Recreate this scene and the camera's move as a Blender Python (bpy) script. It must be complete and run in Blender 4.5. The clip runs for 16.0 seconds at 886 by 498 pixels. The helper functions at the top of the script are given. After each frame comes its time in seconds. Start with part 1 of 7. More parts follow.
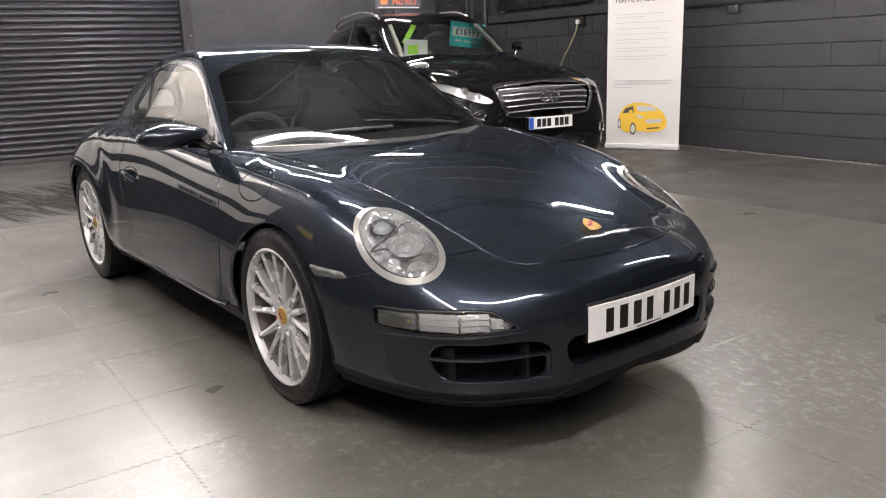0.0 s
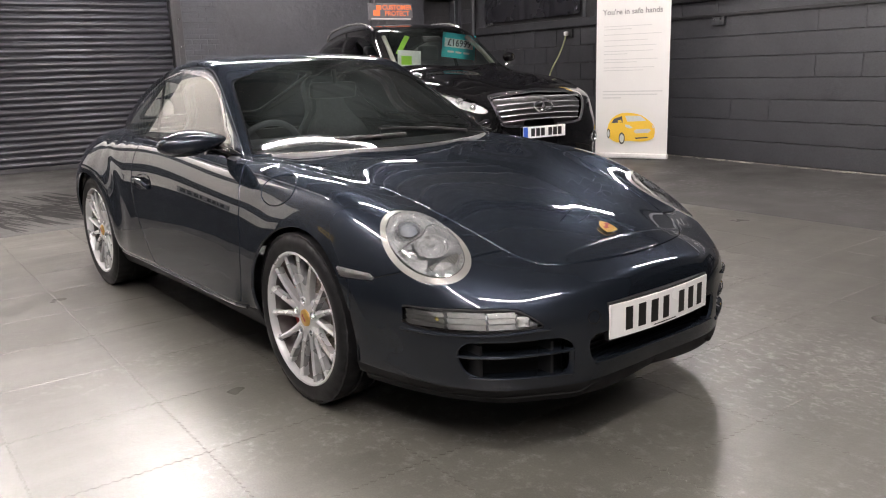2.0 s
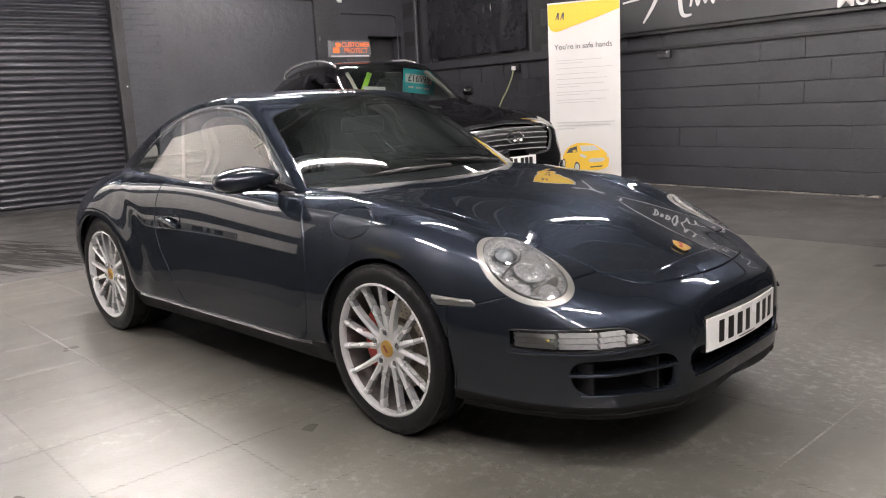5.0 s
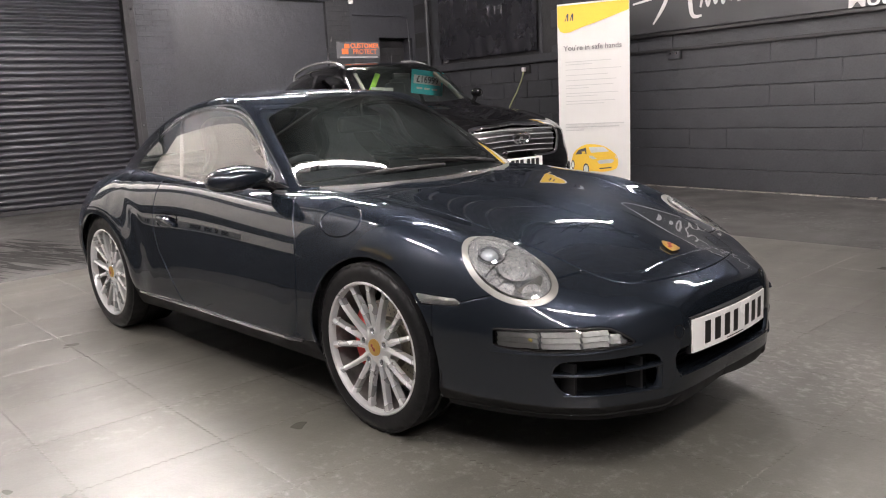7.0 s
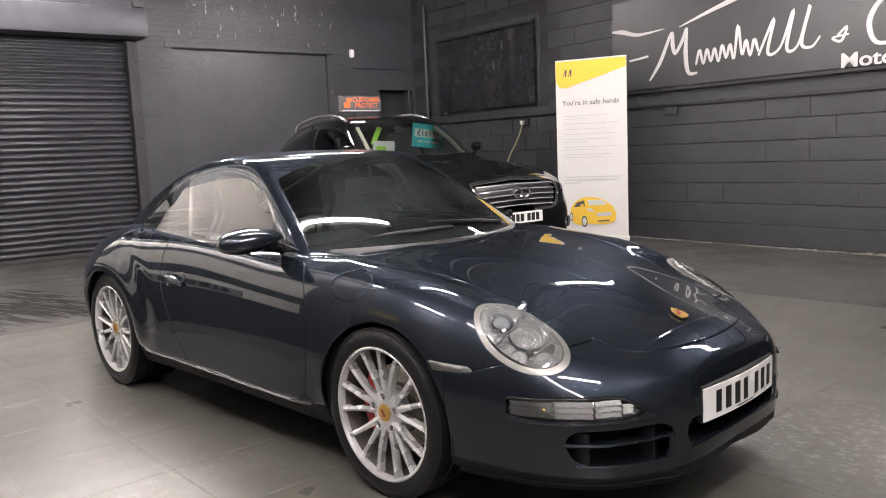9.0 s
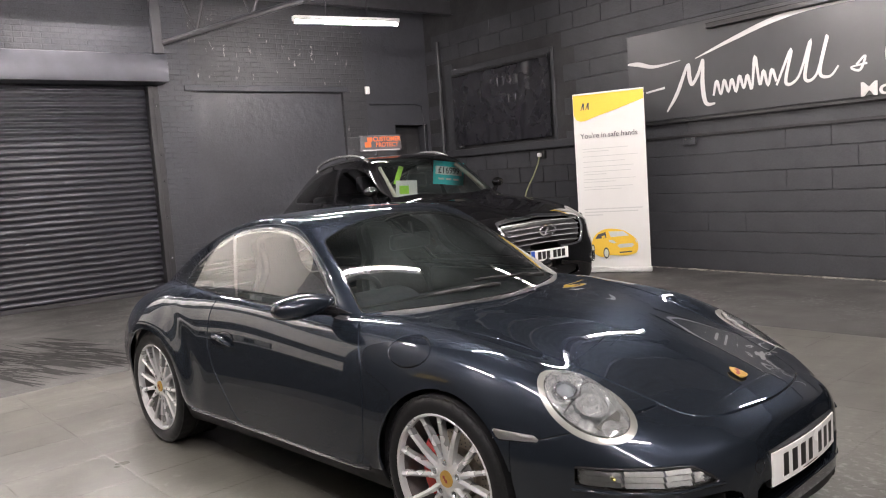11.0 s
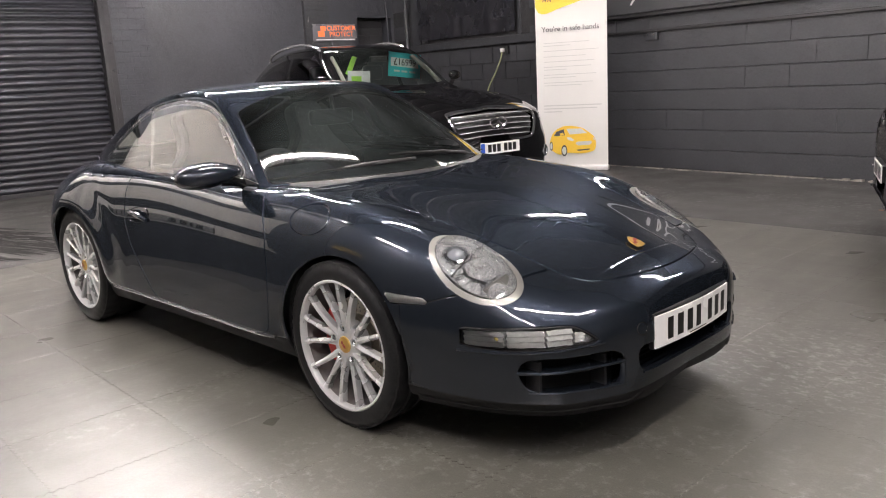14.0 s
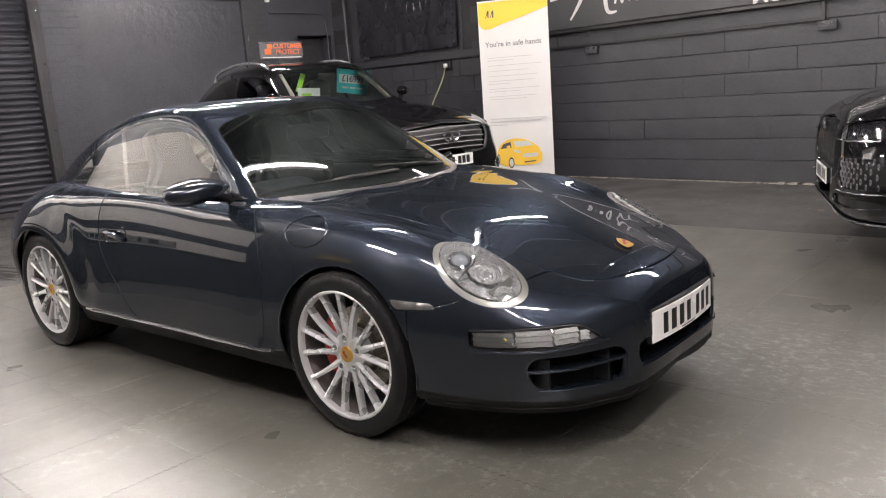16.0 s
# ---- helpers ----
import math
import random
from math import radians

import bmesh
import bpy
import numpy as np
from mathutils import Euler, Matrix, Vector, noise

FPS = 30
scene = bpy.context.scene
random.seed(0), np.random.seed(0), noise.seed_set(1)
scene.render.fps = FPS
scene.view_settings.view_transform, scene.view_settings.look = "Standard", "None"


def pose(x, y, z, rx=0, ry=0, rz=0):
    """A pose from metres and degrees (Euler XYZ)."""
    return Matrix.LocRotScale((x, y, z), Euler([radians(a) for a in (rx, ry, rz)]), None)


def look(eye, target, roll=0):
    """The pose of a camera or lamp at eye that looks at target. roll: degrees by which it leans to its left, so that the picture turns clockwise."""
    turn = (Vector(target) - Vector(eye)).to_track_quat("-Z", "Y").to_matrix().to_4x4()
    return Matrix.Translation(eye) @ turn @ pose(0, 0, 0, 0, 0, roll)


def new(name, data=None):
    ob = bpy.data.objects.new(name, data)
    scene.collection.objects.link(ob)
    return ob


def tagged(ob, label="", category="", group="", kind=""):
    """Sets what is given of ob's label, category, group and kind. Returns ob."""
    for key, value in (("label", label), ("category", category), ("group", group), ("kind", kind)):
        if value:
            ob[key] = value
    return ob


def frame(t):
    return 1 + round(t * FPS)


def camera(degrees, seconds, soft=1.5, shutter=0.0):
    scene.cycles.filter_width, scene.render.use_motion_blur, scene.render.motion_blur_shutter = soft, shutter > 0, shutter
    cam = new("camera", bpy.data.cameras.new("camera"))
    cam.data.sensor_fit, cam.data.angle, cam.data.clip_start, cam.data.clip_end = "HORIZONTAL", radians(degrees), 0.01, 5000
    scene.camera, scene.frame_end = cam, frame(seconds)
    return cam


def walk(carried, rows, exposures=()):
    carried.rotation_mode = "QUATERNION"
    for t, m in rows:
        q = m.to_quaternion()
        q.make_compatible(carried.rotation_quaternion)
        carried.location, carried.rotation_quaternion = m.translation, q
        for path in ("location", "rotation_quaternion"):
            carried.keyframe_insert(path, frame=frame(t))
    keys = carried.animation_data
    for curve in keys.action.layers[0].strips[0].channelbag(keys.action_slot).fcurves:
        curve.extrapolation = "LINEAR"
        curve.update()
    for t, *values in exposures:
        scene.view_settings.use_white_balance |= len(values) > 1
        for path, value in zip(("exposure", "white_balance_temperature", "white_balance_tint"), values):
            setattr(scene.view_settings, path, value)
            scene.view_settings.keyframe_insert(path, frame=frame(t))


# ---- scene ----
cam = camera(59.2, 16.0, soft=1.05)
PATH = [
    (0, (2.474, -1.931, 1.199), (0.928, -0.756, 0.722), -2.0),
    (0.5, (2.472, -1.946, 1.194), (0.917, -0.776, 0.734), -2.1),
    (1, (2.471, -1.96, 1.196), (0.908, -0.801, 0.734), -2.2),
    (1.5, (2.456, -1.993, 1.188), (0.899, -0.823, 0.731), -2.1),
    (2, (2.456, -2.092, 1.193), (0.935, -0.875, 0.742), -1.9),
    (2.5, (2.466, -2.217, 1.205), (0.971, -0.961, 0.771), -2.0),
    (3, (2.442, -2.305, 1.209), (0.983, -1.002, 0.794), -2.3),
    (3.5, (2.285, -2.357, 1.196), (0.869, -1.0, 0.807), -2.6),
    (4, (2.148, -2.453, 1.186), (0.747, -1.077, 0.807), -2.9),
    (4.5, (2.098, -2.564, 1.2), (0.708, -1.176, 0.827), -3.0),
    (7, (2.179, -2.489, 1.185), (0.756, -1.132, 0.819), -2.9),
    (7.5, (2.183, -2.473, 1.181), (0.766, -1.109, 0.818), -2.8),
    (8, (2.185, -2.467, 1.187), (0.771, -1.094, 0.845), -2.6),
    (8.5, (2.176, -2.481, 1.224), (0.757, -1.102, 0.927), -2.4),
    (9, (2.151, -2.539, 1.264), (0.728, -1.156, 1.013), -2.5),
    (9.5, (2.112, -2.625, 1.285), (0.685, -1.24, 1.077), -2.8),
    (9.7, (2.09, -2.656, 1.301), (0.659, -1.272, 1.109), -3.1),
    (11.8, (2.04, -2.665, 1.468), (0.597, -1.298, 1.248), -4.5),
    (12, (2.057, -2.654, 1.429), (0.623, -1.283, 1.181), -4.3),
    (12.5, (2.107, -2.598, 1.333), (0.704, -1.208, 1.013), -3.7),
    (13, (2.159, -2.521, 1.295), (0.767, -1.132, 0.931), -3.3),
    (13.5, (2.208, -2.465, 1.279), (0.822, -1.08, 0.877), -3.2),
    (14, (2.228, -2.454, 1.261), (0.841, -1.078, 0.835), -3.2),
    (14.5, (2.218, -2.45, 1.256), (0.837, -1.07, 0.821), -3.4),
    (15, (2.195, -2.468, 1.255), (0.837, -1.063, 0.825), -3.6),
    (15.5, (2.16, -2.537, 1.256), (0.847, -1.086, 0.843), -3.9),
    (16, (2.101, -2.663, 1.256), (0.834, -1.167, 0.86), -4.2),
]
walk(cam, [(t, look(eye, target, roll)) for t, eye, target, roll in PATH])
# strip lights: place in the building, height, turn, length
# those at v -2.5 and at (2.5, -2.4) are added unseen to brighten
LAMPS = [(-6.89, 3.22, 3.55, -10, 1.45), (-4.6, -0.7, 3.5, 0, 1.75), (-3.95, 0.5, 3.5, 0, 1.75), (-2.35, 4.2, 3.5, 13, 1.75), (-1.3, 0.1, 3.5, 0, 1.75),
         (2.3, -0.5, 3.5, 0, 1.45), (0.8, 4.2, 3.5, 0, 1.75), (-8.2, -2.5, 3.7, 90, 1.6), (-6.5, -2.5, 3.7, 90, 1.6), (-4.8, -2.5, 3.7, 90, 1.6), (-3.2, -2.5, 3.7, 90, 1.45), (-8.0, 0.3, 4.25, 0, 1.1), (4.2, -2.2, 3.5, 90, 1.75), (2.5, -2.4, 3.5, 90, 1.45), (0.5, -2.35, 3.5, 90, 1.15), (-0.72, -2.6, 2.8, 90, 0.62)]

# ---- world and light ----
ROOM = pose(0, 0, 0, 0, 0, -6.5)          # the building stands 6.5 degrees askew of the parked coupe
WALL_L, WALL_R, WALL_N, WALL_E = -9.16, 6.18, -2.9, 6.5
CEIL = 4.5
world = bpy.data.worlds.new("world")
scene.world = world
world.use_nodes = True
world.node_tree.nodes["Background"].inputs[0].default_value = (0.02, 0.022, 0.025, 1)
world.node_tree.nodes["Background"].inputs[1].default_value = 0.3
TUBE_POWER = 410.0


# ---- small helpers ----
def mesh_ob(name, bm, mat, parent=None, label="", smooth=True, m=None):
    me = bpy.data.meshes.new(name)
    bm.normal_update()
    bm.to_mesh(me)
    bm.free()
    for p in me.polygons:
        p.use_smooth = smooth
    if smooth:
        me.set_sharp_from_angle(angle=radians(35))
    for mm in (mat if isinstance(mat, (list, tuple)) else [mat]):
        me.materials.append(mm)
    ob = new(name, me)
    if m is not None:
        ob.matrix_basis = m
    if parent is not None:
        ob.parent = parent
    if label:
        ob["label"] = label
    return ob


def part(name, bm, mat, parent, label="", smooth=True, m=None):
    return mesh_ob(name, bm, mat, parent, label, smooth, m)


def empty(name, m, label, category, group="", kind=""):
    ob = new(name)
    ob.matrix_basis = m
    ob.empty_display_size = 0.1
    return tagged(ob, label, category, group, kind)


def box(bm, x0, x1, y0, y1, z0, z1, bevel=0.0, seg=1):
    r = bmesh.ops.create_cube(bm, size=1.0)
    vs = r["verts"]
    for v in vs:
        v.co = Vector(((x0 + x1) / 2 + v.co.x * (x1 - x0), (y0 + y1) / 2 + v.co.y * (y1 - y0), (z0 + z1) / 2 + v.co.z * (z1 - z0)))
    if bevel:
        es = list({e for v in vs for e in v.link_edges})
        bmesh.ops.bevel(bm, geom=es, offset=bevel, segments=seg, affect="EDGES", profile=0.5)
    return bm


def bx(x0, x1, y0, y1, z0, z1, bevel=0.0, seg=1):
    return box(bmesh.new(), x0, x1, y0, y1, z0, z1, bevel, seg)


def tube(bm, pts, r, n=8, cap=True):
    """A round bar along a line of points; r may be one radius or one a point."""
    pts = [Vector(p) for p in pts]
    rs = r if isinstance(r, (list, tuple)) else [r] * len(pts)
    rings, up = [], None
    for i, p in enumerate(pts):
        d = (pts[min(i + 1, len(pts) - 1)] - pts[max(i - 1, 0)]).normalized()
        if up is None:
            up = d.orthogonal().normalized()
        up = (up - d * up.dot(d)).normalized()
        side = d.cross(up)
        rings.append([bm.verts.new(p + (up * math.cos(a) + side * math.sin(a)) * rs[i]) for a in [2 * math.pi * k / n for k in range(n)]])
    for a, b in zip(rings, rings[1:]):
        for k in range(n):
            bm.faces.new((a[k], a[(k + 1) % n], b[(k + 1) % n], b[k]))
    if cap:
        bm.faces.new(rings[0][::-1])
        bm.faces.new(rings[-1])
    return bm


def lathe(bm, prof, n=48, axis="y"):
    """Turns a profile of (radius, along) round an axis."""
    rings = []
    for r, a in prof:
        ring = []
        for k in range(n):
            t = 2 * math.pi * k / n
            c, s = r * math.cos(t), r * math.sin(t)
            ring.append(bm.verts.new((c, a, s) if axis == "y" else (a, c, s) if axis == "x" else (c, s, a)))
        rings.append(ring)
    for a, b in zip(rings, rings[1:]):
        for k in range(n):
            bm.faces.new((a[k], a[(k + 1) % n], b[(k + 1) % n], b[k]))
    return bm


def slab(bm, outline, d0, d1, axis="z"):
    """A closed 2D outline pulled from d0 to d1 along an axis."""
    def at(p, d):
        return (p[0], p[1], d) if axis == "z" else (p[0], d, p[1]) if axis == "y" else (d, p[0], p[1])
    a = [bm.verts.new(at(p, d0)) for p in outline]
    b = [bm.verts.new(at(p, d1)) for p in outline]
    n = len(a)
    for k in range(n):
        bm.faces.new((a[k], a[(k + 1) % n], b[(k + 1) % n], b[k]))
    bm.faces.new(a[::-1])
    bm.faces.new(b)
    bmesh.ops.recalc_face_normals(bm, faces=bm.faces[:])
    return bm


def smooth_line(pts, n=8, closed=False):
    """Catmull-Rom through a few points of any dimension."""
    P = [np.array(p, float) for p in pts]
    out, m = [], len(P)
    for i in range(m if closed else m - 1):
        if closed:
            a, b, c, d = (P[(i + k) % m] for k in (-1, 0, 1, 2))
        else:
            a, b, c, d = P[max(i - 1, 0)], P[i], P[i + 1], P[min(i + 2, m - 1)]
        for k in range(n):
            t = k / n
            out.append(0.5 * (2 * b + (c - a) * t + (2 * a - 5 * b + 4 * c - d) * t * t + (3 * b - a - 3 * c + d) * t ** 3))
    if not closed:
        out.append(P[-1])
    return out


def letters(body, size, mat, m, parent=None, depth=0.0008, bold=0.0):
    cu = bpy.data.curves.new("lettering", "FONT")
    cu.body, cu.size, cu.extrude, cu.offset = body, size, depth, bold
    cu.align_x, cu.align_y = "CENTER", "CENTER"
    cu.materials.append(mat)
    ob = new("lettering", cu)
    ob.matrix_basis = m
    if parent is not None:
        ob.parent = parent
    return ob


# ---- materials ----
def node_mat(name):
    ma = bpy.data.materials.new(name)
    ma.use_nodes = True
    nt = ma.node_tree
    return ma, nt, nt.nodes["Principled BSDF"]


def ramp(nt, src, stops):
    r = nt.nodes.new("ShaderNodeValToRGB")
    e = r.color_ramp.elements
    while len(e) < len(stops):
        e.new(0.5)
    for el, (p, c) in zip(e, stops):
        el.position, el.color = p, (*c, 1) if len(c) == 3 else c
    nt.links.new(src, r.inputs[0])
    return r.outputs[0]


def noise_tex(nt, scale, detail=4, rough=0.55, coord="Object", stretch=(1, 1, 1)):
    co = nt.nodes.new("ShaderNodeTexCoord")
    mp = nt.nodes.new("ShaderNodeMapping")
    mp.inputs["Scale"].default_value = stretch
    nz = nt.nodes.new("ShaderNodeTexNoise")
    nz.inputs["Scale"].default_value, nz.inputs["Detail"].default_value, nz.inputs["Roughness"].default_value = scale, detail, rough
    nt.links.new(co.outputs[coord], mp.inputs[0])
    nt.links.new(mp.outputs[0], nz.inputs["Vector"])
    return nz.outputs["Fac"]


def bump(nt, height, strength, dist, into, base=None):
    b = nt.nodes.new("ShaderNodeBump")
    b.inputs["Strength"].default_value, b.inputs["Distance"].default_value = strength, dist
    nt.links.new(height, b.inputs["Height"])
    if base is not None:
        nt.links.new(base, b.inputs["Normal"])
    nt.links.new(b.outputs[0], into)
    return b.outputs[0]


def mixc(nt, fac, a, b, mode="MIX"):
    m = nt.nodes.new("ShaderNodeMix")
    m.data_type, m.blend_type = "RGBA", mode
    for sock, val in ((m.inputs[0], fac), (m.inputs[6], a), (m.inputs[7], b)):
        if isinstance(val, (int, float)):
            sock.default_value = val
        elif isinstance(val, tuple):
            sock.default_value = (*val, 1)
        else:
            nt.links.new(val, sock)
    return m.outputs[2]


def plain(name, col, rough=0.5, metal=0.0, grain=0.06, scale=40, bumpy=0.0, coat=0.0):
    """A surface with slight grain in colour and gloss."""
    ma, nt, b = node_mat(name)
    f = noise_tex(nt, scale, 5)
    c0 = tuple(max(0, c * (1 - grain)) for c in col)
    c1 = tuple(min(1, c * (1 + grain)) for c in col)
    nt.links.new(ramp(nt, f, [(0.3, c0), (0.7, c1)]), b.inputs["Base Color"])
    g = noise_tex(nt, scale * 0.23, 3)
    r0, r1 = max(0.02, rough - 0.06), min(1, rough + 0.06)
    nt.links.new(ramp(nt, g, [(0.3, (r0,) * 3), (0.7, (r1,) * 3)]), b.inputs["Roughness"])
    b.inputs["Metallic"].default_value = metal
    b.inputs["Coat Weight"].default_value = coat
    b.inputs["Coat Roughness"].default_value = 0.03
    if bumpy:
        bump(nt, f, bumpy, 0.002, b.inputs["Normal"])
    return ma


def wall_paint(name, col, bricks=None, rough=0.55, flakes=0.0, joint_depth=0.004):
    """Thick dark masonry paint: lumpy, with chips, over blocks or bricks where a size is given."""
    ma, nt, b = node_mat(name)
    big, fine = noise_tex(nt, 1.1, 4), noise_tex(nt, 55, 5)
    lo, hi = tuple(c * 0.8 for c in col), tuple(c * 1.22 for c in col)
    base = ramp(nt, big, [(0.3, lo), (0.7, hi)])
    base = mixc(nt, 0.45, base, ramp(nt, fine, [(0.35, tuple(c * 0.6 for c in col)), (0.7, tuple(c * 1.45 for c in col))]))
    if flakes:
        fl = noise_tex(nt, 14, 6, 0.7, stretch=(1, 1, 0.35))
        area = noise_tex(nt, 0.9, 2)
        m = nt.nodes.new("ShaderNodeMath")
        m.operation = "MULTIPLY"
        nt.links.new(ramp(nt, fl, [(0.63, (0, 0, 0)), (0.67, (1, 1, 1))]), m.inputs[0])
        nt.links.new(ramp(nt, area, [(0.38, (0, 0, 0)), (0.55, (flakes,) * 3)]), m.inputs[1])
        base = mixc(nt, m.outputs[0], base, (0.42, 0.41, 0.39))
    nt.links.new(base, b.inputs["Base Color"])
    nt.links.new(ramp(nt, noise_tex(nt, 3.1, 4), [(0.3, (rough - 0.12,) * 3), (0.7, (rough + 0.12,) * 3)]), b.inputs["Roughness"])
    prev = bump(nt, noise_tex(nt, 7, 5, 0.6), 0.7, 0.02, b.inputs["Normal"])
    prev = bump(nt, fine, 0.5, 0.003, b.inputs["Normal"], prev)
    if bricks:
        co = nt.nodes.new("ShaderNodeTexCoord")
        mp = nt.nodes.new("ShaderNodeMapping")
        mp.inputs["Rotation"].default_value = (radians(90), 0, radians(90)) if bricks[2] == "x" else (radians(90), 0, 0)
        bt = nt.nodes.new("ShaderNodeTexBrick")
        bt.inputs["Scale"].default_value = 1.0
        bt.inputs["Brick Width"].default_value, bt.inputs["Row Height"].default_value = bricks[0], bricks[1]
        bt.inputs["Mortar Size"].default_value, bt.inputs["Mortar Smooth"].default_value = 0.009, 0.4
        sep = nt.nodes.new("ShaderNodeSeparateXYZ")
        cmb = nt.nodes.new("ShaderNodeCombineXYZ")
        nt.links.new(co.outputs["Object"], sep.inputs[0])
        nt.links.new(sep.outputs["Y" if bricks[2] == "x" else "X"], cmb.inputs[0])
        nt.links.new(sep.outputs["Z"], cmb.inputs[1])
        nt.links.new(cmb.outputs[0], bt.inputs["Vector"])
        inv = nt.nodes.new("ShaderNodeMath")
        inv.operation = "SUBTRACT"
        inv.inputs[0].default_value = 1.0
        nt.links.new(bt.outputs["Fac"], inv.inputs[1])
        bump(nt, inv.outputs[0], 0.7, joint_depth, b.inputs["Normal"], prev)
    return ma


def car_paint(name, col, flake=(0.005, 0.008, 0.012), rough=0.36):
    """Dark pigment, a faint sheen of fine metal flake, and a clear lacquer on top."""
    ma, nt, b = node_mat(name)
    vo = nt.nodes.new("ShaderNodeTexVoronoi")
    vo.inputs["Scale"].default_value = 900
    co = nt.nodes.new("ShaderNodeTexCoord")
    nt.links.new(co.outputs["Object"], vo.inputs["Vector"])
    b.inputs["Base Color"].default_value = (*col, 1)
    b.inputs["Specular IOR Level"].default_value = 0.0
    b.inputs["Coat Weight"].default_value = 1.0
    b.inputs["Coat IOR"].default_value = 1.55
    sw = noise_tex(nt, 3.0, 4)
    nt.links.new(ramp(nt, sw, [(0.35, (0.010,) * 3), (0.75, (0.03,) * 3)]), b.inputs["Coat Roughness"])
    gl, ad = nt.nodes.new("ShaderNodeBsdfGlossy"), nt.nodes.new("ShaderNodeAddShader")
    gl.inputs["Roughness"].default_value = rough
    nt.links.new(ramp(nt, vo.outputs["Distance"], [(0.1, tuple(c * 1.7 for c in flake)), (0.45, tuple(c * 0.6 for c in flake))]), gl.inputs["Color"])
    nt.links.new(b.outputs[0], ad.inputs[0])
    nt.links.new(gl.outputs[0], ad.inputs[1])
    nt.links.new(ad.outputs[0], nt.nodes["Material Output"].inputs[0])
    return ma


def clear_glass(name, tint, haze=0.0, ior=1.5):
    """Thin glass: see-through with its tint, mirroring more at a slant."""
    ma = bpy.data.materials.new(name)
    ma.use_nodes = True
    nt = ma.node_tree
    nt.nodes.clear()
    out, mix = nt.nodes.new("ShaderNodeOutputMaterial"), nt.nodes.new("ShaderNodeMixShader")
    tr, gl, fr = nt.nodes.new("ShaderNodeBsdfTransparent"), nt.nodes.new("ShaderNodeBsdfGlossy"), nt.nodes.new("ShaderNodeFresnel")
    tr.inputs[0].default_value = (*tint, 1)
    gl.inputs[0].default_value = (1, 1, 1, 1)
    gl.inputs["Roughness"].default_value = 0.01
    fr.inputs[0].default_value = ior
    nt.links.new(fr.outputs[0], mix.inputs[0])
    nt.links.new(tr.outputs[0], mix.inputs[1])
    nt.links.new(gl.outputs[0], mix.inputs[2])
    if haze:
        # pale greenish haze painted in for glare on the glass, thicker in patches
        df, m2 = nt.nodes.new("ShaderNodeBsdfDiffuse"), nt.nodes.new("ShaderNodeMixShader")
        df.inputs[0].default_value = (0.60, 0.74, 0.72, 1)
        nt.links.new(ramp(nt, noise_tex(nt, 1.3, 3), [(0.42, (haze * 0.25,) * 3), (0.66, (haze * 2.0,) * 3)]), m2.inputs[0])
        nt.links.new(mix.outputs[0], m2.inputs[1])
        nt.links.new(df.outputs[0], m2.inputs[2])
        nt.links.new(m2.outputs[0], out.inputs[0])
    else:
        nt.links.new(mix.outputs[0], out.inputs[0])
    return ma


def glow(name, col, strength):
    ma, nt, b = node_mat(name)
    b.inputs["Emission Color"].default_value = (*col, 1)
    b.inputs["Emission Strength"].default_value = strength
    b.inputs["Base Color"].default_value = (0.8, 0.8, 0.8, 1)
    return ma


M_BLOCK = wall_paint("dark_grey_block_paint", (0.033, 0.0345, 0.0395))
M_BRICK = wall_paint("dark_grey_brick_paint", (0.036, 0.0378, 0.046), (0.225, 0.075, "x"), flakes=0.0, joint_depth=0.006)
M_BRICK_CHIP = wall_paint("chipped_dark_brick_paint", (0.035, 0.036, 0.04), (0.225, 0.075, "x"), flakes=0.8)
M_PANEL = wall_paint("dark_grey_panel_paint", (0.037, 0.0388, 0.046), rough=0.5)
M_BLACK_WALL = wall_paint("black_wall_paint", (0.02, 0.02, 0.022), rough=0.6)
M_CREAM = wall_paint("cream_wall_paint", (0.84, 0.82, 0.76), rough=0.7)
M_CEIL = plain("grey_ceiling_board", (0.13, 0.13, 0.135), 0.8, scale=6, grain=0.25)
M_STEEL = plain("grey_painted_steel", (0.03, 0.03, 0.034), 0.45, scale=8, grain=0.2)
M_SLAT = plain("shutter_grey_black_steel", (0.030, 0.0305, 0.0385), 0.33, 0.3, 0.15, 5)
M_SHBOX = plain("galvanised_grey_box", (0.066, 0.068, 0.079), 0.42, 0.5, 0.12, 4)
M_TUBE = glow("white_fluorescent_tube", (1.0, 0.908, 0.885), TUBE_POWER)
M_WHITE_STEEL = plain("white_enamel", (0.75, 0.75, 0.73), 0.4)
M_WHITE = plain("white_print", (0.58, 0.58, 0.57), 0.5, grain=0.02)
M_BLACK = plain("black_plastic", (0.012, 0.012, 0.013), 0.45, grain=0.2, scale=60)
M_RUBBER = plain("tyre_rubber", (0.009, 0.009, 0.0098), 0.46, grain=0.3, scale=120, bumpy=0.15)
M_RUBBER.node_tree.nodes["Principled BSDF"].inputs["Specular IOR Level"].default_value = 0.22
M_GLOSS = plain("gloss_black_trim", (0.008, 0.008, 0.009), 0.12, coat=0.5)
M_CHROME = plain("chrome", (0.75, 0.76, 0.78), 0.07, 1.0, 0.03, 20)
M_BRIGHT = plain("brushed_bright_trim", (0.6, 0.61, 0.63), 0.22, 1.0, 0.06, 60)

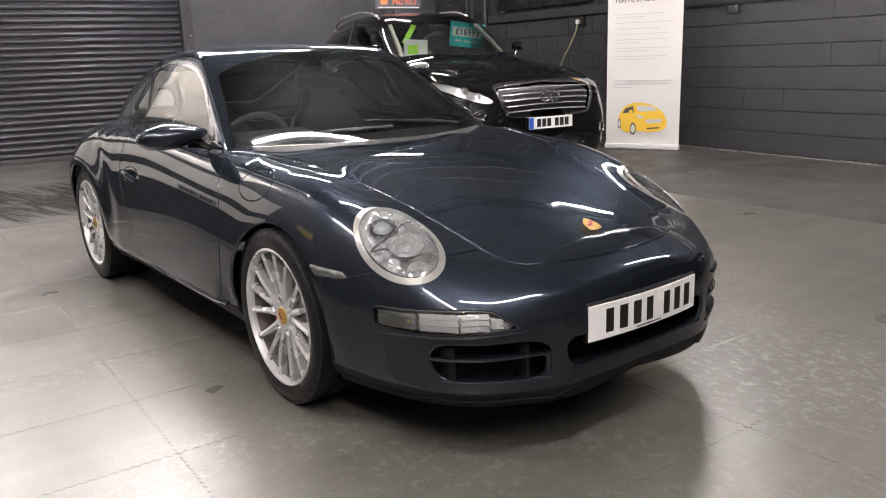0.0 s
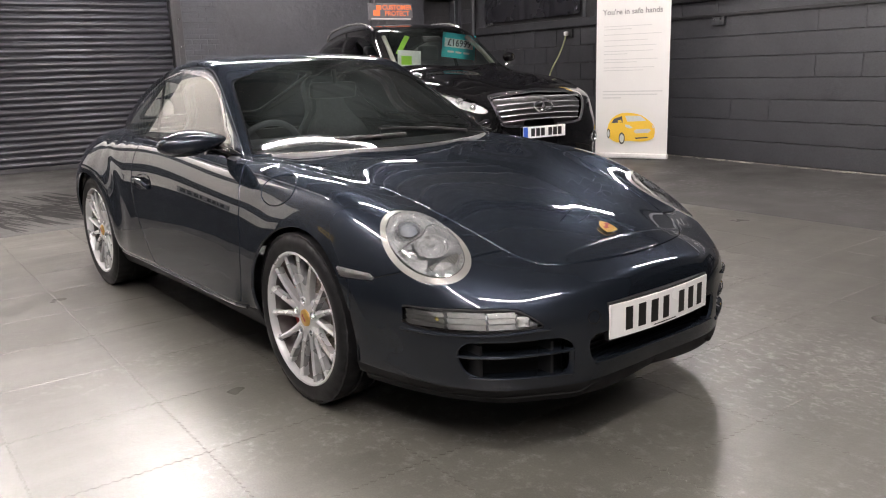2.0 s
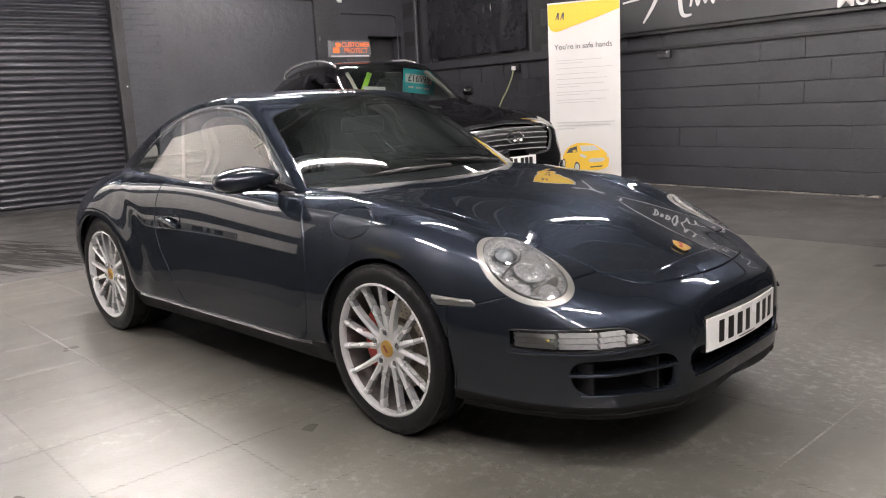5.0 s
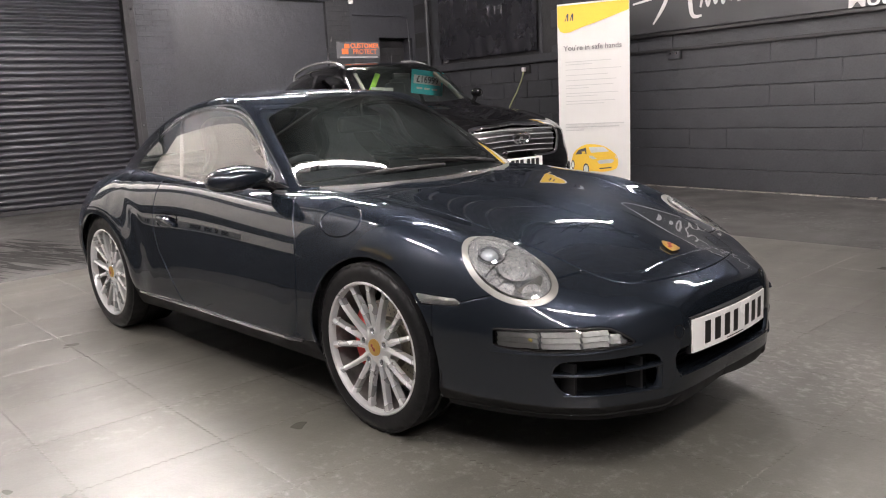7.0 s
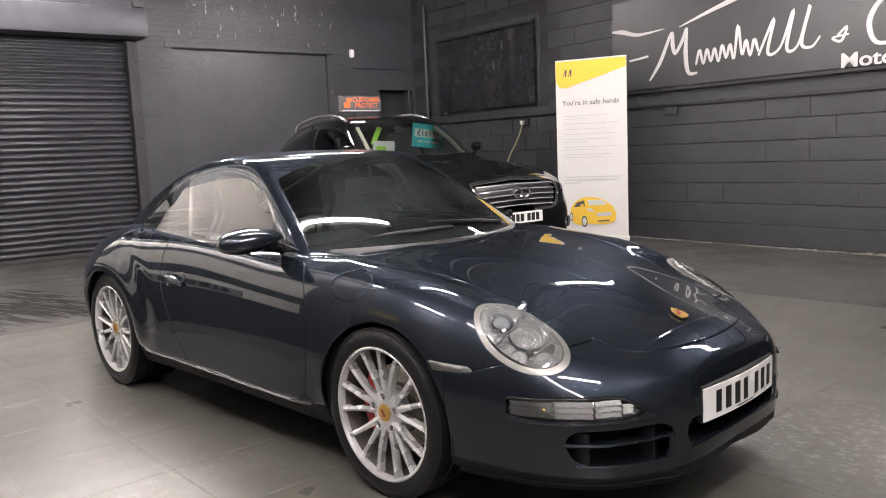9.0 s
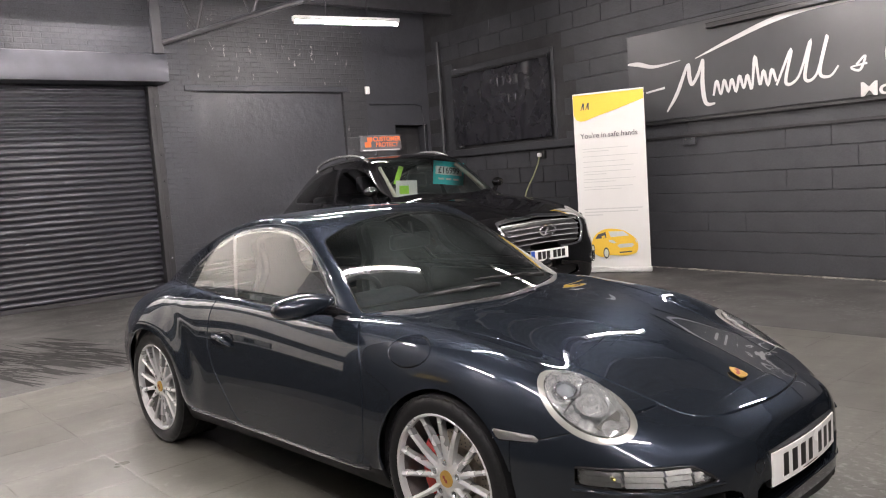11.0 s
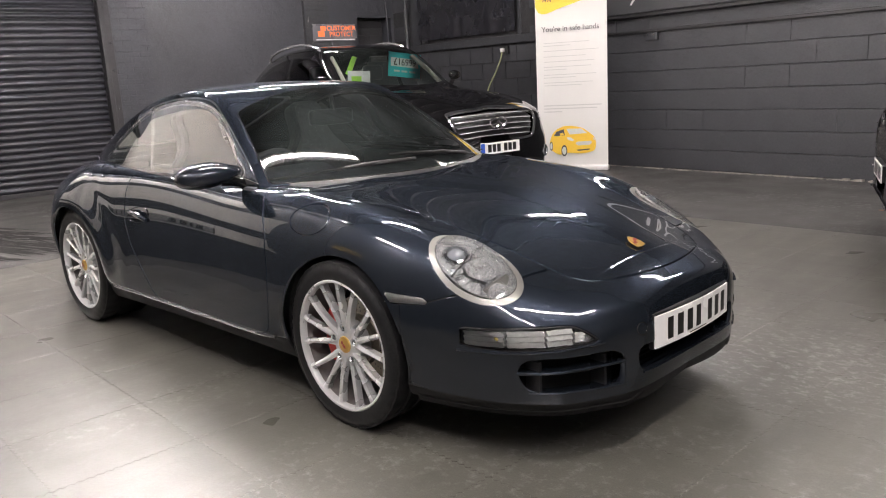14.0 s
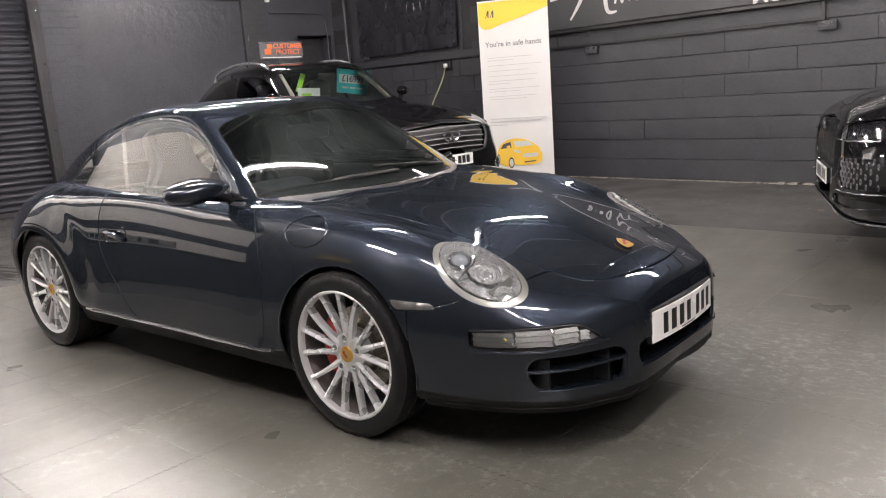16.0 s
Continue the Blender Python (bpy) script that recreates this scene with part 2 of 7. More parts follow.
# ---- floor ----
def floor_mat(name, c0, c1, r0, r1, spots=0.0, spec=0.5, wax=0.0):
    ma, nt, b = node_mat(name)
    co = nt.nodes.new("ShaderNodeNewGeometry")
    def pos_noise(scale, detail, rough, stretch=(1, 1, 1)):
        mp = nt.nodes.new("ShaderNodeMapping")
        mp.inputs["Scale"].default_value = stretch
        nz = nt.nodes.new("ShaderNodeTexNoise")
        nz.inputs["Scale"].default_value, nz.inputs["Detail"].default_value, nz.inputs["Roughness"].default_value = scale, detail, rough
        nt.links.new(co.outputs["Position"], mp.inputs[0])
        nt.links.new(mp.outputs[0], nz.inputs["Vector"])
        return nz.outputs["Fac"]
    a = ramp(nt, pos_noise(0.9, 5, 0.6), [(0.3, c0), (0.72, c1)])
    a = mixc(nt, 0.35, a, ramp(nt, pos_noise(6, 6, 0.65, (0.35, 1.6, 1)), [(0.3, c0), (0.75, c1)]))
    b.inputs["Specular IOR Level"].default_value = spec
    b.inputs["Coat Weight"].default_value, b.inputs["Coat Roughness"].default_value, b.inputs["Coat IOR"].default_value = wax, 0.32, 1.6
    smear = ramp(nt, pos_noise(2.2, 3, 0.55, (2.4, 0.3, 1)), [(0.30, (1, 1, 1)), (0.85, (0.62, 0.61, 0.60))])
    a = mixc(nt, 0.8, a, smear, "MULTIPLY")
    worn = ramp(nt, pos_noise(3.0, 8, 0.72), [(0.62, (0, 0, 0)), (0.74, (1, 1, 1))])
    a = mixc(nt, 0.19, a, worn, "ADD")
    fine = ramp(nt, pos_noise(20, 6, 0.75), [(0.52, (0, 0, 0)), (0.66, (1, 1, 1))])
    area = ramp(nt, pos_noise(0.8, 3, 0.6), [(0.45, (0, 0, 0)), (0.62, (1, 1, 1))])
    a = mixc(nt, 0.15, a, mixc(nt, 1.0, fine, area, "MULTIPLY"), "ADD")
    speck = ramp(nt, pos_noise(150, 3, 0.7), [(0.35, (0.82, 0.82, 0.82)), (0.65, (1.16, 1.16, 1.16))])
    a = mixc(nt, 1.0, a, speck, "MULTIPLY")
    if spots:
        # whitish scuffs worn into the tiles in front of the coupe
        vd = nt.nodes.new("ShaderNodeVectorMath")
        vd.operation = "DISTANCE"
        vd.inputs[1].default_value = (1.05, 0.80, 0.0)
        nt.links.new(co.outputs["Position"], vd.inputs[0])
        near = ramp(nt, vd.outputs["Value"], [(0.25, (1, 1, 1)), (0.75, (0, 0, 0))])
        scr = ramp(nt, pos_noise(22, 7, 0.8, (0.9, 1.2, 1)), [(0.52, (0, 0, 0)), (0.60, (1, 1, 1))])
        a = mixc(nt, 0.16, a, mixc(nt, 1.0, scr, near, "MULTIPLY"), "ADD")
        oi = nt.nodes.new("ShaderNodeObjectInfo")
        a = mixc(nt, 1.0, a, ramp(nt, oi.outputs["Random"], [(0.0, (0.96,) * 3), (1.0, (1.03,) * 3)]), "MULTIPLY")
    nt.links.new(a, b.inputs["Base Color"])
    rr = ramp(nt, pos_noise(2.2, 3, 0.5), [(0.22, (r0,) * 3), (0.78, (r1,) * 3)])
    nt.links.new(rr, b.inputs["Roughness"])
    if wax:
        # mop streaks in the polish
        nt.links.new(ramp(nt, pos_noise(3.2, 3, 0.5, (2.6, 0.3, 1)), [(0.25, (0.27,) * 3), (0.75, (0.47,) * 3)]), b.inputs["Coat Roughness"])
    prev = bump(nt, pos_noise(55, 5, 0.7), 0.30, 0.003, b.inputs["Normal"])
    bump(nt, pos_noise(6, 4, 0.6), 0.22, 0.01, b.inputs["Normal"], prev)
    return ma


M_TILE = floor_mat("grey_vinyl_floor_tile", (0.068, 0.066, 0.056), (0.136, 0.132, 0.112), 0.24, 0.46, True, 0.7, 0.64)
M_DUST = floor_mat("dusty_tile_joint", (0.14, 0.138, 0.128), (0.38, 0.37, 0.345), 0.7, 0.9, spec=0.15)
M_SLABDARK = floor_mat("worn_dark_concrete_floor", (0.040, 0.039, 0.038), (0.095, 0.093, 0.089), 0.4, 0.65, 0.0, 0.3)

# ---- the building ----
def wall_box(name, u0, u1, v0, v1, z0, z1, mat, label, bevel=0.0):
    ob = mesh_ob(name, bx(u0, u1, v0, v1, z0, z1, bevel), mat, m=ROOM, smooth=False)
    return tagged(ob, label, "wall", kind="structure")


floor = tagged(mesh_ob("floor", bx(WALL_L - 0.3, WALL_E + 0.3, WALL_N - 0.3, WALL_R + 0.3, -0.25, -0.006), M_SLABDARK, m=ROOM, smooth=False),
               "worn dark concrete floor of the showroom", "floor", kind="structure")
ceiling = bmesh.new()
box(ceiling, WALL_L - 0.3, WALL_E + 0.3, WALL_N - 0.3, WALL_R + 0.3, CEIL, CEIL + 0.12)
for k in range(12):
    u = WALL_L + 0.9 + k * 1.3
    box(ceiling, u - 0.03, u + 0.03, WALL_N, WALL_R, CEIL - 0.1, CEIL - 0.002)
tagged(mesh_ob("ceiling", ceiling, M_CEIL, m=ROOM, smooth=False), "dark boarded ceiling with thin joists", "ceiling", kind="structure")

# shutter wall, in lengths round its openings
V_SH0, V_SH1, Z_SH = -2.75, 1.18, 2.98
wall_box("wall_west", WALL_L - 0.3, WALL_L, WALL_N - 0.3, V_SH0 - 0.16, 0, CEIL, M_BRICK, "dark grey painted brick wall")
wall_box("wall_west_lintel", WALL_L - 0.3, WALL_L, V_SH0 - 0.16, 1.34, Z_SH + 0.02, CEIL, M_BRICK, "dark grey painted brick above the shutter")
wall_box("wall_west_pier", WALL_L - 0.3, WALL_L + 0.004, 1.34, 1.84, 0, CEIL, M_BRICK, "dark grey painted brick pier beside the shutter")
wall_box("wall_west_over_panel", WALL_L - 0.3, WALL_L, 1.84, 4.41, 2.915, CEIL, M_BRICK_CHIP, "dark brickwork with chipped flaking paint")
wall_box("wall_west_strip", WALL_L - 0.3, WALL_L + 0.002, 4.41, 4.86, 0, CEIL, M_BRICK_CHIP, "dark brickwork with chipped flaking paint")
wall_box("wall_west_corner", WALL_L - 0.3, WALL_L - 0.006, 4.86, 5.42, 0, CEIL, M_PANEL, "dark grey rendered wall")
wall_box("wall_west_over_alcove", WALL_L - 0.3, WALL_L - 0.006, 5.42, 6.12, 2.36, CEIL, M_PANEL, "dark grey rendered wall over an alcove")
wall_box("wall_west_end", WALL_L - 0.3, WALL_L - 0.006, 6.12, WALL_R + 0.3, 0, CEIL, M_PANEL, "dark grey rendered wall")
tagged(mesh_ob("alcove_back", bx(WALL_L - 0.42, WALL_L - 0.3, 5.36, 6.2, 0, 2.5), M_BLACK_WALL, m=ROOM, smooth=False), "black back of the wall alcove", "wall", kind="structure")
alc = tagged(new("door_1"), "black panelled door set back in an alcove", "door", kind="structure")
alc.matrix_basis = ROOM
part("door_leaf", bx(WALL_L - 0.3, WALL_L - 0.255, 5.44, 6.10, 0, 2.2, 0.004), M_BLACK_WALL, alc, smooth=False)
for v0, v1, z0, z1 in ((5.52, 5.73, 1.2, 2.08), (5.81, 6.02, 1.2, 2.08), (5.52, 5.73, 0.2, 1.05), (5.81, 6.02, 0.2, 1.05)):
    part("panel", bx(WALL_L - 0.256, WALL_L - 0.243, v0, v1, z0, z1, 0.005), M_BLACK_WALL, alc, smooth=False)
pan = tagged(new("blocked_doorway"), "dark grey boarded-up doorway in the brick wall", "doorway", kind="structure")
pan.matrix_basis = ROOM
part("board", bx(WALL_L - 0.3, WALL_L - 0.07, 1.84, 4.41, 0, 2.915), M_PANEL, pan, smooth=False)
part("lintel", bx(WALL_L + 0.004, WALL_L + 0.03, 1.72, 4.5, 2.92, 3.015, 0.006), M_BRICK, pan, smooth=False)

# roller shutter
sh = tagged(new("roller_shutter"), "closed dark grey steel roller shutter with pale box", "shutter", kind="structure")
sh.matrix_basis = ROOM
PITCH = 0.0875
prof = []
for k in range(13):
    t = k / 12
    prof.append((0.004 + 0.026 * math.sin(math.pi * min(1, t / 0.86)) ** 0.7 if t < 0.86 else 0.0, t * PITCH))
slat_me = None
for k in range(int((Z_SH) / PITCH) + 1):
    z = 0.06 + k * PITCH
    if slat_me is None:
        bm = bmesh.new()
        rows = [[bm.verts.new((WALL_L - 0.12 + dx, v, dz)) for v in (V_SH0, V_SH1)] for dx, dz in prof]
        for a, b in zip(rows, rows[1:]):
            bm.faces.new((a[0], a[1], b[1], b[0]))
        bmesh.ops.recalc_face_normals(bm, faces=bm.faces[:])
        ob = part("slat", bm, M_SLAT, sh)
        slat_me = ob.data
        ob.location.z = z
    else:
        ob = new("slat", slat_me)
        ob.parent = sh
        ob.location.z = z
part("bottom_rail", bx(WALL_L - 0.14, WALL_L - 0.08, V_SH0, V_SH1, 0.0, 0.06, 0.004), M_STEEL, sh)
part("guide_rail", bx(WALL_L - 0.16, WALL_L + 0.05, V_SH1, V_SH1 + 0.07, 0, Z_SH, 0.004), M_BLACK_WALL, sh)
part("guide_rail", bx(WALL_L - 0.16, WALL_L + 0.012, V_SH1 + 0.072, V_SH1 + 0.16, 0, Z_SH, 0.004), M_BLACK_WALL, sh)
part("guide_rail", bx(WALL_L - 0.16, WALL_L + 0.05, V_SH0 - 0.08, V_SH0, 0, Z_SH, 0.004), M_BLACK_WALL, sh)
part("shutter_box", bx(WALL_L + 0.004, WALL_L + 0.36, V_SH0 - 0.2, 1.40, 3.0, 3.38, 0.012, 2), M_SHBOX, sh, "pale grey steel shutter box")
bolts = bmesh.new()
for z in (0.5, 1.1, 1.62, 2.0, 2.7):
    lathe(bolts, [(0.0, WALL_L + 0.02), (0.012, WALL_L + 0.018), (0.014, WALL_L + 0.01)], 8, "x")
    for v in bolts.verts[-24:]:
        v.co.y += V_SH1 + 0.115
        v.co.z += z
part("bolt", bolts, M_BRIGHT, sh, "row of bright guide bolts")

# block wall with its window
wall_box("wall_north_core", WALL_L - 0.3, WALL_E + 0.3, WALL_R + 0.012, WALL_R + 0.3, 0, CEIL, M_BLACK_WALL, "core of the dark block wall")
wall_box("wall_east", WALL_E, WALL_E + 0.3, WALL_N, WALL_R, 0, CEIL, M_BLOCK, "dark grey painted end wall")
for z0, z1, u1, mat, label in ((0, 0.64, -2.4, M_BLOCK, "dark grey foot of the side wall"), (0.64, 0.90, -2.4, M_CREAM, "cream painted lower band of the side wall"),
                               (0.90, 1.13, -2.4, M_BLOCK, "dark grey dado band on the side wall"), (1.13, 1.95, -2.4, M_CREAM, "cream painted side wall"),
                               (1.95, 2.36, -2.4, M_BLOCK, "dark grey middle band of the side wall"), (2.36, 3.35, -3.7, M_CREAM, "cream painted upper side wall"),
                               (3.35, CEIL, -3.7, M_BLOCK, "dark grey wall above the cream paint")):
    wall_box("wall_south_band", WALL_L, u1, WALL_N - 0.3, WALL_N, z0, z1, mat, label)
wall_box("wall_south_head", -3.7, -2.4, WALL_N - 0.3, WALL_N + 0.004, 2.36, CEIL, M_BLOCK, "dark grey painted upper side wall")
wall_box("wall_south_end", -2.4, WALL_E, WALL_N - 0.3, WALL_N + 0.004, 0, CEIL, M_BLOCK, "dark grey painted side wall")

# yellow board on the dark end of that wall, its characters as bars
M_SIGNYELLOW = plain("yellow_sign_board", (0.72, 0.50, 0.10), 0.5, grain=0.05, scale=4)
yb = empty("yellow_sign", ROOM, "yellow sign board with dark bars on the dark wall", "sign")
part("board", bx(-1.62, -1.12, WALL_N + 0.005, WALL_N + 0.025, 1.36, 1.60, 0.003), M_SIGNYELLOW, yb, smooth=False)
for k in range(4):
    part("letter_bar", bx(-1.55 + k * 0.10, -1.50 + k * 0.10, WALL_N + 0.026, WALL_N + 0.029, 1.45, 1.51), M_BLACK, yb, smooth=False)

# pale lettered board on the cream wall, its characters as bars
M_SIGNGREY = plain("weathered_grey_sign", (0.30, 0.30, 0.29), 0.5, grain=0.15, scale=5)
board = empty("wall_sign", ROOM, "grey sign board with dark lettering bars on the cream wall", "sign")
part("board", bx(-4.75, -3.45, WALL_N - 0.002, WALL_N + 0.02, 0.66, 0.80, 0.003), M_SIGNGREY, board, smooth=False)
u = -4.68
rng = random.Random(3)
for k in range(8):
    w = rng.choice((0.08, 0.09, 0.10, 0.04))
    part("letter_bar", bx(u, u + w, WALL_N + 0.021, WALL_N + 0.024, 0.685, 0.775), M_BLACK, board, smooth=False)
    u += w + (0.14 if k == 3 else 0.05)

# steel beams under the ceiling
for k, u in enumerate((-8.35, -2.6, 2.2)):
    bm = bmesh.new()
    box(bm, u - 0.07, u + 0.07, WALL_N, WALL_R, CEIL - 0.36, CEIL - 0.345)
    box(bm, u - 0.07, u + 0.07, WALL_N, WALL_R, CEIL - 0.125, CEIL - 0.11)
    box(bm, u - 0.006, u + 0.006, WALL_N, WALL_R, CEIL - 0.345, CEIL - 0.125)
    tagged(mesh_ob("roof_beam", bm, M_STEEL, m=ROOM, smooth=False), "dark painted steel roof beam", "beam", "roof beams", "structure")


bm = bmesh.new()
box(bm, WALL_L + 0.37, WALL_L + 0.43, 1.20, 1.34, 3.38, CEIL - 0.002, 0.004)
tagged(mesh_ob("roof_post", bm, M_STEEL, m=ROOM, smooth=False), "short black steel post above the shutter box", "post", kind="structure")
tagged(mesh_ob("roof_strut", tube(bmesh.new(), [(WALL_L + 0.42, 1.34, 3.52), (-6.85, 3.7, 4.18)], 0.045, 10), M_STEEL, m=ROOM), "black steel roof strut", "strut", kind="structure")
for t0, dv in ((0.16, -0.22), (0.16, 0.2), (0.42, -0.18), (0.42, 0.22)):
    a = Vector((WALL_L + 0.42, 1.34, 3.52)).lerp(Vector((-6.85, 3.7, 4.18)), t0)
    tagged(mesh_ob("roof_web", tube(bmesh.new(), [a, (a.x + dv * 0.9, a.y + dv, CEIL - 0.002)], 0.022, 8), M_STEEL, m=ROOM), "thin black steel roof truss web", "strut", "roof webs", "structure")


# ---- strip lights ----
def strip_light(u, v, z, turn, length=1.75):
    ob = empty("strip_light", ROOM @ pose(u, v, z, 0, 0, turn), "white fluorescent strip light under the ceiling, seen or added", "ceiling light", "strip lights")
    part("casing", bx(-0.055, 0.055, -length / 2 - 0.03, length / 2 + 0.03, 0.02, 0.075, 0.008, 2), M_WHITE_STEEL, ob)
    bm = bmesh.new()
    tube(bm, [(0, -length / 2, 0), (0, length / 2, 0)], 0.019, 10)
    part("lamp_tube", bm, M_TUBE, ob, "glowing white tube")
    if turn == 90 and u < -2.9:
        # added wall washers, out of view: a room-side hood throws light at the wall
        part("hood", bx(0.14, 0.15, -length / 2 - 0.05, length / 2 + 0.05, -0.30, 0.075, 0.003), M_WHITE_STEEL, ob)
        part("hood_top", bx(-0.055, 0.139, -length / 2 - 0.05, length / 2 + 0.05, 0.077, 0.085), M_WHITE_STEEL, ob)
    for s in (-1, 1):
        part("end_cap", bx(-0.022, 0.022, s * (length / 2 + 0.012) - 0.012, s * (length / 2 + 0.012) + 0.012, -0.022, 0.022, 0.003), M_WHITE_STEEL, ob)
    part("hanger", bx(-0.008, 0.008, -0.3, -0.284, 0.075, CEIL - z), M_STEEL, ob)
    part("hanger", bx(-0.008, 0.008, 0.284, 0.3, 0.075, CEIL - z), M_STEEL, ob)
    return ob


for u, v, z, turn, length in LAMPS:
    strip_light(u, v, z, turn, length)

# ---- body skins: lengthwise design lines, splined into a smooth surface and cut into panels ----
def spline_rows(t, P, q):
    """Natural cubic spline through P (n, d) at knots t, read at q."""
    t, P, q = np.asarray(t, float), np.asarray(P, float), np.asarray(q, float)
    n, h = len(t), np.diff(t)
    A, B = np.eye(n), np.zeros_like(P)
    for i in range(1, n - 1):
        A[i, i - 1:i + 2] = h[i - 1], 2 * (h[i - 1] + h[i]), h[i]
        B[i] = 6 * ((P[i + 1] - P[i]) / h[i] - (P[i] - P[i - 1]) / h[i - 1])
    m = np.linalg.solve(A, B)
    k = np.clip(np.searchsorted(t, q) - 1, 0, n - 2)
    a, b, hh = (t[k + 1] - q)[:, None], (q - t[k])[:, None], h[k][:, None]
    return (m[k] * a ** 3 + m[k + 1] * b ** 3) / (6 * hh) + (P[k] / hh - m[k] * hh / 6) * a + (P[k + 1] / hh - m[k + 1] * hh / 6) * b


class Skin:
    """Half a car's outer surface (y from 0 outwards), as polygons that bear the name of their panel."""

    def __init__(self, xs, lines, along=14, across=14, fair=None, shape=None):
        # xs: stations; lines: for each design line its (y, z) rows, from the top middle to the bottom edge
        xs = np.array(xs, float)
        L = np.array([[(y, z) for y, z in zip(*ln)] for ln in lines], float)      # (K, S, 2)
        K, S = L.shape[:2]
        mid = L[K // 2]
        step = np.sqrt(np.diff(xs) ** 2 + 0.5 * (np.diff(mid[:, 0]) ** 2 + np.diff(mid[:, 1]) ** 2)) ** 0.75
        s = np.concatenate([[0], np.cumsum(step)])
        q = np.unique(np.concatenate([np.linspace(a, b, along, endpoint=False) for a, b in zip(s, s[1:])] + [[s[-1]]]))
        X = spline_rows(s, xs[:, None], q)[:, 0]
        C = np.stack([spline_rows(s, L[k], q) for k in range(K)])                  # (K, Q, 2)
        C[0, :, 0] = 0
        rows = []
        for j in range(len(q)):
            half = C[:, j]
            full = np.concatenate([half[:0:-1] * (-1, 1), half])
            d = np.maximum(np.sqrt((np.diff(full, axis=0) ** 2).sum(1)), 1e-4) ** 0.6
            t = np.concatenate([[0], np.cumsum(d)])
            qq = np.concatenate([np.linspace(a, b, across, endpoint=False) for a, b in zip(t[K - 1:], t[K:])] + [[t[-1]]])
            yz = spline_rows(t, full, qq)
            yz[0, 0] = 0
            rows.append(np.column_stack([np.full(len(qq), X[j]), yz]))
        G = np.array(rows)
        n, m = G.shape[:2]
        if fair is not None:
            # even out the run of the lines between two stations
            inner_rows = [i for i in range(4, n - 4) if fair[0] < X[i] < fair[1]]
            for _ in range(fair[2]):
                H = G.copy()
                for i in inner_rows:
                    t = (X[i] - X[i - 4]) / (X[i + 4] - X[i - 4])
                    w = 0.5 * min(1, (X[i] - fair[0]) / 0.08, (fair[1] - X[i]) / 0.08)
                    H[i, :, 1:] += w * (G[i - 4, :, 1:] * (1 - t) + G[i + 4, :, 1:] * t - G[i, :, 1:])
                G = H
            # and the sweep across the bonnet, up to the crest of the wing
            top = int(2.7 * across)
            front_rows = [i for i in range(n) if -0.33 < X[i] < 0.80]
            for _ in range(16):
                H = G.copy()
                for k in range(1, top):
                    a, c = abs(k - 4), k + 4
                    left = G[:, a] * ((1, -1, 1) if k < 4 else (1, 1, 1))
                    w = 0.5 * min(1, (top - k) / 8)
                    H[front_rows, k, 2] += w * (0.5 * (left + G[:, c])[front_rows, 2] - G[front_rows, k, 2]) * 0.6
                H[:, 0, 2] = H[:, 1, 2]
                G = H
            # last, both ways at once, so that highlights run clean over the wing
            for _ in range(14):
                H = G.copy()
                for k in range(3, int(3.8 * across)):
                    w = 0.4 * min(1, (3.8 * across - k) / 10)
                    for i in front_rows:
                        if 3 <= i < n - 3:
                            wi = w * min(1, (X[i] + 0.33) / 0.1, (0.80 - X[i]) / 0.15)
                            tx = (X[i] - X[i - 3]) / (X[i + 3] - X[i - 3])
                            H[i, k, 2] += wi * (0.5 * (G[i - 3, k, 2] * (1 - tx) + G[i + 3, k, 2] * tx) + 0.25 * (G[i, k - 3, 2] + G[i, k + 3, 2]) - G[i, k, 2])
                H[:, 1:3, 2] = H[:, 3:4, 2] * 0.5 + G[:, 1:3, 2] * 0.5
                H[:, 0, 2] = H[:, 1, 2]
                G = H
        if shape is not None:
            G = shape(G)
        du, dv = np.gradient(G, axis=0), np.gradient(G, axis=1)
        N = np.cross(du, dv)
        N /= np.linalg.norm(N, axis=2)[..., None] + 1e-12
        N[:, 0, 1] = 0
        ref = N[n // 2, m // 4]
        if ref[2] < 0:
            N = -N
        self.V, self.N = [tuple(p) for p in G.reshape(-1, 3)], [tuple(p) for p in N.reshape(-1, 3)]
        self.F = [(i * m + k, i * m + k + 1, (i + 1) * m + k + 1, (i + 1) * m + k) for i in range(n - 1) for k in range(m - 1)]
        self.T = ["skin"] * len(self.F)
        self.edge = [tuple(p) for p in G[:, (K - 2) * across]]

    def cut(self, f, frm, into):
        """Faces named in frm become `into` where f < 0; those that it crosses are split along it."""
        V = np.array(self.V)
        g = f(V[:, 0], V[:, 1], V[:, 2])
        g = np.where(np.abs(g) < 1e-6, 1e-6, g)
        made, F2, T2 = {}, [], []

        def mid(a, b):
            key = (min(a, b), max(a, b))
            if key not in made:
                t = g[a] / (g[a] - g[b])
                self.V.append(tuple(np.array(self.V[a]) * (1 - t) + np.array(self.V[b]) * t))
                nn = np.array(self.N[a]) * (1 - t) + np.array(self.N[b]) * t
                self.N.append(tuple(nn / (np.linalg.norm(nn) + 1e-12)))
                made[key] = len(self.V) - 1
            return made[key]
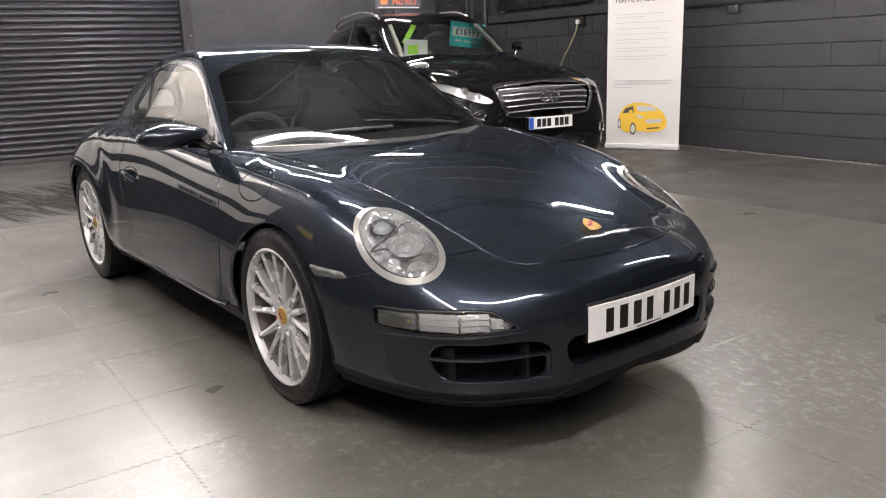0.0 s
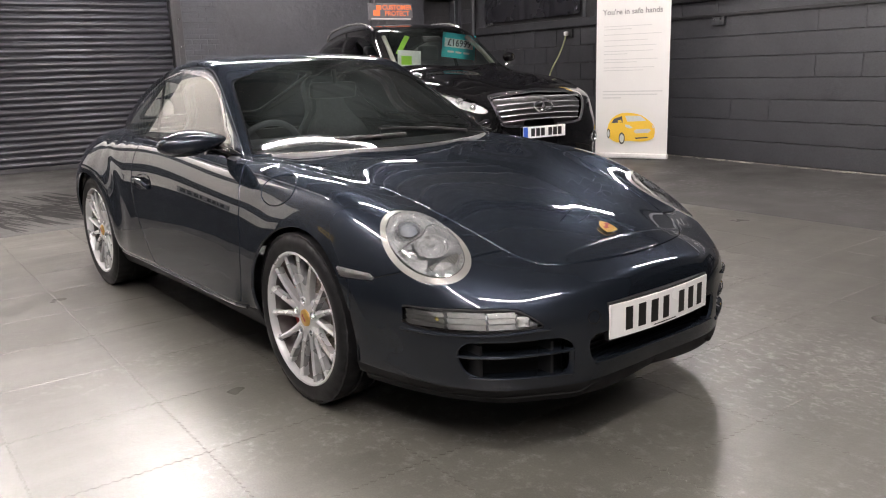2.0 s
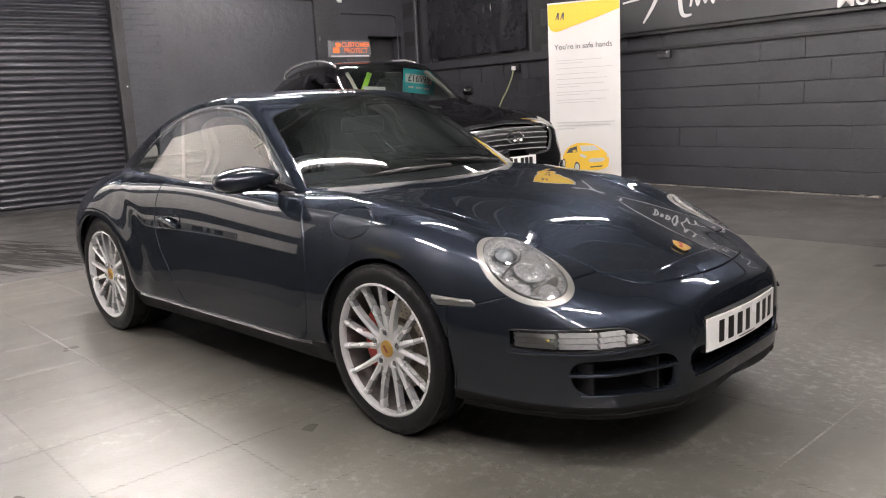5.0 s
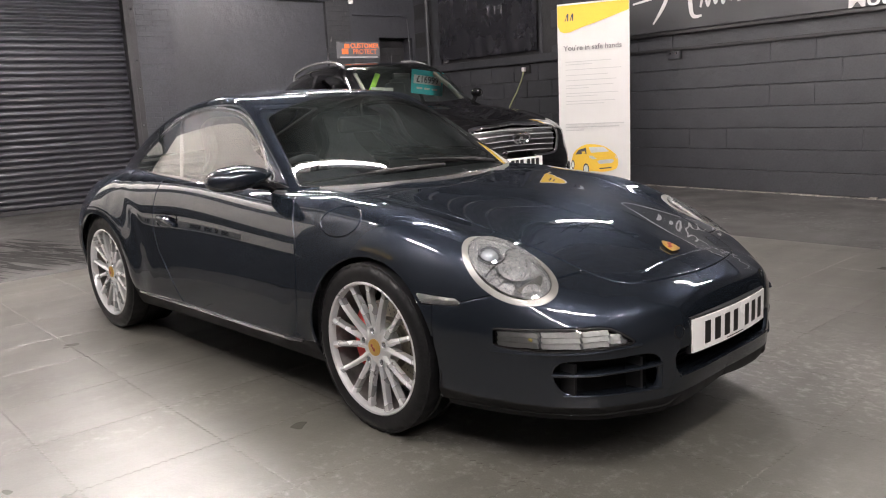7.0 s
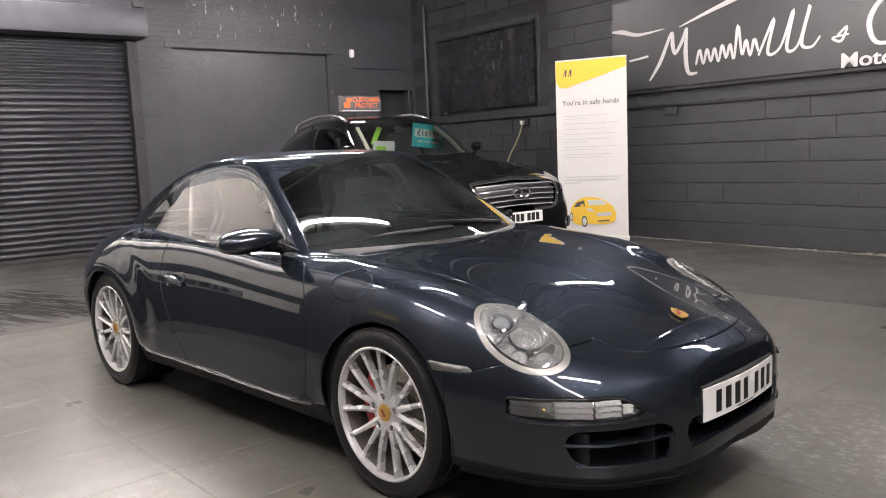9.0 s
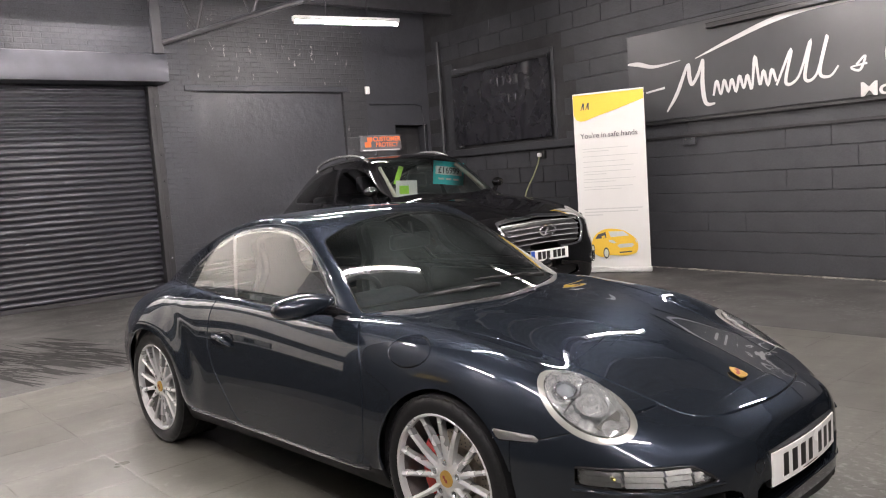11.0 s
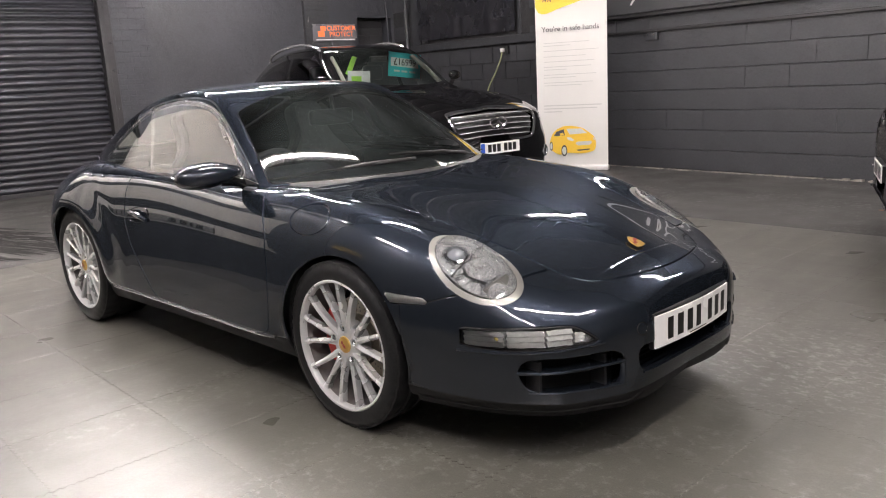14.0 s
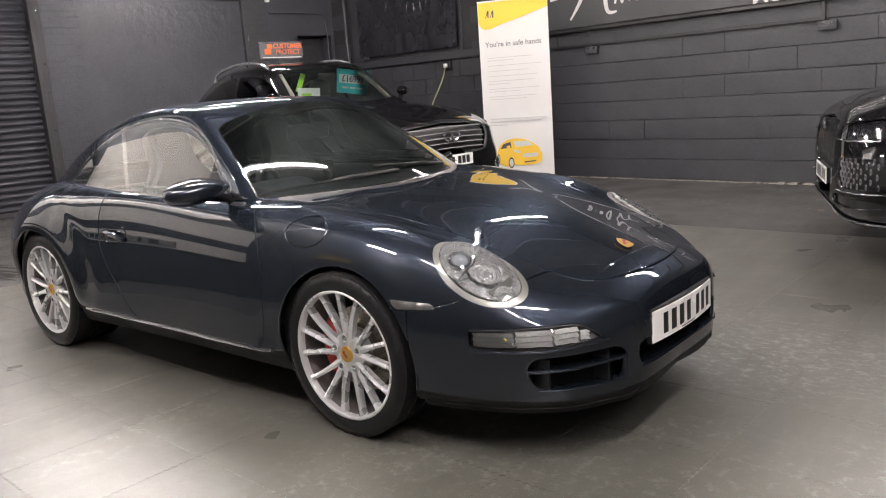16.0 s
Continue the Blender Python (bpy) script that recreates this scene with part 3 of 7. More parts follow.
        for face, tag in zip(self.F, self.T):
            if tag not in frm:
                F2.append(face), T2.append(tag)
                continue
            neg = [g[i] < 0 for i in face]
            if all(neg):
                F2.append(face), T2.append(into)
            elif not any(neg):
                F2.append(face), T2.append(tag)
            else:
                inn, outt = [], []
                for i, a in enumerate(face):
                    b = face[(i + 1) % len(face)]
                    (inn if neg[i] else outt).append(a)
                    if neg[i] != neg[(i + 1) % len(face)]:
                        c = mid(a, b)
                        inn.append(c), outt.append(c)
                if len(inn) > 2:
                    F2.append(tuple(inn)), T2.append(into)
                if len(outt) > 2:
                    F2.append(tuple(outt)), T2.append(tag)
        self.F, self.T = F2, T2

    def seam(self, f, frm, into, gap=0.0025):
        self.cut(lambda x, y, z: f(x, y, z) - gap, frm, "fresh")
        self.cut(lambda x, y, z: f(x, y, z) + gap, ("fresh",), into)
        self.T = ["gap" if t == "fresh" else t for t in self.T]

    def panel(self, tags, name, mat, parent, sides=(1, -1), sink=0.0, rim=0.012, label="", edge_r=0.0022):
        """Builds the faces of these names as one object: both halves, or one side alone."""
        fs = [f for f, t in zip(self.F, self.T) if t in tags]
        if not fs:
            return None
        verts, norms, faces = [], [], []
        for sd in sides:
            used, cnt = {}, {}
            for f in fs:
                for a, b in zip(f, f[1:] + f[:1]):
                    cnt[(min(a, b), max(a, b))] = cnt.get((min(a, b), max(a, b)), 0) + 1

            def idx(i, deep=0.0):
                # vertices on the middle line are shared between the halves
                key = (i, deep)
                if key not in used:
                    p, n = np.array(self.V[i]), np.array(self.N[i])
                    p = p - n * (sink + deep)
                    used[key] = len(verts)
                    verts.append((p[0], p[1] * sd, p[2]))
                    norms.append((n[0], n[1] * sd, n[2]))
                return used[key]
            for f in fs:
                ff = [idx(i) for i in f]
                faces.append(ff if sd < 0 else ff[::-1])
            if rim:
                # the edge is rolled over and turned inwards
                edges, away = [], {}
                for f in fs:
                    mid = np.mean([self.V[i] for i in f], axis=0)
                    for a, b in zip(f, f[1:] + f[:1]):
                        if cnt[(min(a, b), max(a, b))] == 1 and not (abs(self.V[a][1]) < 1e-6 and abs(self.V[b][1]) < 1e-6):
                            pa, pb = np.array(self.V[a]), np.array(self.V[b])
                            o = np.cross(pb - pa, np.array(self.N[a]))
                            o = o if o.dot((pa + pb) / 2 - mid) > 0 else -o
                            edges.append((a, b))
                            away[a] = away.get(a, 0) + o
                            away[b] = away.get(b, 0) + o

                def roll(i, lvl):
                    key = (i, "roll", lvl)
                    if key not in used:
                        p, n = np.array(self.V[i]), np.array(self.N[i])
                        o = away[i] / (np.linalg.norm(away[i]) + 1e-12)
                        p = p - n * sink + o * edge_r - n * (edge_r if lvl == 1 else rim)
                        nn = (n + o) * 0.7071 if lvl == 1 else o
                        used[key] = len(verts)
                        verts.append((p[0], p[1] * sd, p[2]))
                        norms.append((nn[0], nn[1] * sd, nn[2]))
                    return used[key]
                for a, b in edges:
                    for q4 in ([idx(a), idx(b), roll(b, 1), roll(a, 1)], [roll(a, 1), roll(b, 1), roll(b, 2), roll(a, 2)]):
                        faces.append(q4[::-1] if sd < 0 else q4)
        me = bpy.data.meshes.new(name)
        me.from_pydata(verts, [], faces)
        # face the same way as the surface
        me.update()
        flip = sum(1 if Vector(norms[p.vertices[0]]).dot(p.normal) < 0 else -1 for p in list(me.polygons)[:len(fs)])
        if flip > 0:
            me.flip_normals()
        for p in me.polygons:
            p.use_smooth = True
        me.normals_split_custom_set_from_vertices(norms)
        me.materials.append(mat)
        ob = new(name, me)
        ob.parent = parent
        if label:
            ob["label"] = label
        return ob


class House(Skin):
    """Half a glasshouse, from a function that is negative inside it; rays leave a line along the floor of the cabin."""

    def __init__(self, f, x0, x1, nx=150, na=90, z0=0.70):
        X = np.linspace(x0, x1, nx)
        A = np.linspace(0, radians(97), na)
        XX, AA = np.meshgrid(X, A, indexing="ij")
        x, a = XX.ravel(), AA.ravel()
        lo, hi = np.zeros(len(x)), np.full(len(x), 1.3)
        for _ in range(34):
            r = (lo + hi) / 2
            neg = f(x, r * np.sin(a), z0 + r * np.cos(a)) < 0
            lo, hi = np.where(neg, r, lo), np.where(neg, hi, r)
        y, z = lo * np.sin(a), z0 + lo * np.cos(a)
        h = 1e-4
        N = np.stack([f(x + h, y, z) - f(x - h, y, z), f(x, y + h, z) - f(x, y - h, z), f(x, y, z + h) - f(x, y, z - h)], axis=1)
        N /= np.linalg.norm(N, axis=1)[:, None] + 1e-12
        N[y < 1e-6, 1] = 0
        self.V, self.N = [tuple(p) for p in np.stack([x, y, z], axis=1)], [tuple(n) for n in N]
        self.F = [(i * na + k, i * na + k + 1, (i + 1) * na + k + 1, (i + 1) * na + k) for i in range(nx - 1) for k in range(na - 1)]
        self.T = ["skin"] * len(self.F)


def inside(pts, ax, n=8, closed_smooth=True, guard=None):
    """Signed distance to a closed outline in the plane of two axes (0 x, 1 y, 2 z); guard: where else it holds."""
    P = np.array(smooth_line(pts, n, True) if closed_smooth else pts)
    Q = np.roll(P, -1, axis=0)

    def f(x, y, z):
        c = (x, y, z)
        a, b = c[ax[0]], c[ax[1]]
        best, odd = np.full(len(a), 9.0), np.zeros(len(a), bool)
        for (px, py), (qx, qy) in zip(P, Q):
            ex, ey = qx - px, qy - py
            t = np.clip(((a - px) * ex + (b - py) * ey) / (ex * ex + ey * ey + 1e-12), 0, 1)
            best = np.minimum(best, (a - px - t * ex) ** 2 + (b - py - t * ey) ** 2)
            if abs(ey) > 1e-12:
                odd ^= ((py > b) != (qy > b)) & (a < ex * (b - py) / ey + px)
        d = np.sqrt(best) * np.where(odd, -1, 1)
        return d if guard is None else np.where(guard(x, y, z), d, 1.0)
    return f


def smax(*fs, k=0.03):
    v = np.stack(fs)
    m = v.max(0)
    return m + k * np.log(np.exp((v - m) / k).sum(0))


def grow(f, d):
    return lambda x, y, z: f(x, y, z) - d

# ---- the dark coupe ----
M_PAINT = car_paint("dark_slate_metallic_paint", (0.0056, 0.0074, 0.0100), (0.0175, 0.0218, 0.0310), 0.33)
M_GLASS = clear_glass("tinted_car_glass", (0.84, 0.89, 0.88), 0.015, 1.82)
M_SEAL = plain("satin_grey_seal", (0.17, 0.17, 0.175), 0.25, 0.6, 0.1, 40)
M_VALANCE = plain("matt_black_valance", (0.006, 0.006, 0.0065), 0.6)
M_VALANCE.node_tree.nodes["Principled BSDF"].inputs["Specular IOR Level"].default_value = 0.2
# skirt blacker than the body paint: shade below the strip is in its colour
M_SKIRTSHADE = plain("shaded_black_side_skirt", (0.006, 0.006, 0.007), 0.6)
M_SKIRTSHADE.node_tree.nodes["Principled BSDF"].inputs["Specular IOR Level"].default_value = 0.15
M_CABIN = plain("dark_cabin_leather", (0.060, 0.064, 0.070), 0.5, grain=0.25, scale=90, bumpy=0.1)

coupe = empty("sports_coupe", pose(0, 0, 0), "dark slate metallic two-door sports coupe, parked on the floor", "car")
XS = [0.984, 0.982, 0.974, 0.957, 0.92, 0.86, 0.78, 0.66, 0.45, 0.2, 0.0, -0.35, -0.62, -1.0, -1.45, -1.9, -2.35, -2.75, -3.1, -3.3, -3.42, -3.46]
TOP = ([0] * 22,
       [0.405, 0.44, 0.475, 0.52, 0.555, 0.592, 0.628, 0.677, 0.747, 0.803, 0.838, 0.878, 0.872, 0.862, 0.862, 0.872, 0.92, 0.90, 0.8, 0.69, 0.6, 0.53])
INNER = ([0.03, 0.08, 0.12, 0.15, 0.17, 0.2, 0.22, 0.24, 0.25, 0.27, 0.29, 0.3, 0.33, 0.3, 0.3, 0.3, 0.28, 0.28, 0.26, 0.22, 0.14, 0.08],
         [0.404, 0.439, 0.474, 0.517, 0.552, 0.587, 0.617, 0.667, 0.737, 0.795, 0.83, 0.873, 0.870, 0.862, 0.862, 0.872, 0.92, 0.895, 0.795, 0.686, 0.598, 0.528])
RAIL = ([0.05, 0.13, 0.2, 0.25, 0.31, 0.36, 0.4, 0.43, 0.46, 0.49, 0.51, 0.53, 0.56, 0.59, 0.60, 0.59, 0.52, 0.48, 0.44, 0.37, 0.23, 0.12],
        [0.403, 0.435, 0.468, 0.505, 0.535, 0.563, 0.578, 0.622, 0.692, 0.765, 0.814, 0.864, 0.866, 0.864, 0.866, 0.876, 0.91, 0.885, 0.78, 0.675, 0.59, 0.524])
BELT = ([0.06, 0.165, 0.25, 0.3, 0.38, 0.46, 0.535, 0.595, 0.645, 0.655, 0.66, 0.68, 0.69, 0.735, 0.745, 0.73, 0.68, 0.61, 0.54, 0.45, 0.28, 0.15],
        [0.402, 0.43, 0.46, 0.492, 0.51, 0.52, 0.54, 0.614, 0.748, 0.811, 0.841, 0.860, 0.847, 0.86, 0.873, 0.888, 0.9, 0.85, 0.745, 0.655, 0.58, 0.515])
SHOULDER = ([0.07, 0.19, 0.285, 0.345, 0.435, 0.54, 0.64, 0.715, 0.742, 0.752, 0.762, 0.785, 0.79, 0.793, 0.79, 0.782, 0.832, 0.745, 0.63, 0.515, 0.34, 0.18],
            [0.401, 0.42, 0.44, 0.455, 0.46, 0.46, 0.482, 0.542, 0.668, 0.715, 0.75, 0.765, 0.765, 0.775, 0.785, 0.800, 0.805, 0.77, 0.68, 0.6, 0.55, 0.5])
WIDE = ([0.075, 0.2, 0.3, 0.36, 0.455, 0.565, 0.665, 0.752, 0.792, 0.815, 0.822, 0.838, 0.84, 0.837, 0.832, 0.832, 0.885, 0.842, 0.70, 0.56, 0.38, 0.2],
        [0.398, 0.398, 0.4, 0.4, 0.4, 0.4, 0.4, 0.435, 0.47, 0.51, 0.52, 0.5, 0.48, 0.47, 0.47, 0.5, 0.56, 0.54, 0.5, 0.48, 0.48, 0.47])
LOW = ([0.07, 0.195, 0.295, 0.36, 0.45, 0.56, 0.66, 0.742, 0.78, 0.805, 0.812, 0.826, 0.818, 0.815, 0.813, 0.82, 0.862, 0.82, 0.69, 0.55, 0.37, 0.20],
       [0.394, 0.35, 0.32, 0.29, 0.27, 0.27, 0.27, 0.28, 0.30, 0.31, 0.32, 0.297, 0.295, 0.293, 0.293, 0.293, 0.33, 0.33, 0.33, 0.33, 0.35, 0.38])
SILL = ([0.06, 0.17, 0.26, 0.33, 0.42, 0.53, 0.63, 0.715, 0.765, 0.79, 0.78, 0.74, 0.73, 0.725, 0.725, 0.735, 0.83, 0.79, 0.66, 0.53, 0.34, 0.18],
        [0.39, 0.32, 0.265, 0.215, 0.205, 0.207, 0.207, 0.207, 0.21, 0.2, 0.2, 0.17, 0.165, 0.165, 0.165, 0.165, 0.2, 0.2, 0.2, 0.22, 0.25, 0.3])
KEEL = ([0.0, 0.0, 0.0, 0.0, 0.0, 0.2, 0.42, 0.55, 0.66, 0.72, 0.72, 0.7, 0.69, 0.69, 0.69, 0.69, 0.72, 0.68, 0.56, 0.42, 0.23, 0.1],
        [0.385, 0.31, 0.255, 0.205, 0.195, 0.192, 0.192, 0.195, 0.18, 0.18, 0.18, 0.155, 0.15, 0.15, 0.15, 0.15, 0.18, 0.18, 0.18, 0.2, 0.24, 0.29])
# the bonnet's cross-section is one even curve from the middle to its valley beside the wing
ARCH = {0.974: 0.2, 0.957: 0.24, 0.92: 0.24, 0.86: 0.27, 0.78: 0.29, 0.66: 0.285, 0.45: 0.23, 0.2: 0.145, 0.0: 0.085, -0.35: 0.045}
for i, x in enumerate(XS):
    if x in ARCH:
        yi, yr = INNER[0][i], RAIL[0][i]
        RAIL[1][i] = TOP[1][i] - ARCH[x] * yr * yr
        INNER[1][i] = TOP[1][i] - ARCH[x] * (0.65 + 0.35 * (yi / yr) ** 2) * yi * yi


def flank(G):
    """Flared lips round the wheel arches, with a hollow behind each, and an almost upright lower door."""
    G = G.copy()
    x, y, z = G[..., 0], G[..., 1], G[..., 2]
    side = np.clip((y - 0.62) / 0.08, 0, 1) * np.clip((z - 0.27) / 0.06, 0, 1) * np.clip((0.90 - z) / 0.14, 0, 1)
    for xw, zw, r0, out, hollow in ((-2.35, 0.326, 0.385, 0.009, 0.009), (0.0, 0.318, 0.375, 0.003, 0.003)):
        r = np.hypot(x - xw, z - zw)
        bulge = out * np.exp(-((r - r0) / 0.045) ** 2) - hollow * np.exp(-((r - r0 - 0.125) / 0.065) ** 2)
        G[..., 1] += bulge * side * np.clip((x - xw + 0.35) / 0.3, 0.3, 1)
    mid = np.clip((x + 2.02) / 0.15, 0, 1) * np.clip((-0.36 - x) / 0.10, 0, 1)
    band = np.clip((z - 0.262) / 0.022, 0, 1) * np.clip((0.51 - z) / 0.02, 0, 1) * (y > 0.6)
    for i in range(G.shape[0]):
        if mid[i].max() > 0:
            k = np.argmin(np.abs(z[i] - 0.5) + 9 * (y[i] < 0.6))
            G[i, :, 1] += mid[i] * band[i] * np.maximum(y[i, k] + 0.055 * (z[i, k] - z[i]) - y[i], 0)
    return G


skin = Skin(XS, [TOP, INNER, RAIL, BELT, SHOULDER, WIDE, LOW, SILL, KEEL], fair=(-2.2, 0.84, 26), shape=flank)

# wheel openings
for xw, zw, rr in ((0.0, 0.318, 0.343), (-2.35, 0.326, 0.350)):
    skin.cut(lambda x, y, z: np.where(y > 0.45, np.hypot(x - xw, z - zw) - rr, 1.0), ("skin",), "hole")


# glass and its dark surround
HX = [-0.2, -0.62, -1.0, -1.45, -1.9, -2.35, -2.75, -3.1]
ROOF_Z = [1.05, 1.215, 1.268, 1.296, 1.244, 1.09, 0.94, 0.77]
HALF_W = [0.655, 0.690, 0.714, 0.725, 0.704, 0.640, 0.515, 0.41]


def along(vals, x):
    return spline_rows(np.array(HX[::-1]), np.array(vals[::-1])[:, None], np.clip(x, -3.1, -0.2))[:, 0]


def house_f(x, y, z):
    sx = -0.33 - x - 0.25 * (y / 0.66) ** 2
    scr = z - (0.868 + 0.585 * sx - 0.05 * sx * sx)
    roof = z - (along(ROOF_Z, x) - 0.09 * y * y)
    side = y - (along(HALF_W, x) - 0.53 * (z - 0.88))
    return smax(smax(scr * 0.86, roof, k=0.016), side * 0.883, k=0.014)


house = House(house_f, -0.30, -3.05)
skin.cut(lambda x, y, z: np.where((x < -0.34) & (x > -2.95) & (z > 0.835), house_f(x, y, z) + 0.012, 1.0), ("skin",), "hole")


def screen(x, y, z):
    return smax(x + 0.335 + 0.25 * (y / 0.66) ** 2, -(x + 1.045 - 0.03 * (y / 0.54) ** 2), y - (0.668 - (z - 0.85) * 0.46), 0.78 - z, k=0.008)


side_glass = inside([(-0.775, 0.892), (-0.84, 0.96), (-0.93, 1.035), (-1.065, 1.125), (-1.225, 1.184), (-1.49, 1.207), (-1.775, 1.175), (-1.92, 1.127), (-2.05, 1.07), (-2.17, 1.0), (-2.245, 0.935),
                     (-2.215, 0.914), (-1.83, 0.900), (-1.53, 0.889), (-1.2, 0.880)], (0, 2), guard=lambda x, y, z: y > 0.35)


def rear_screen(x, y, z):
    return smax(x + 2.0 - 0.02 * (y / 0.5) ** 2, -(x + 2.72), y - 0.46 + (x + 2.0) * -0.06, k=0.03)


house.cut(grow(screen, 0.005), ("skin",), "screen_seal")
house.cut(grow(screen, 0.0), ("screen_seal",), "screen")
house.cut(grow(side_glass, 0.018), ("skin",), "side_bright")
house.cut(grow(side_glass, 0.011), ("side_bright",), "side_trim")
house.cut(grow(side_glass, 0.0), ("side_trim",), "side_glass")
house.cut(lambda x, y, z: np.abs(x + 1.56 + (z - 0.9) * 0.9) - 0.015, ("side_glass",), "pillar_trim")
house.cut(lambda x, y, z: x + 1.56 + (z - 0.9) * 0.9, ("side_glass",), "quarter_glass")
house.cut(grow(rear_screen, 0.01), ("skin",), "rear_seal")
house.cut(grow(rear_screen, -0.01), ("rear_seal",), "rear_screen")
house.cut(lambda x, y, z: z - 0.85, ("skin",), "hole")
house.cut(lambda x, y, z: np.maximum(np.maximum(z - 0.915, y - 0.60), -(x + 0.72)), ("skin",), "cowl")

# lamps
def headlamp(x, y, z):
    # an oval in the plane of the lamp; long axis runs forwards and down
    dx, dy, dz = x - 0.535, y - 0.628, z - 0.662
    a = dx * 0.873 + dy * -0.04 + dz * -0.486
    n = np.array((0.48, 0.30, 0.82))
    ux, uy, uz = 0.873, -0.04, -0.486
    w = np.cross(np.array((ux, uy, uz)), n)
    w = w / np.linalg.norm(w)
    b = dx * w[0] + dy * w[1] + dz * w[2]
    d = np.sqrt((a / 0.190) ** 2 + (b / 0.116) ** 2)
    return np.where((x > 0.2) & (z > 0.45), (d - 1) * 0.13, 1.0)


skin.seam(headlamp, ("skin",), "lamp_ring", 0.0015)
skin.cut(grow(headlamp, -0.016), ("lamp_ring",), "lamp_gap")
skin.cut(grow(headlamp, -0.020), ("lamp_gap",), "lamp_glass")
fog = inside([(0.742, 0.419), (0.757, 0.432), (0.762, 0.455), (0.758, 0.474), (0.742, 0.484), (0.66, 0.489), (0.56, 0.488), (0.530, 0.483), (0.508, 0.468), (0.474, 0.437), (0.473, 0.430), (0.482, 0.425), (0.60, 0.416), (0.70, 0.413)], (1, 2), 1, False, guard=lambda x, y, z: x > 0.55)
skin.seam(fog, ("skin",), "fog", 0.003)
skin.cut(grow(fog, -0.004), ("fog",), "fog_glass")
vent = inside([(0.678, 0.345), (0.668, 0.38), (0.64, 0.391), (0.55, 0.392), (0.45, 0.392), (0.415, 0.385), (0.385, 0.36), (0.379, 0.30), (0.39, 0.275), (0.45, 0.268), (0.55, 0.266), (0.63, 0.27), (0.662, 0.29)], (1, 2), 6, guard=lambda x, y, z: x > 0.6)
skin.cut(vent, ("skin",), "hole")
mouth = inside([(-0.3, 0.385), (0.25, 0.385), (0.315, 0.38), (0.335, 0.36), (0.33, 0.315), (0.30, 0.291), (0.2, 0.284), (-0.3, 0.282)], (1, 2), 6, guard=lambda x, y, z: x > 0.6)
skin.cut(mouth, ("skin",), "hole")
marker = inside([(0.252, 0.566), (0.428, 0.560), (0.436, 0.537), (0.278, 0.527)], (0, 2), 1, False, guard=lambda x, y, z: y > 0.6)
skin.seam(marker, ("skin",), "side_marker", 0.0015)


# panels
def bonnet(x, y, z):
    yy = np.minimum(y, 0.5)
    front = x - (0.885 - 0.45 * yy ** 2 - 105 * yy ** 8)
    return smax(front, y - (0.414 + (0.715 - x) * 0.205), -(x + 0.318 + 0.27 * (y / 0.66) ** 2), k=0.005)


def bumper(x, y, z):
    low = np.maximum(z - 0.547 - 0.30 * np.maximum(x - 0.43, 0), 0.33 - x)
    nose = np.maximum(0.823 - 0.26 * y - x, y - 0.57)
    return np.minimum(low, nose)


skin.seam(bonnet, ("skin",), "bonnet", 0.0050)
skin.seam(bumper, ("skin",), "front_bumper", 0.0042)
skin.cut(lambda x, y, z: z - 0.232 - 0.02 * np.maximum(0, 0.9 - x), ("front_bumper",), "valance")
door = inside([(-0.575, 0.875), (-0.49, 0.80), (-0.435, 0.70), (-0.41, 0.55), (-0.415, 0.40), (-0.43, 0.31), (-0.445, 0.292), (-1.0, 0.288), (-1.35, 0.288), (-1.41, 0.298), (-1.47, 0.345),
               (-1.56, 0.44), (-1.64, 0.53), (-1.69, 0.63), (-1.705, 0.74), (-1.70, 0.84), (-1.68, 0.95), (-1.0, 0.97), (-0.8, 0.92)], (0, 2), 4, False, guard=lambda x, y, z: y > 0.55)
skin.seam(door, ("skin",), "door", 0.0040)
filler = inside([(-0.19 + 0.105 * math.cos(a), 0.768 + 0.054 * math.sin(a)) for a in [k * math.pi / 8 for k in range(16)]], (0, 2), 3, guard=lambda x, y, z: y > 0.6)
skin.seam(filler, ("skin",), "filler", 0.0034)
skin.cut(lambda x, y, z: np.where((y > 0.5) & (x < -0.3) & (x > -2.05), z - 0.282, 1.0), ("skin",), "sill")
skin.cut(lambda x, y, z: x + 2.9, ("skin",), "rear_bumper_region")

skin.panel(("skin", "rear_bumper_region"), "body_shell", M_PAINT, coupe)
skin.panel(("bonnet",), "bonnet", M_PAINT, coupe, edge_r=0.0038)
skin.panel(("front_bumper",), "front_bumper", M_PAINT, coupe, edge_r=0.003)
skin.panel(("valance",), "front_valance", M_VALANCE, coupe, label="matt black lower valance")
skin.panel(("gap",), "seam_lining", M_BLACK, coupe, sink=0.011, rim=0)
house.panel(("skin",), "roof", M_PAINT, coupe, rim=0.004)
house.panel(("cowl",), "scuttle", M_BLACK, coupe, rim=0)
house.panel(("screen",), "windscreen", M_GLASS, coupe, rim=0, label="tinted curved windscreen")
house.panel(("screen_seal",), "windscreen_seal", M_GLOSS, coupe, rim=0.004)
house.panel(("rear_screen",), "rear_window", M_GLASS, coupe, rim=0)
house.panel(("rear_seal",), "rear_window_seal", M_BLACK, coupe, rim=0.004)
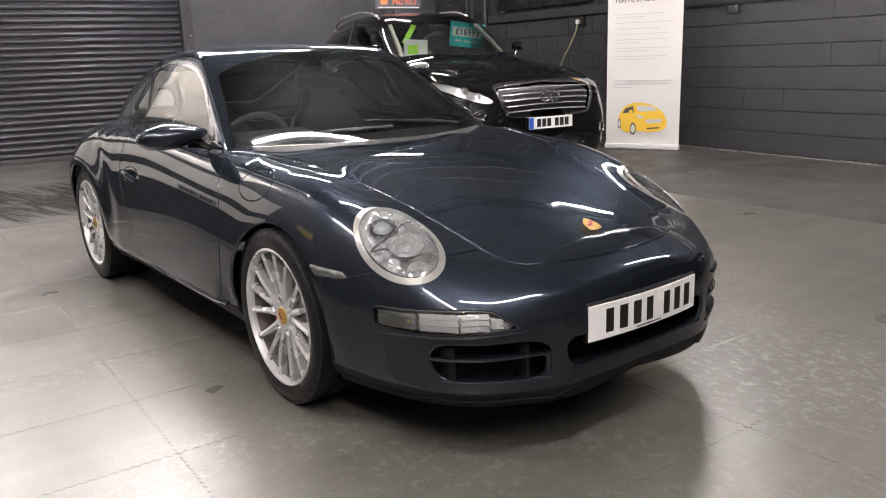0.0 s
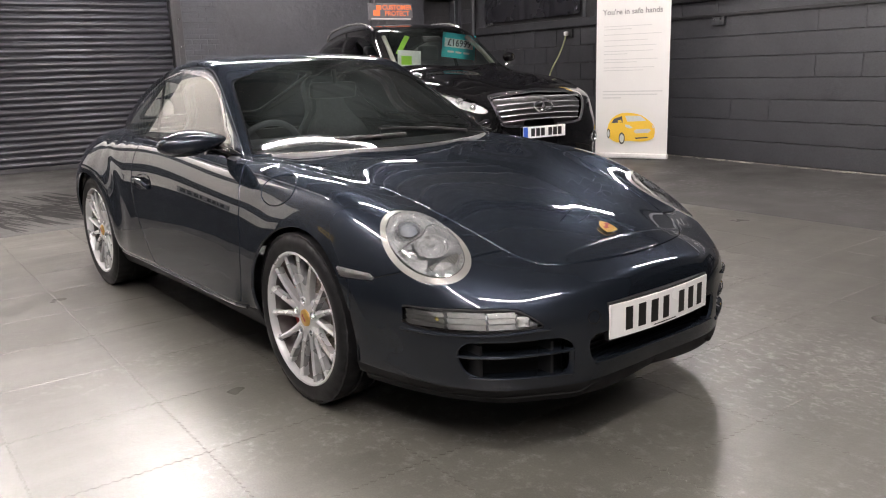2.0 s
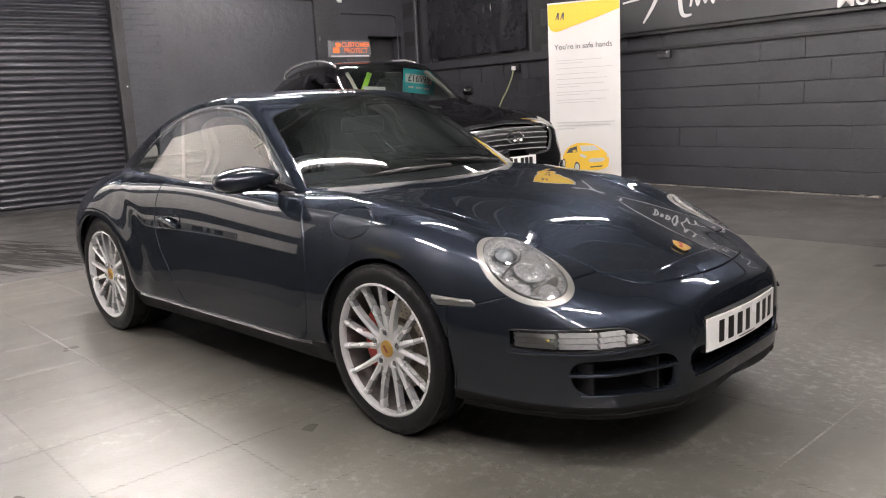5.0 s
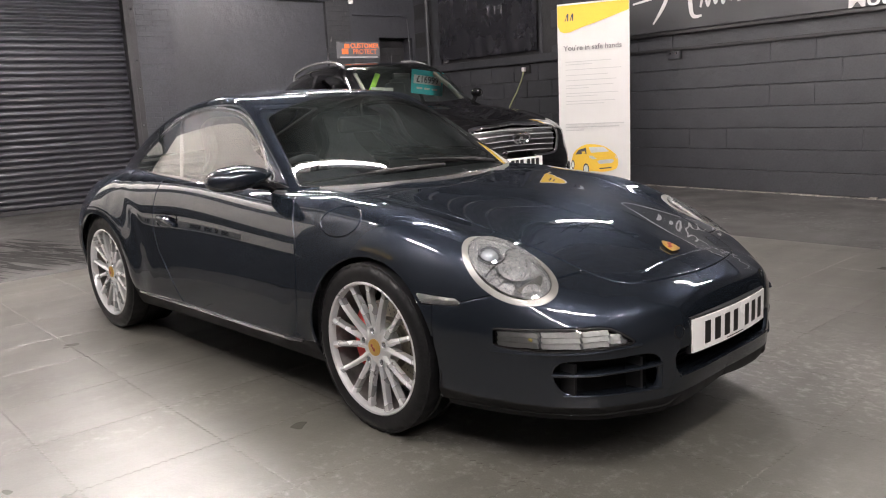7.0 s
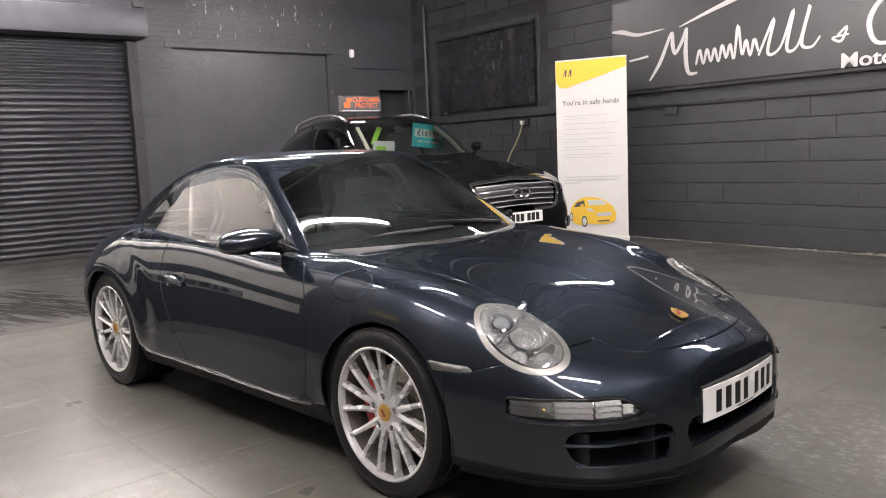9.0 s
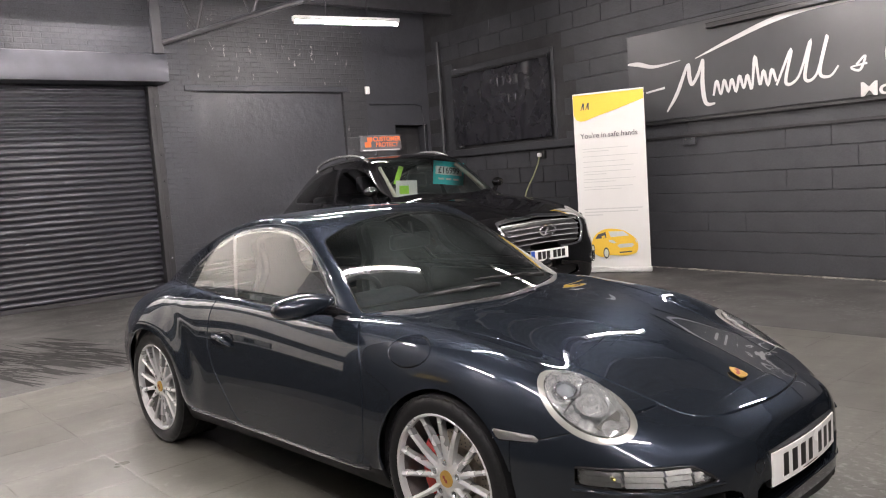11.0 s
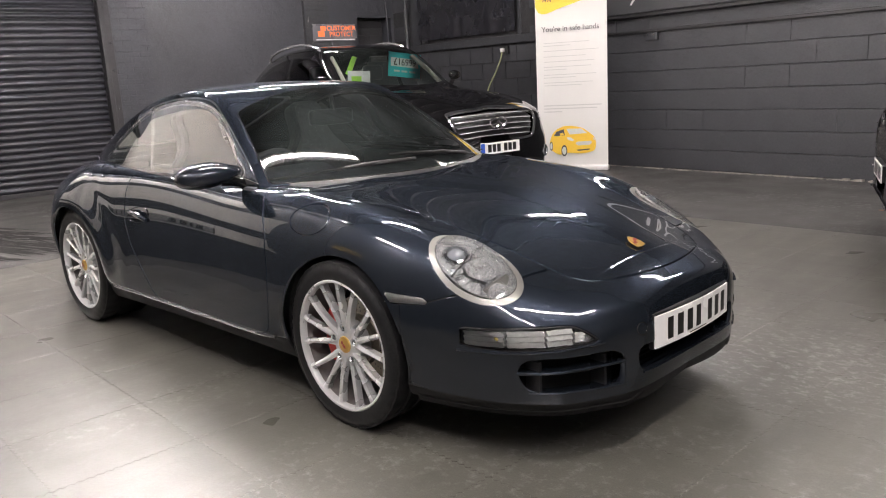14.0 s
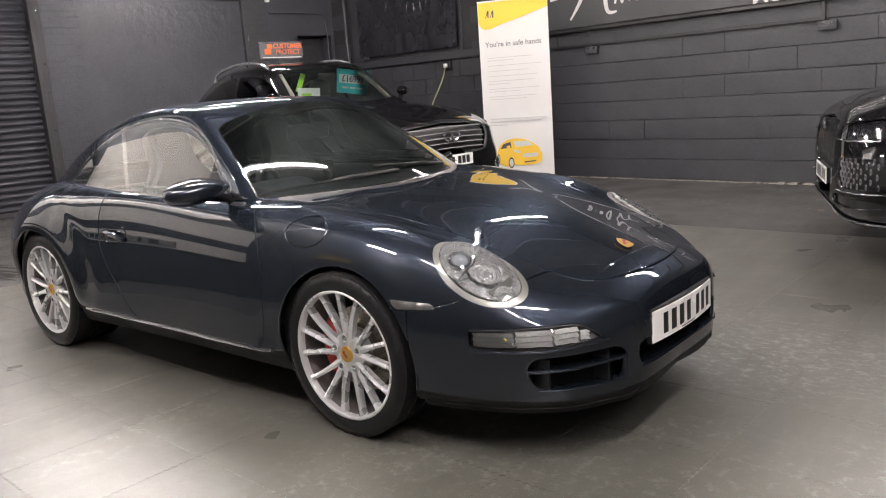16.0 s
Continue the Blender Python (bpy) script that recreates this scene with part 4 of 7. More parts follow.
for sd in (-1, 1):
    d = skin.panel(("door",), "door", M_PAINT, coupe, (sd,), rim=0.014)
    house.panel(("side_glass",), "door_window", M_GLASS, coupe, (sd,), rim=0)
    house.panel(("quarter_glass",), "quarter_window", M_GLASS, coupe, (sd,), rim=0)
    house.panel(("side_trim", "pillar_trim"), "window_surround", M_GLOSS, coupe, (sd,), rim=0.006)
    house.panel(("side_bright",), "window_line", M_SEAL, coupe, (sd,), rim=0.004)
    skin.panel(("filler",), "filler_flap" if sd < 0 else "wing_flap", M_PAINT, coupe, (sd,), rim=0.004)
    skin.panel(("sill",), "side_skirt", M_SKIRTSHADE, coupe, (sd,))

# ---- coupe: wheels ----
M_ALLOY = plain("silver_alloy", (0.64, 0.645, 0.65), 0.30, 0.6, 0.06, 30)
M_BARREL = plain("dusty_dark_alloy", (0.16, 0.15, 0.145), 0.5, 0.4, 0.15, 40)
M_DISC = plain("machined_iron_disc", (0.30, 0.27, 0.22), 0.38, 0.9, 0.12, 60)
M_RED = plain("red_caliper_paint", (0.62, 0.02, 0.015), 0.35, coat=0.4)
M_GOLD = plain("gold_enamel", (0.50, 0.31, 0.08), 0.32, 0.6)
M_CRESTRED = plain("dark_red_enamel", (0.25, 0.03, 0.02), 0.4)


def wheel_at(x, y, z, sd, r, w, spin, caliper, recess):
    """A wheel whose outer face looks towards -y, turned round for the other side."""
    ob = new("wheel")
    ob.parent = coupe
    ob.matrix_basis = pose(x, y, z, 0, 0, 0 if sd < 0 else 180)
    h = w / 2
    # tyre: sidewall, shoulder, grooved tread
    prof = [(0.246, -h * 0.86), (0.252, -h * 0.97), (0.275, -h * 1.02), (r - 0.025, -h * 0.99), (r - 0.008, -h * 0.90), (r - 0.002, -h * 0.78)]
    for g in (-0.5, -0.17, 0.17, 0.5):
        prof += [(r, (g - 0.05) * w), (r - 0.007, (g - 0.04) * w), (r - 0.007, (g + 0.04) * w), (r, (g + 0.05) * w)]
    prof = [p for p in prof if abs(p[1]) <= h * 1.02]
    prof += [(r - 0.002, h * 0.78), (r - 0.008, h * 0.90), (r - 0.03, h), (0.25, h)]
    bm = bmesh.new()
    lathe(bm, prof, 144)
    bm.verts.ensure_lookup_table()
    for ring, (pr, pa) in enumerate(prof):
        if pr > r - 0.009 and abs(pa) > 0.24 * w:
            for k in range(0, 144, 4):
                v = bm.verts[ring * 144 + k]
                v.co.x *= (pr - 0.0035) / pr
                v.co.z *= (pr - 0.0035) / pr
    part("tyre", bm, M_RUBBER, ob, "low-profile black tyre")
    bm = bmesh.new()
    lathe(bm, [(0.249, -h * 0.90), (0.251, -h * 0.96), (0.247, -h * 0.985), (0.241, -h * 0.96), (0.238, -h * 0.88), (0.236, -h * 0.74)], 72)
    part("rim", bm, M_ALLOY, ob)
    bm = bmesh.new()
    lathe(bm, [(0.238, -h * 0.735), (0.234, -h * 0.3), (0.225, h * 0.5), (0.24, h * 0.85)], 72)
    part("barrel", bm, M_BARREL, ob, "brake-dusted wheel barrel")
    face, hub = -h * 0.90, -h * 0.985 + recess
    # hub with raised bosses between the bolts
    bm = bmesh.new()
    lathe(bm, [(0.0, hub + 0.002), (0.034, hub), (0.055, hub + 0.002), (0.078, hub + 0.012), (0.084, hub + 0.03), (0.08, hub + 0.06)], 40)
    part("hub", bm, M_ALLOY, ob)
    bm = bmesh.new()
    n = 10
    rings = []
    for i in range(n):
        t = i / (n - 1)
        rad = 0.046 + t * 0.198
        wid = 0.0082 + 0.0075 * (1 - t) ** 3 + 0.0012 * t + 0.007 * max(0, t - 0.88) / 0.12
        yy = hub + (face - hub) * math.sin(t * math.pi / 2) + 0.003
        rings.append([bm.verts.new(p) for p in ((-wid * 0.8, yy + 0.03, rad), (-wid, yy + 0.004, rad), (0, yy - 0.0030, rad), (wid, yy + 0.004, rad), (wid * 0.8, yy + 0.03, rad))])
    for c, d in zip(rings, rings[1:]):
        for k in range(5):
            bm.faces.new((c[k], d[k], d[(k + 1) % 5], c[(k + 1) % 5]))
    bm.faces.new(rings[-1])
    bm.faces.new(rings[0][::-1])
    bmesh.ops.recalc_face_normals(bm, faces=bm.faces[:])
    base = bm
    for kind in (-1, 0, 1):
        b2 = base.copy()
        for v in b2.verts:
            t = (v.co.z - 0.046) / 0.198
            if kind == 0:
                v.co.z = 0.074 + t * 0.170
            ang = radians(kind * (17 + 7 * min(1, t) ** 0.8))
            rad, off = v.co.z, v.co.x
            v.co.x, v.co.z = rad * math.sin(ang) + off * math.cos(ang), rad * math.cos(ang) - off * math.sin(ang)
        me = bpy.data.meshes.new("spoke")
        b2.normal_update()
        b2.to_mesh(me)
        b2.free()
        for p in me.polygons:
            p.use_smooth = True
        me.set_sharp_from_angle(angle=radians(28))
        me.materials.append(M_ALLOY)
        for g in range(5):
            s = new("spoke", me)
            s.parent = ob
            s.matrix_basis = pose(0, 0, 0, 0, spin + g * 72, 0)
    base.free()
    bm = bmesh.new()
    lathe(bm, [(0.0, 0.006), (0.012, 0.006), (0.0125, 0.0), (0.009, -0.002), (0.006, 0.004), (0.0, 0.004)], 12)
    bolt = None
    for g in range(5):
        a = radians(spin + g * 72)
        m = pose(0.062 * math.sin(a), hub - 0.003, 0.062 * math.cos(a))
        if bolt is None:
            bolt = part("wheel_bolt", bm, M_BRIGHT, ob, m=m)
            rec = bmesh.new()
            lathe(rec, [(0.0175, 0.0), (0.0175, -0.0025), (0.0145, -0.003), (0.0135, 0.004)], 16)
            ring = part("bolt_seat", rec, M_ALLOY, ob, m=m)
        else:
            for src in (bolt, ring):
                o = new(src.name.split(".")[0], src.data)
                o.parent = ob
                o.matrix_basis = m
    bm = bmesh.new()
    lathe(bm, [(0.0, hub - 0.009), (0.020, hub - 0.008), (0.031, hub - 0.005), (0.033, hub + 0.002)], 32)
    part("centre_cap", bm, M_GOLD, ob, "gold centre cap with a small dark badge")
    bm = bmesh.new()
    for dx, dz, ww, hh in ((-0.006, 0.008, 0.005, 0.006), (0.006, -0.006, 0.005, 0.006), (0, 0.0, 0.004, 0.005)):
        box(bm, dx - ww, dx + ww, hub - 0.0105, hub - 0.006, dz - hh, dz + hh, 0.001)
    part("cap_badge", bm, M_CRESTRED, ob)
    # brake
    bm = bmesh.new()
    lathe(bm, [(0.095, -0.014), (0.10, -0.006), (0.165, -0.006), (0.166, 0.02), (0.10, 0.02), (0.09, 0.03)], 64)
    part("brake_disc", bm, M_DISC, ob)
    bm = bmesh.new()
    for k in range(30):
        for j, rr in enumerate((0.112, 0.126, 0.140, 0.154)):
            a = 2 * math.pi * (k + 0.22 * j) / 30
            vs = [bm.verts.new((rr * math.cos(a) + 0.0032 * math.cos(q), -0.0075, rr * math.sin(a) + 0.0032 * math.sin(q))) for q in [i * math.pi / 3 for i in range(6)]]
            bm.faces.new(vs)
    o = part("drillings", bm, M_BLACK, ob)
    o["kind"] = "stuff"
    bm = bmesh.new()
    lathe(bm, [(0.0, -0.02), (0.09, -0.02), (0.095, -0.01), (0.095, 0.03)], 32)
    part("disc_hat", bm, M_DISC, ob)
    if caliper:
        # sits behind the axle
        pts = []
        for k in range(15):
            a = radians(140 + 80 * k / 14)
            pts.append((0.182 * math.cos(a), 0.182 * math.sin(a)))
        for k in range(15):
            a = radians(220 - 80 * k / 14)
            pts.append((0.118 * math.cos(a), 0.118 * math.sin(a)))
        if sd > 0:
            pts = [(-a, b) for a, b in pts][::-1]
        bm = bmesh.new()
        slab(bm, pts, -0.038, 0.06, "y")
        bmesh.ops.bevel(bm, geom=[e for e in bm.edges if e.calc_face_angle(0) > 0.6], offset=0.008, segments=2, affect="EDGES")
        part("caliper", bm, M_RED, ob, "red brake caliper")
    return ob


FRONT_Y, REAR_Y = 0.699, 0.707
for sd in (-1, 1):
    wheel_at(0.0, sd * FRONT_Y, 0.318, sd, 0.3185, 0.225, -2, True, 0.027)
    wheel_at(-2.35, sd * REAR_Y, 0.326, sd, 0.3265, 0.285, 40, True, 0.024)
    for xw, zw, rr, yi in ((0.0, 0.318, 0.352, 0.44), (-2.35, 0.326, 0.360, 0.48)):
        bm = bmesh.new()
        arc = [radians(-12 + 204 * k / 28) for k in range(29)]
        rows = [[bm.verts.new((rr * math.cos(a), yy, rr * math.sin(a))) for a in arc] for yy in (0.0, 0.345)]
        for k in range(28):
            bm.faces.new((rows[0][k], rows[0][k + 1], rows[1][k + 1], rows[1][k]))
        bm.faces.new(rows[0])
        part("wheel_arch_liner", bm, M_BLACK, coupe, m=pose(xw, sd * yi, zw, 0, 0, 0 if sd > 0 else 180))

# ---- coupe: lamps, nose and trim ----
M_REFLECT = plain("bright_lamp_reflector", (0.86, 0.87, 0.87), 0.14, 0.85, 0.15, 60, bumpy=0.8)
M_LAMPSIL = plain("silvered_lamp_parts", (0.86, 0.87, 0.87), 0.10, 0.85, 0.1, 50, bumpy=0.35)
M_WHITELENS = plain("milky_lamp_reflector", (0.58, 0.585, 0.57), 0.2, 0.15, 0.10, 90, bumpy=0.6)
M_LAMPGREY = plain("satin_silver_bezel", (0.27, 0.268, 0.25), 0.34, 0.7, 0.05, 30)
M_CHIN = plain("matt_black_chin", (0.006, 0.006, 0.006), 0.7)
M_CHIN.node_tree.nodes["Principled BSDF"].inputs["Specular IOR Level"].default_value = 0.15
M_MARKER = plain("pale_ribbed_marker_reflector", (0.97, 0.95, 0.92), 0.16, 0.75, 0.10, 110, bumpy=0.9)
M_UPRIBS = plain("white_upturned_ribs", (0.97, 0.96, 0.93), 0.3, 0.0, 0.03, 90, bumpy=0.3)
M_YELLOWBULB = plain("pale_amber_bulb", (0.75, 0.62, 0.22), 0.2, coat=1.0)
M_LENS = clear_glass("clear_lamp_lens", (0.985, 0.99, 0.99))
M_SMOKEGLASS = plain("dark_projector_glass", (0.30, 0.32, 0.34), 0.08, 0.3, 0.1, 20, coat=1.0)
M_PLATE = plain("white_plate_acrylic", (0.88, 0.88, 0.86), 0.25, grain=0.01)
M_INK = plain("black_print", (0.01, 0.01, 0.01), 0.4)
FRONTV = np.array([p for p in skin.V if p[0] > 0.35 and p[2] < 0.62])


def nose_x(y, z):
    """How far forward the bumper reaches at a height and a distance from the middle."""
    d = (FRONTV[:, 1] - abs(y)) ** 2 + (FRONTV[:, 2] - z) ** 2
    i = np.argsort(d)[:5]
    w = 1 / (d[i] + 1e-6)
    return float((FRONTV[i, 0] * w).sum() / w.sum())


def nose_strip(y0, z0, y1, z1, n, back, front, high):
    """A bar that follows the bumper from one point to another."""
    bm = bmesh.new()
    rows = []
    for k in range(n + 1):
        t = k / n
        y, z = y0 + (y1 - y0) * t, z0 + (z1 - z0) * t
        x = nose_x(y, z)
        rows.append([bm.verts.new(p) for p in ((x - back, y, z - high), (x - front - 0.003, y, z - high * 0.8), (x - front, y, z), (x - front - 0.003, y, z + high * 0.8), (x - back, y, z + high))])
    for a, b in zip(rows, rows[1:]):
        for k in range(5):
            bm.faces.new((a[k], b[k], b[(k + 1) % 5], a[(k + 1) % 5]))
    bm.faces.new(rows[0])
    bm.faces.new(rows[-1])
    bmesh.ops.recalc_face_normals(bm, faces=bm.faces[:])
    # rolled front edge
    tube(bm, [(nose_x(y0 + (y1 - y0) * k / n, z0 + (z1 - z0) * k / n) - front + 0.001, y0 + (y1 - y0) * k / n, z0 + (z1 - z0) * k / n + high * 0.4) for k in range(n + 1)], 0.0045, 8)
    return bm


for sd in (-1, 1):
    part("vent_slat", nose_strip(sd * 0.676, 0.340, sd * 0.381, 0.343, 14, 0.07, 0.004, 0.006), M_PAINT, coupe)
    part("lamp_ledge", nose_strip(sd * 0.752, 0.404, sd * 0.46, 0.421, 14, 0.012, -0.004, 0.004), M_PAINT, coupe)
    part("vent_lip", nose_strip(sd * 0.655, 0.272, sd * 0.383, 0.266, 14, 0.06, 0.0, 0.006), M_PAINT, coupe)
    bm = bmesh.new()
    rows = []
    for k in range(17):
        y = 0.70 - 0.33 * k / 16
        x = nose_x(y, 0.32) - 0.075
        rows.append([bm.verts.new((x, sd * y, z)) for z in (0.24, 0.40)])
    for a, b in zip(rows, rows[1:]):
        bm.faces.new((a[0], a[1], b[1], b[0]))
    part("vent_back", bm, M_CHIN, coupe, smooth=False)
    for yy in (0.44, 0.625):
        part("vent_rib", bx(nose_x(yy, 0.32) - 0.075, nose_x(yy, 0.32) - 0.02, sd * yy - 0.006, sd * yy + 0.006, 0.265, 0.375), M_BLACK, coupe)
    # rounded post that closes the vent towards the mouth
    part("vent_post", tube(bmesh.new(), [(nose_x(yy, z) - 0.016, sd * yy, z) for yy, z in ((0.388, 0.264), (0.382, 0.29), (0.382, 0.32), (0.385, 0.352))], [0.020, 0.013, 0.011, 0.014], 12), M_PAINT, coupe)
bm = bmesh.new()
box(bm, 0.86, 0.87, -0.345, 0.345, 0.24, 0.42)
part("grille_back", bm, M_CHIN, coupe, smooth=False)
for k in range(5):
    part("grille_bar", bx(0.885, 0.90, -0.325, 0.325, 0.298 + k * 0.018, 0.302 + k * 0.018), M_BLACK, coupe)
part("grille_lip", nose_strip(-0.312, 0.286, 0.312, 0.286, 22, 0.07, 0.0, 0.007), M_PAINT, coupe)
lip = [p for p in skin.edge if p[0] > 0.36 and p[2] < 0.222]
bm = bmesh.new()
rows = []
for x, y, z in [(a, -b, c) for a, b, c in lip[::-1]] + lip:
    inw = Vector((x - 0.2, y * 0.9, 0)).normalized()
    rows.append([bm.verts.new(p) for p in ((x - 0.004 * inw.x, y - 0.004 * inw.y, z + 0.012), (x + 0.003 * inw.x, y + 0.003 * inw.y, z - 0.004), (x - 0.004 * inw.x, y - 0.004 * inw.y, z - 0.020), (x - 0.10 * inw.x, y - 0.10 * inw.y, z - 0.018))])
for a, b in zip(rows, rows[1:]):
    for k in range(3):
        bm.faces.new((a[k], b[k], b[k + 1], a[k + 1]))
bmesh.ops.recalc_face_normals(bm, faces=bm.faces[:])
part("chin_spoiler", bm, M_CHIN, coupe)
part("underbody", bx(-3.20, 0.45, -0.60, 0.60, 0.16, 0.20), M_BLACK, coupe)
part("nose_floor", bx(0.40, 0.84, -0.42, 0.42, 0.19, 0.21), M_BLACK, coupe)

# number plate, bent with the bumper; its characters are bars
def plate_x(y):
    return 1.000 - 0.26 * y * y


def bent(y0, y1, z0, z1, off, thick, n=10):
    bm = bmesh.new()
    rows = []
    for k in range(n + 1):
        y = y0 + (y1 - y0) * k / n
        x = plate_x(y) + off
        rows.append([bm.verts.new(p) for p in ((x - thick, y, z0), (x, y, z0), (x, y, z1), (x - thick, y, z1))])
    for a, b in zip(rows, rows[1:]):
        for k in range(4):
            bm.faces.new((a[k], b[k], b[(k + 1) % 4], a[(k + 1) % 4]))
    bm.faces.new(rows[0])
    bm.faces.new(rows[-1])
    bmesh.ops.recalc_face_normals(bm, faces=bm.faces[:])
    return bm


PZ = 0.354
plate = part("number_plate", bent(-0.26, 0.26, PZ, PZ + 0.111, 0, 0.005, 24), M_PLATE, coupe, "white number plate with black bars", smooth=False)
y = -0.20
for k, wdt in enumerate((0.046, 0.05, 0.05, 0.046, 0.047, 0.047, 0.047)):
    if k == 4:
        y += 0.03
    part("plate_bar", bent(y + 0.006, y + wdt - 0.009, PZ + 0.018, PZ + 0.093, 0.0012, 0.001, 2), M_INK, plate, smooth=False)
    y += wdt + 0.0115
part("plate_bar", bent(-0.06, 0.06, PZ + 0.006, PZ + 0.009, 0.0012, 0.001, 4), M_INK, plate, smooth=False)
part("plate_holder", bent(-0.262, 0.262, PZ - 0.004, PZ + 0.118, -0.0055, 0.018, 24), M_BLACK, coupe)

# round tow-eye cover beside the plate
ty, tz = -0.318, 0.438
ring = [(nose_x(ty + 0.021 * math.cos(a), tz + 0.021 * math.sin(a)) + 0.0005, ty + 0.021 * math.cos(a), tz + 0.021 * math.sin(a)) for a in [k * math.pi / 10 for k in range(21)]]
part("tow_eye_cover", tube(bmesh.new(), ring, 0.0016, 6), M_GLOSS, coupe)

# bonnet badge
bm = bmesh.new()
shield = [(0, 0.034), (0.026, 0.03), (0.028, 0.008), (0.02, -0.016), (0, -0.034), (-0.02, -0.016), (-0.028, 0.008), (-0.026, 0.03)]
slab(bm, [(b, a) for a, b in shield], 0, 0.004)
bdg = part("bonnet_badge", bm, M_GOLD, coupe, "gold enamel shield badge", m=pose(0.748, 0, 0.642, 0, 24, 0))
for a, b, c, d in ((0.002, 0.014, -0.02, -0.002), (-0.014, -0.002, 0.002, 0.02), (-0.004, 0.006, -0.005, 0.005)):
    part("badge_field", bx(a, b, c, d, 0.0035, 0.005), M_CRESTRED, bdg)

# headlamps
LU = np.array((0.873, -0.04, -0.486))
LU = LU / np.linalg.norm(LU)
LN = np.array((0.48, 0.30, 0.82))
LN = LN - LU * LN.dot(LU)
LN = LN / np.linalg.norm(LN)
LW = np.cross(LU, LN)
LC = np.array((0.535, 0.628, 0.662))


def lamp_frame(sd):
    m = Matrix(((LU[0], LW[0], LN[0], LC[0]), (LU[1], LW[1], LN[1], LC[1]), (LU[2], LW[2], LN[2], LC[2]), (0, 0, 0, 1)))
    return Matrix.Diagonal((1, sd, 1, 1)) @ m if sd > 0 else Matrix.Diagonal((1, -1, 1, 1)) @ m


for sd in (-1, 1):
    m = lamp_frame(sd)
    def lamp_part(name, bm, mat, label="", smooth=True):
        bmesh.ops.transform(bm, matrix=m, verts=bm.verts[:])
        bmesh.ops.recalc_face_normals(bm, faces=bm.faces[:])
        return part(name, bm, mat, lamp, label, smooth)
    lamp = new("headlamp")
    lamp.parent = coupe
    lamp["label"] = "oval headlamp with clear lens and silver bezel"
    bm = bmesh.new()
    lathe(bm, [(1.0, -0.010), (0.92, -0.030), (0.82, -0.042), (0.70, -0.052), (0.56, -0.060), (0.4, -0.068), (0.01, -0.075)], 30, "z")
    facet = random.Random(5)
    for v in bm.verts:
        v.co.x *= 0.166
        v.co.y *= 0.101
        if v.co.z < -0.02:
            v.co.z += facet.uniform(-0.006, 0.006)
    lamp_part("reflector", bm, M_REFLECT, smooth=False)
    def turned(prof, u, w, n=32):
        bm = bmesh.new()
        lathe(bm, prof, n, "z")
        for v in bm.verts:
            v.co.x += u
            v.co.y += w
        return bm
    lamp_part("projector_shroud", turned([(0.052, -0.058), (0.050, -0.024), (0.046, -0.020), (0.043, -0.026)], -0.083, -0.006), M_LAMPSIL)
    lamp_part("projector_ring", turned([(0.042, -0.03), (0.040, -0.016), (0.034, -0.014), (0.032, -0.024)], -0.083, -0.006), M_CHROME)
    bm = turned([(0.031, -0.024), (0.026, -0.013), (0.016, -0.006), (0.001, -0.004)], -0.083, -0.006, 24)
    lamp_part("projector_lens", bm, M_SMOKEGLASS)
    # stepped bowl of the main beam with its capped bulb
    lamp_part("main_beam_bowl", turned([(0.060, -0.018), (0.054, -0.026), (0.050, -0.026), (0.044, -0.036), (0.040, -0.036), (0.031, -0.046), (0.027, -0.046), (0.014, -0.056)], 0.012, 0.020, 14), M_LAMPSIL, smooth=False)
    lamp_part("bulb_cap", turned([(0.013, -0.056), (0.013, -0.030), (0.010, -0.022), (0.001, -0.020)], 0.012, 0.020, 20), M_LAMPSIL)
    # fan of bright facets beside the bowl
    for k in range(7):
        bm = bmesh.new()
        a0, a1 = radians(196 + k * 17), radians(196 + k * 17 + 15)
        pts = [(0.012 + r * math.cos(a), 0.020 + r * math.sin(a)) for r, a in ((0.064, a0), (0.064, a1), (0.104, a1), (0.104, a0))]
        slab(bm, [(u, max(w, -0.083)) for u, w in pts], -0.040 - 0.006 * (k % 2), -0.030 - 0.006 * (k % 2))
        lamp_part("facet", bm, M_LAMPSIL if k % 2 else M_REFLECT)
    bm = bmesh.new()
    for k in range(13):
        w = -0.040 + k * 0.0085
        box(bm, 0.080, 0.118 - 0.0012 * (k - 6) ** 2 * 0.5, w, w + 0.0042, -0.032, -0.024)
    lamp_part("indicator_ribs", bm, M_LAMPGREY)
    lamp_part("indicator_lens", turned([(0.040, -0.034), (0.036, -0.024), (0.02, -0.018), (0.001, -0.016)], 0.122, -0.006), M_LAMPSIL)
    bm = bmesh.new()
    sweep = smooth_line([(-0.020, -0.088, -0.020), (-0.030, -0.055, -0.018), (-0.036, -0.02, -0.018), (-0.040, 0.02, -0.018), (-0.062, 0.052, -0.018), (-0.058, 0.085, -0.022)], 5)
    tube(bm, [tuple(p) for p in sweep], 0.0018, 8)
    lamp_part("divider", bm, M_BLACK)
    skin.panel(("lamp_ring",), "bezel", M_LAMPGREY, lamp, (sd,), rim=0.01)
    skin.panel(("lamp_gap",), "gasket", M_BLACK, lamp, (sd,), sink=0.003, rim=0)
    skin.panel(("lamp_glass",), "lens", M_LENS, lamp, (sd,), sink=-0.002, rim=0)
    bm = bmesh.new()
    lathe(bm, [(0.0, 0.006), (0.012, 0.004), (0.016, 0.0)], 14, "z")
    for v in bm.verts:
        v.co.x += 0.202
        v.co.y += 0.0
        v.co.z -= 0.016
    lamp_part("washer_jet", bm, M_CHROME)
    fl = new("fog_lamp")
    fl.parent = coupe
    fl["label"] = "clear wedge-shaped front lamp"
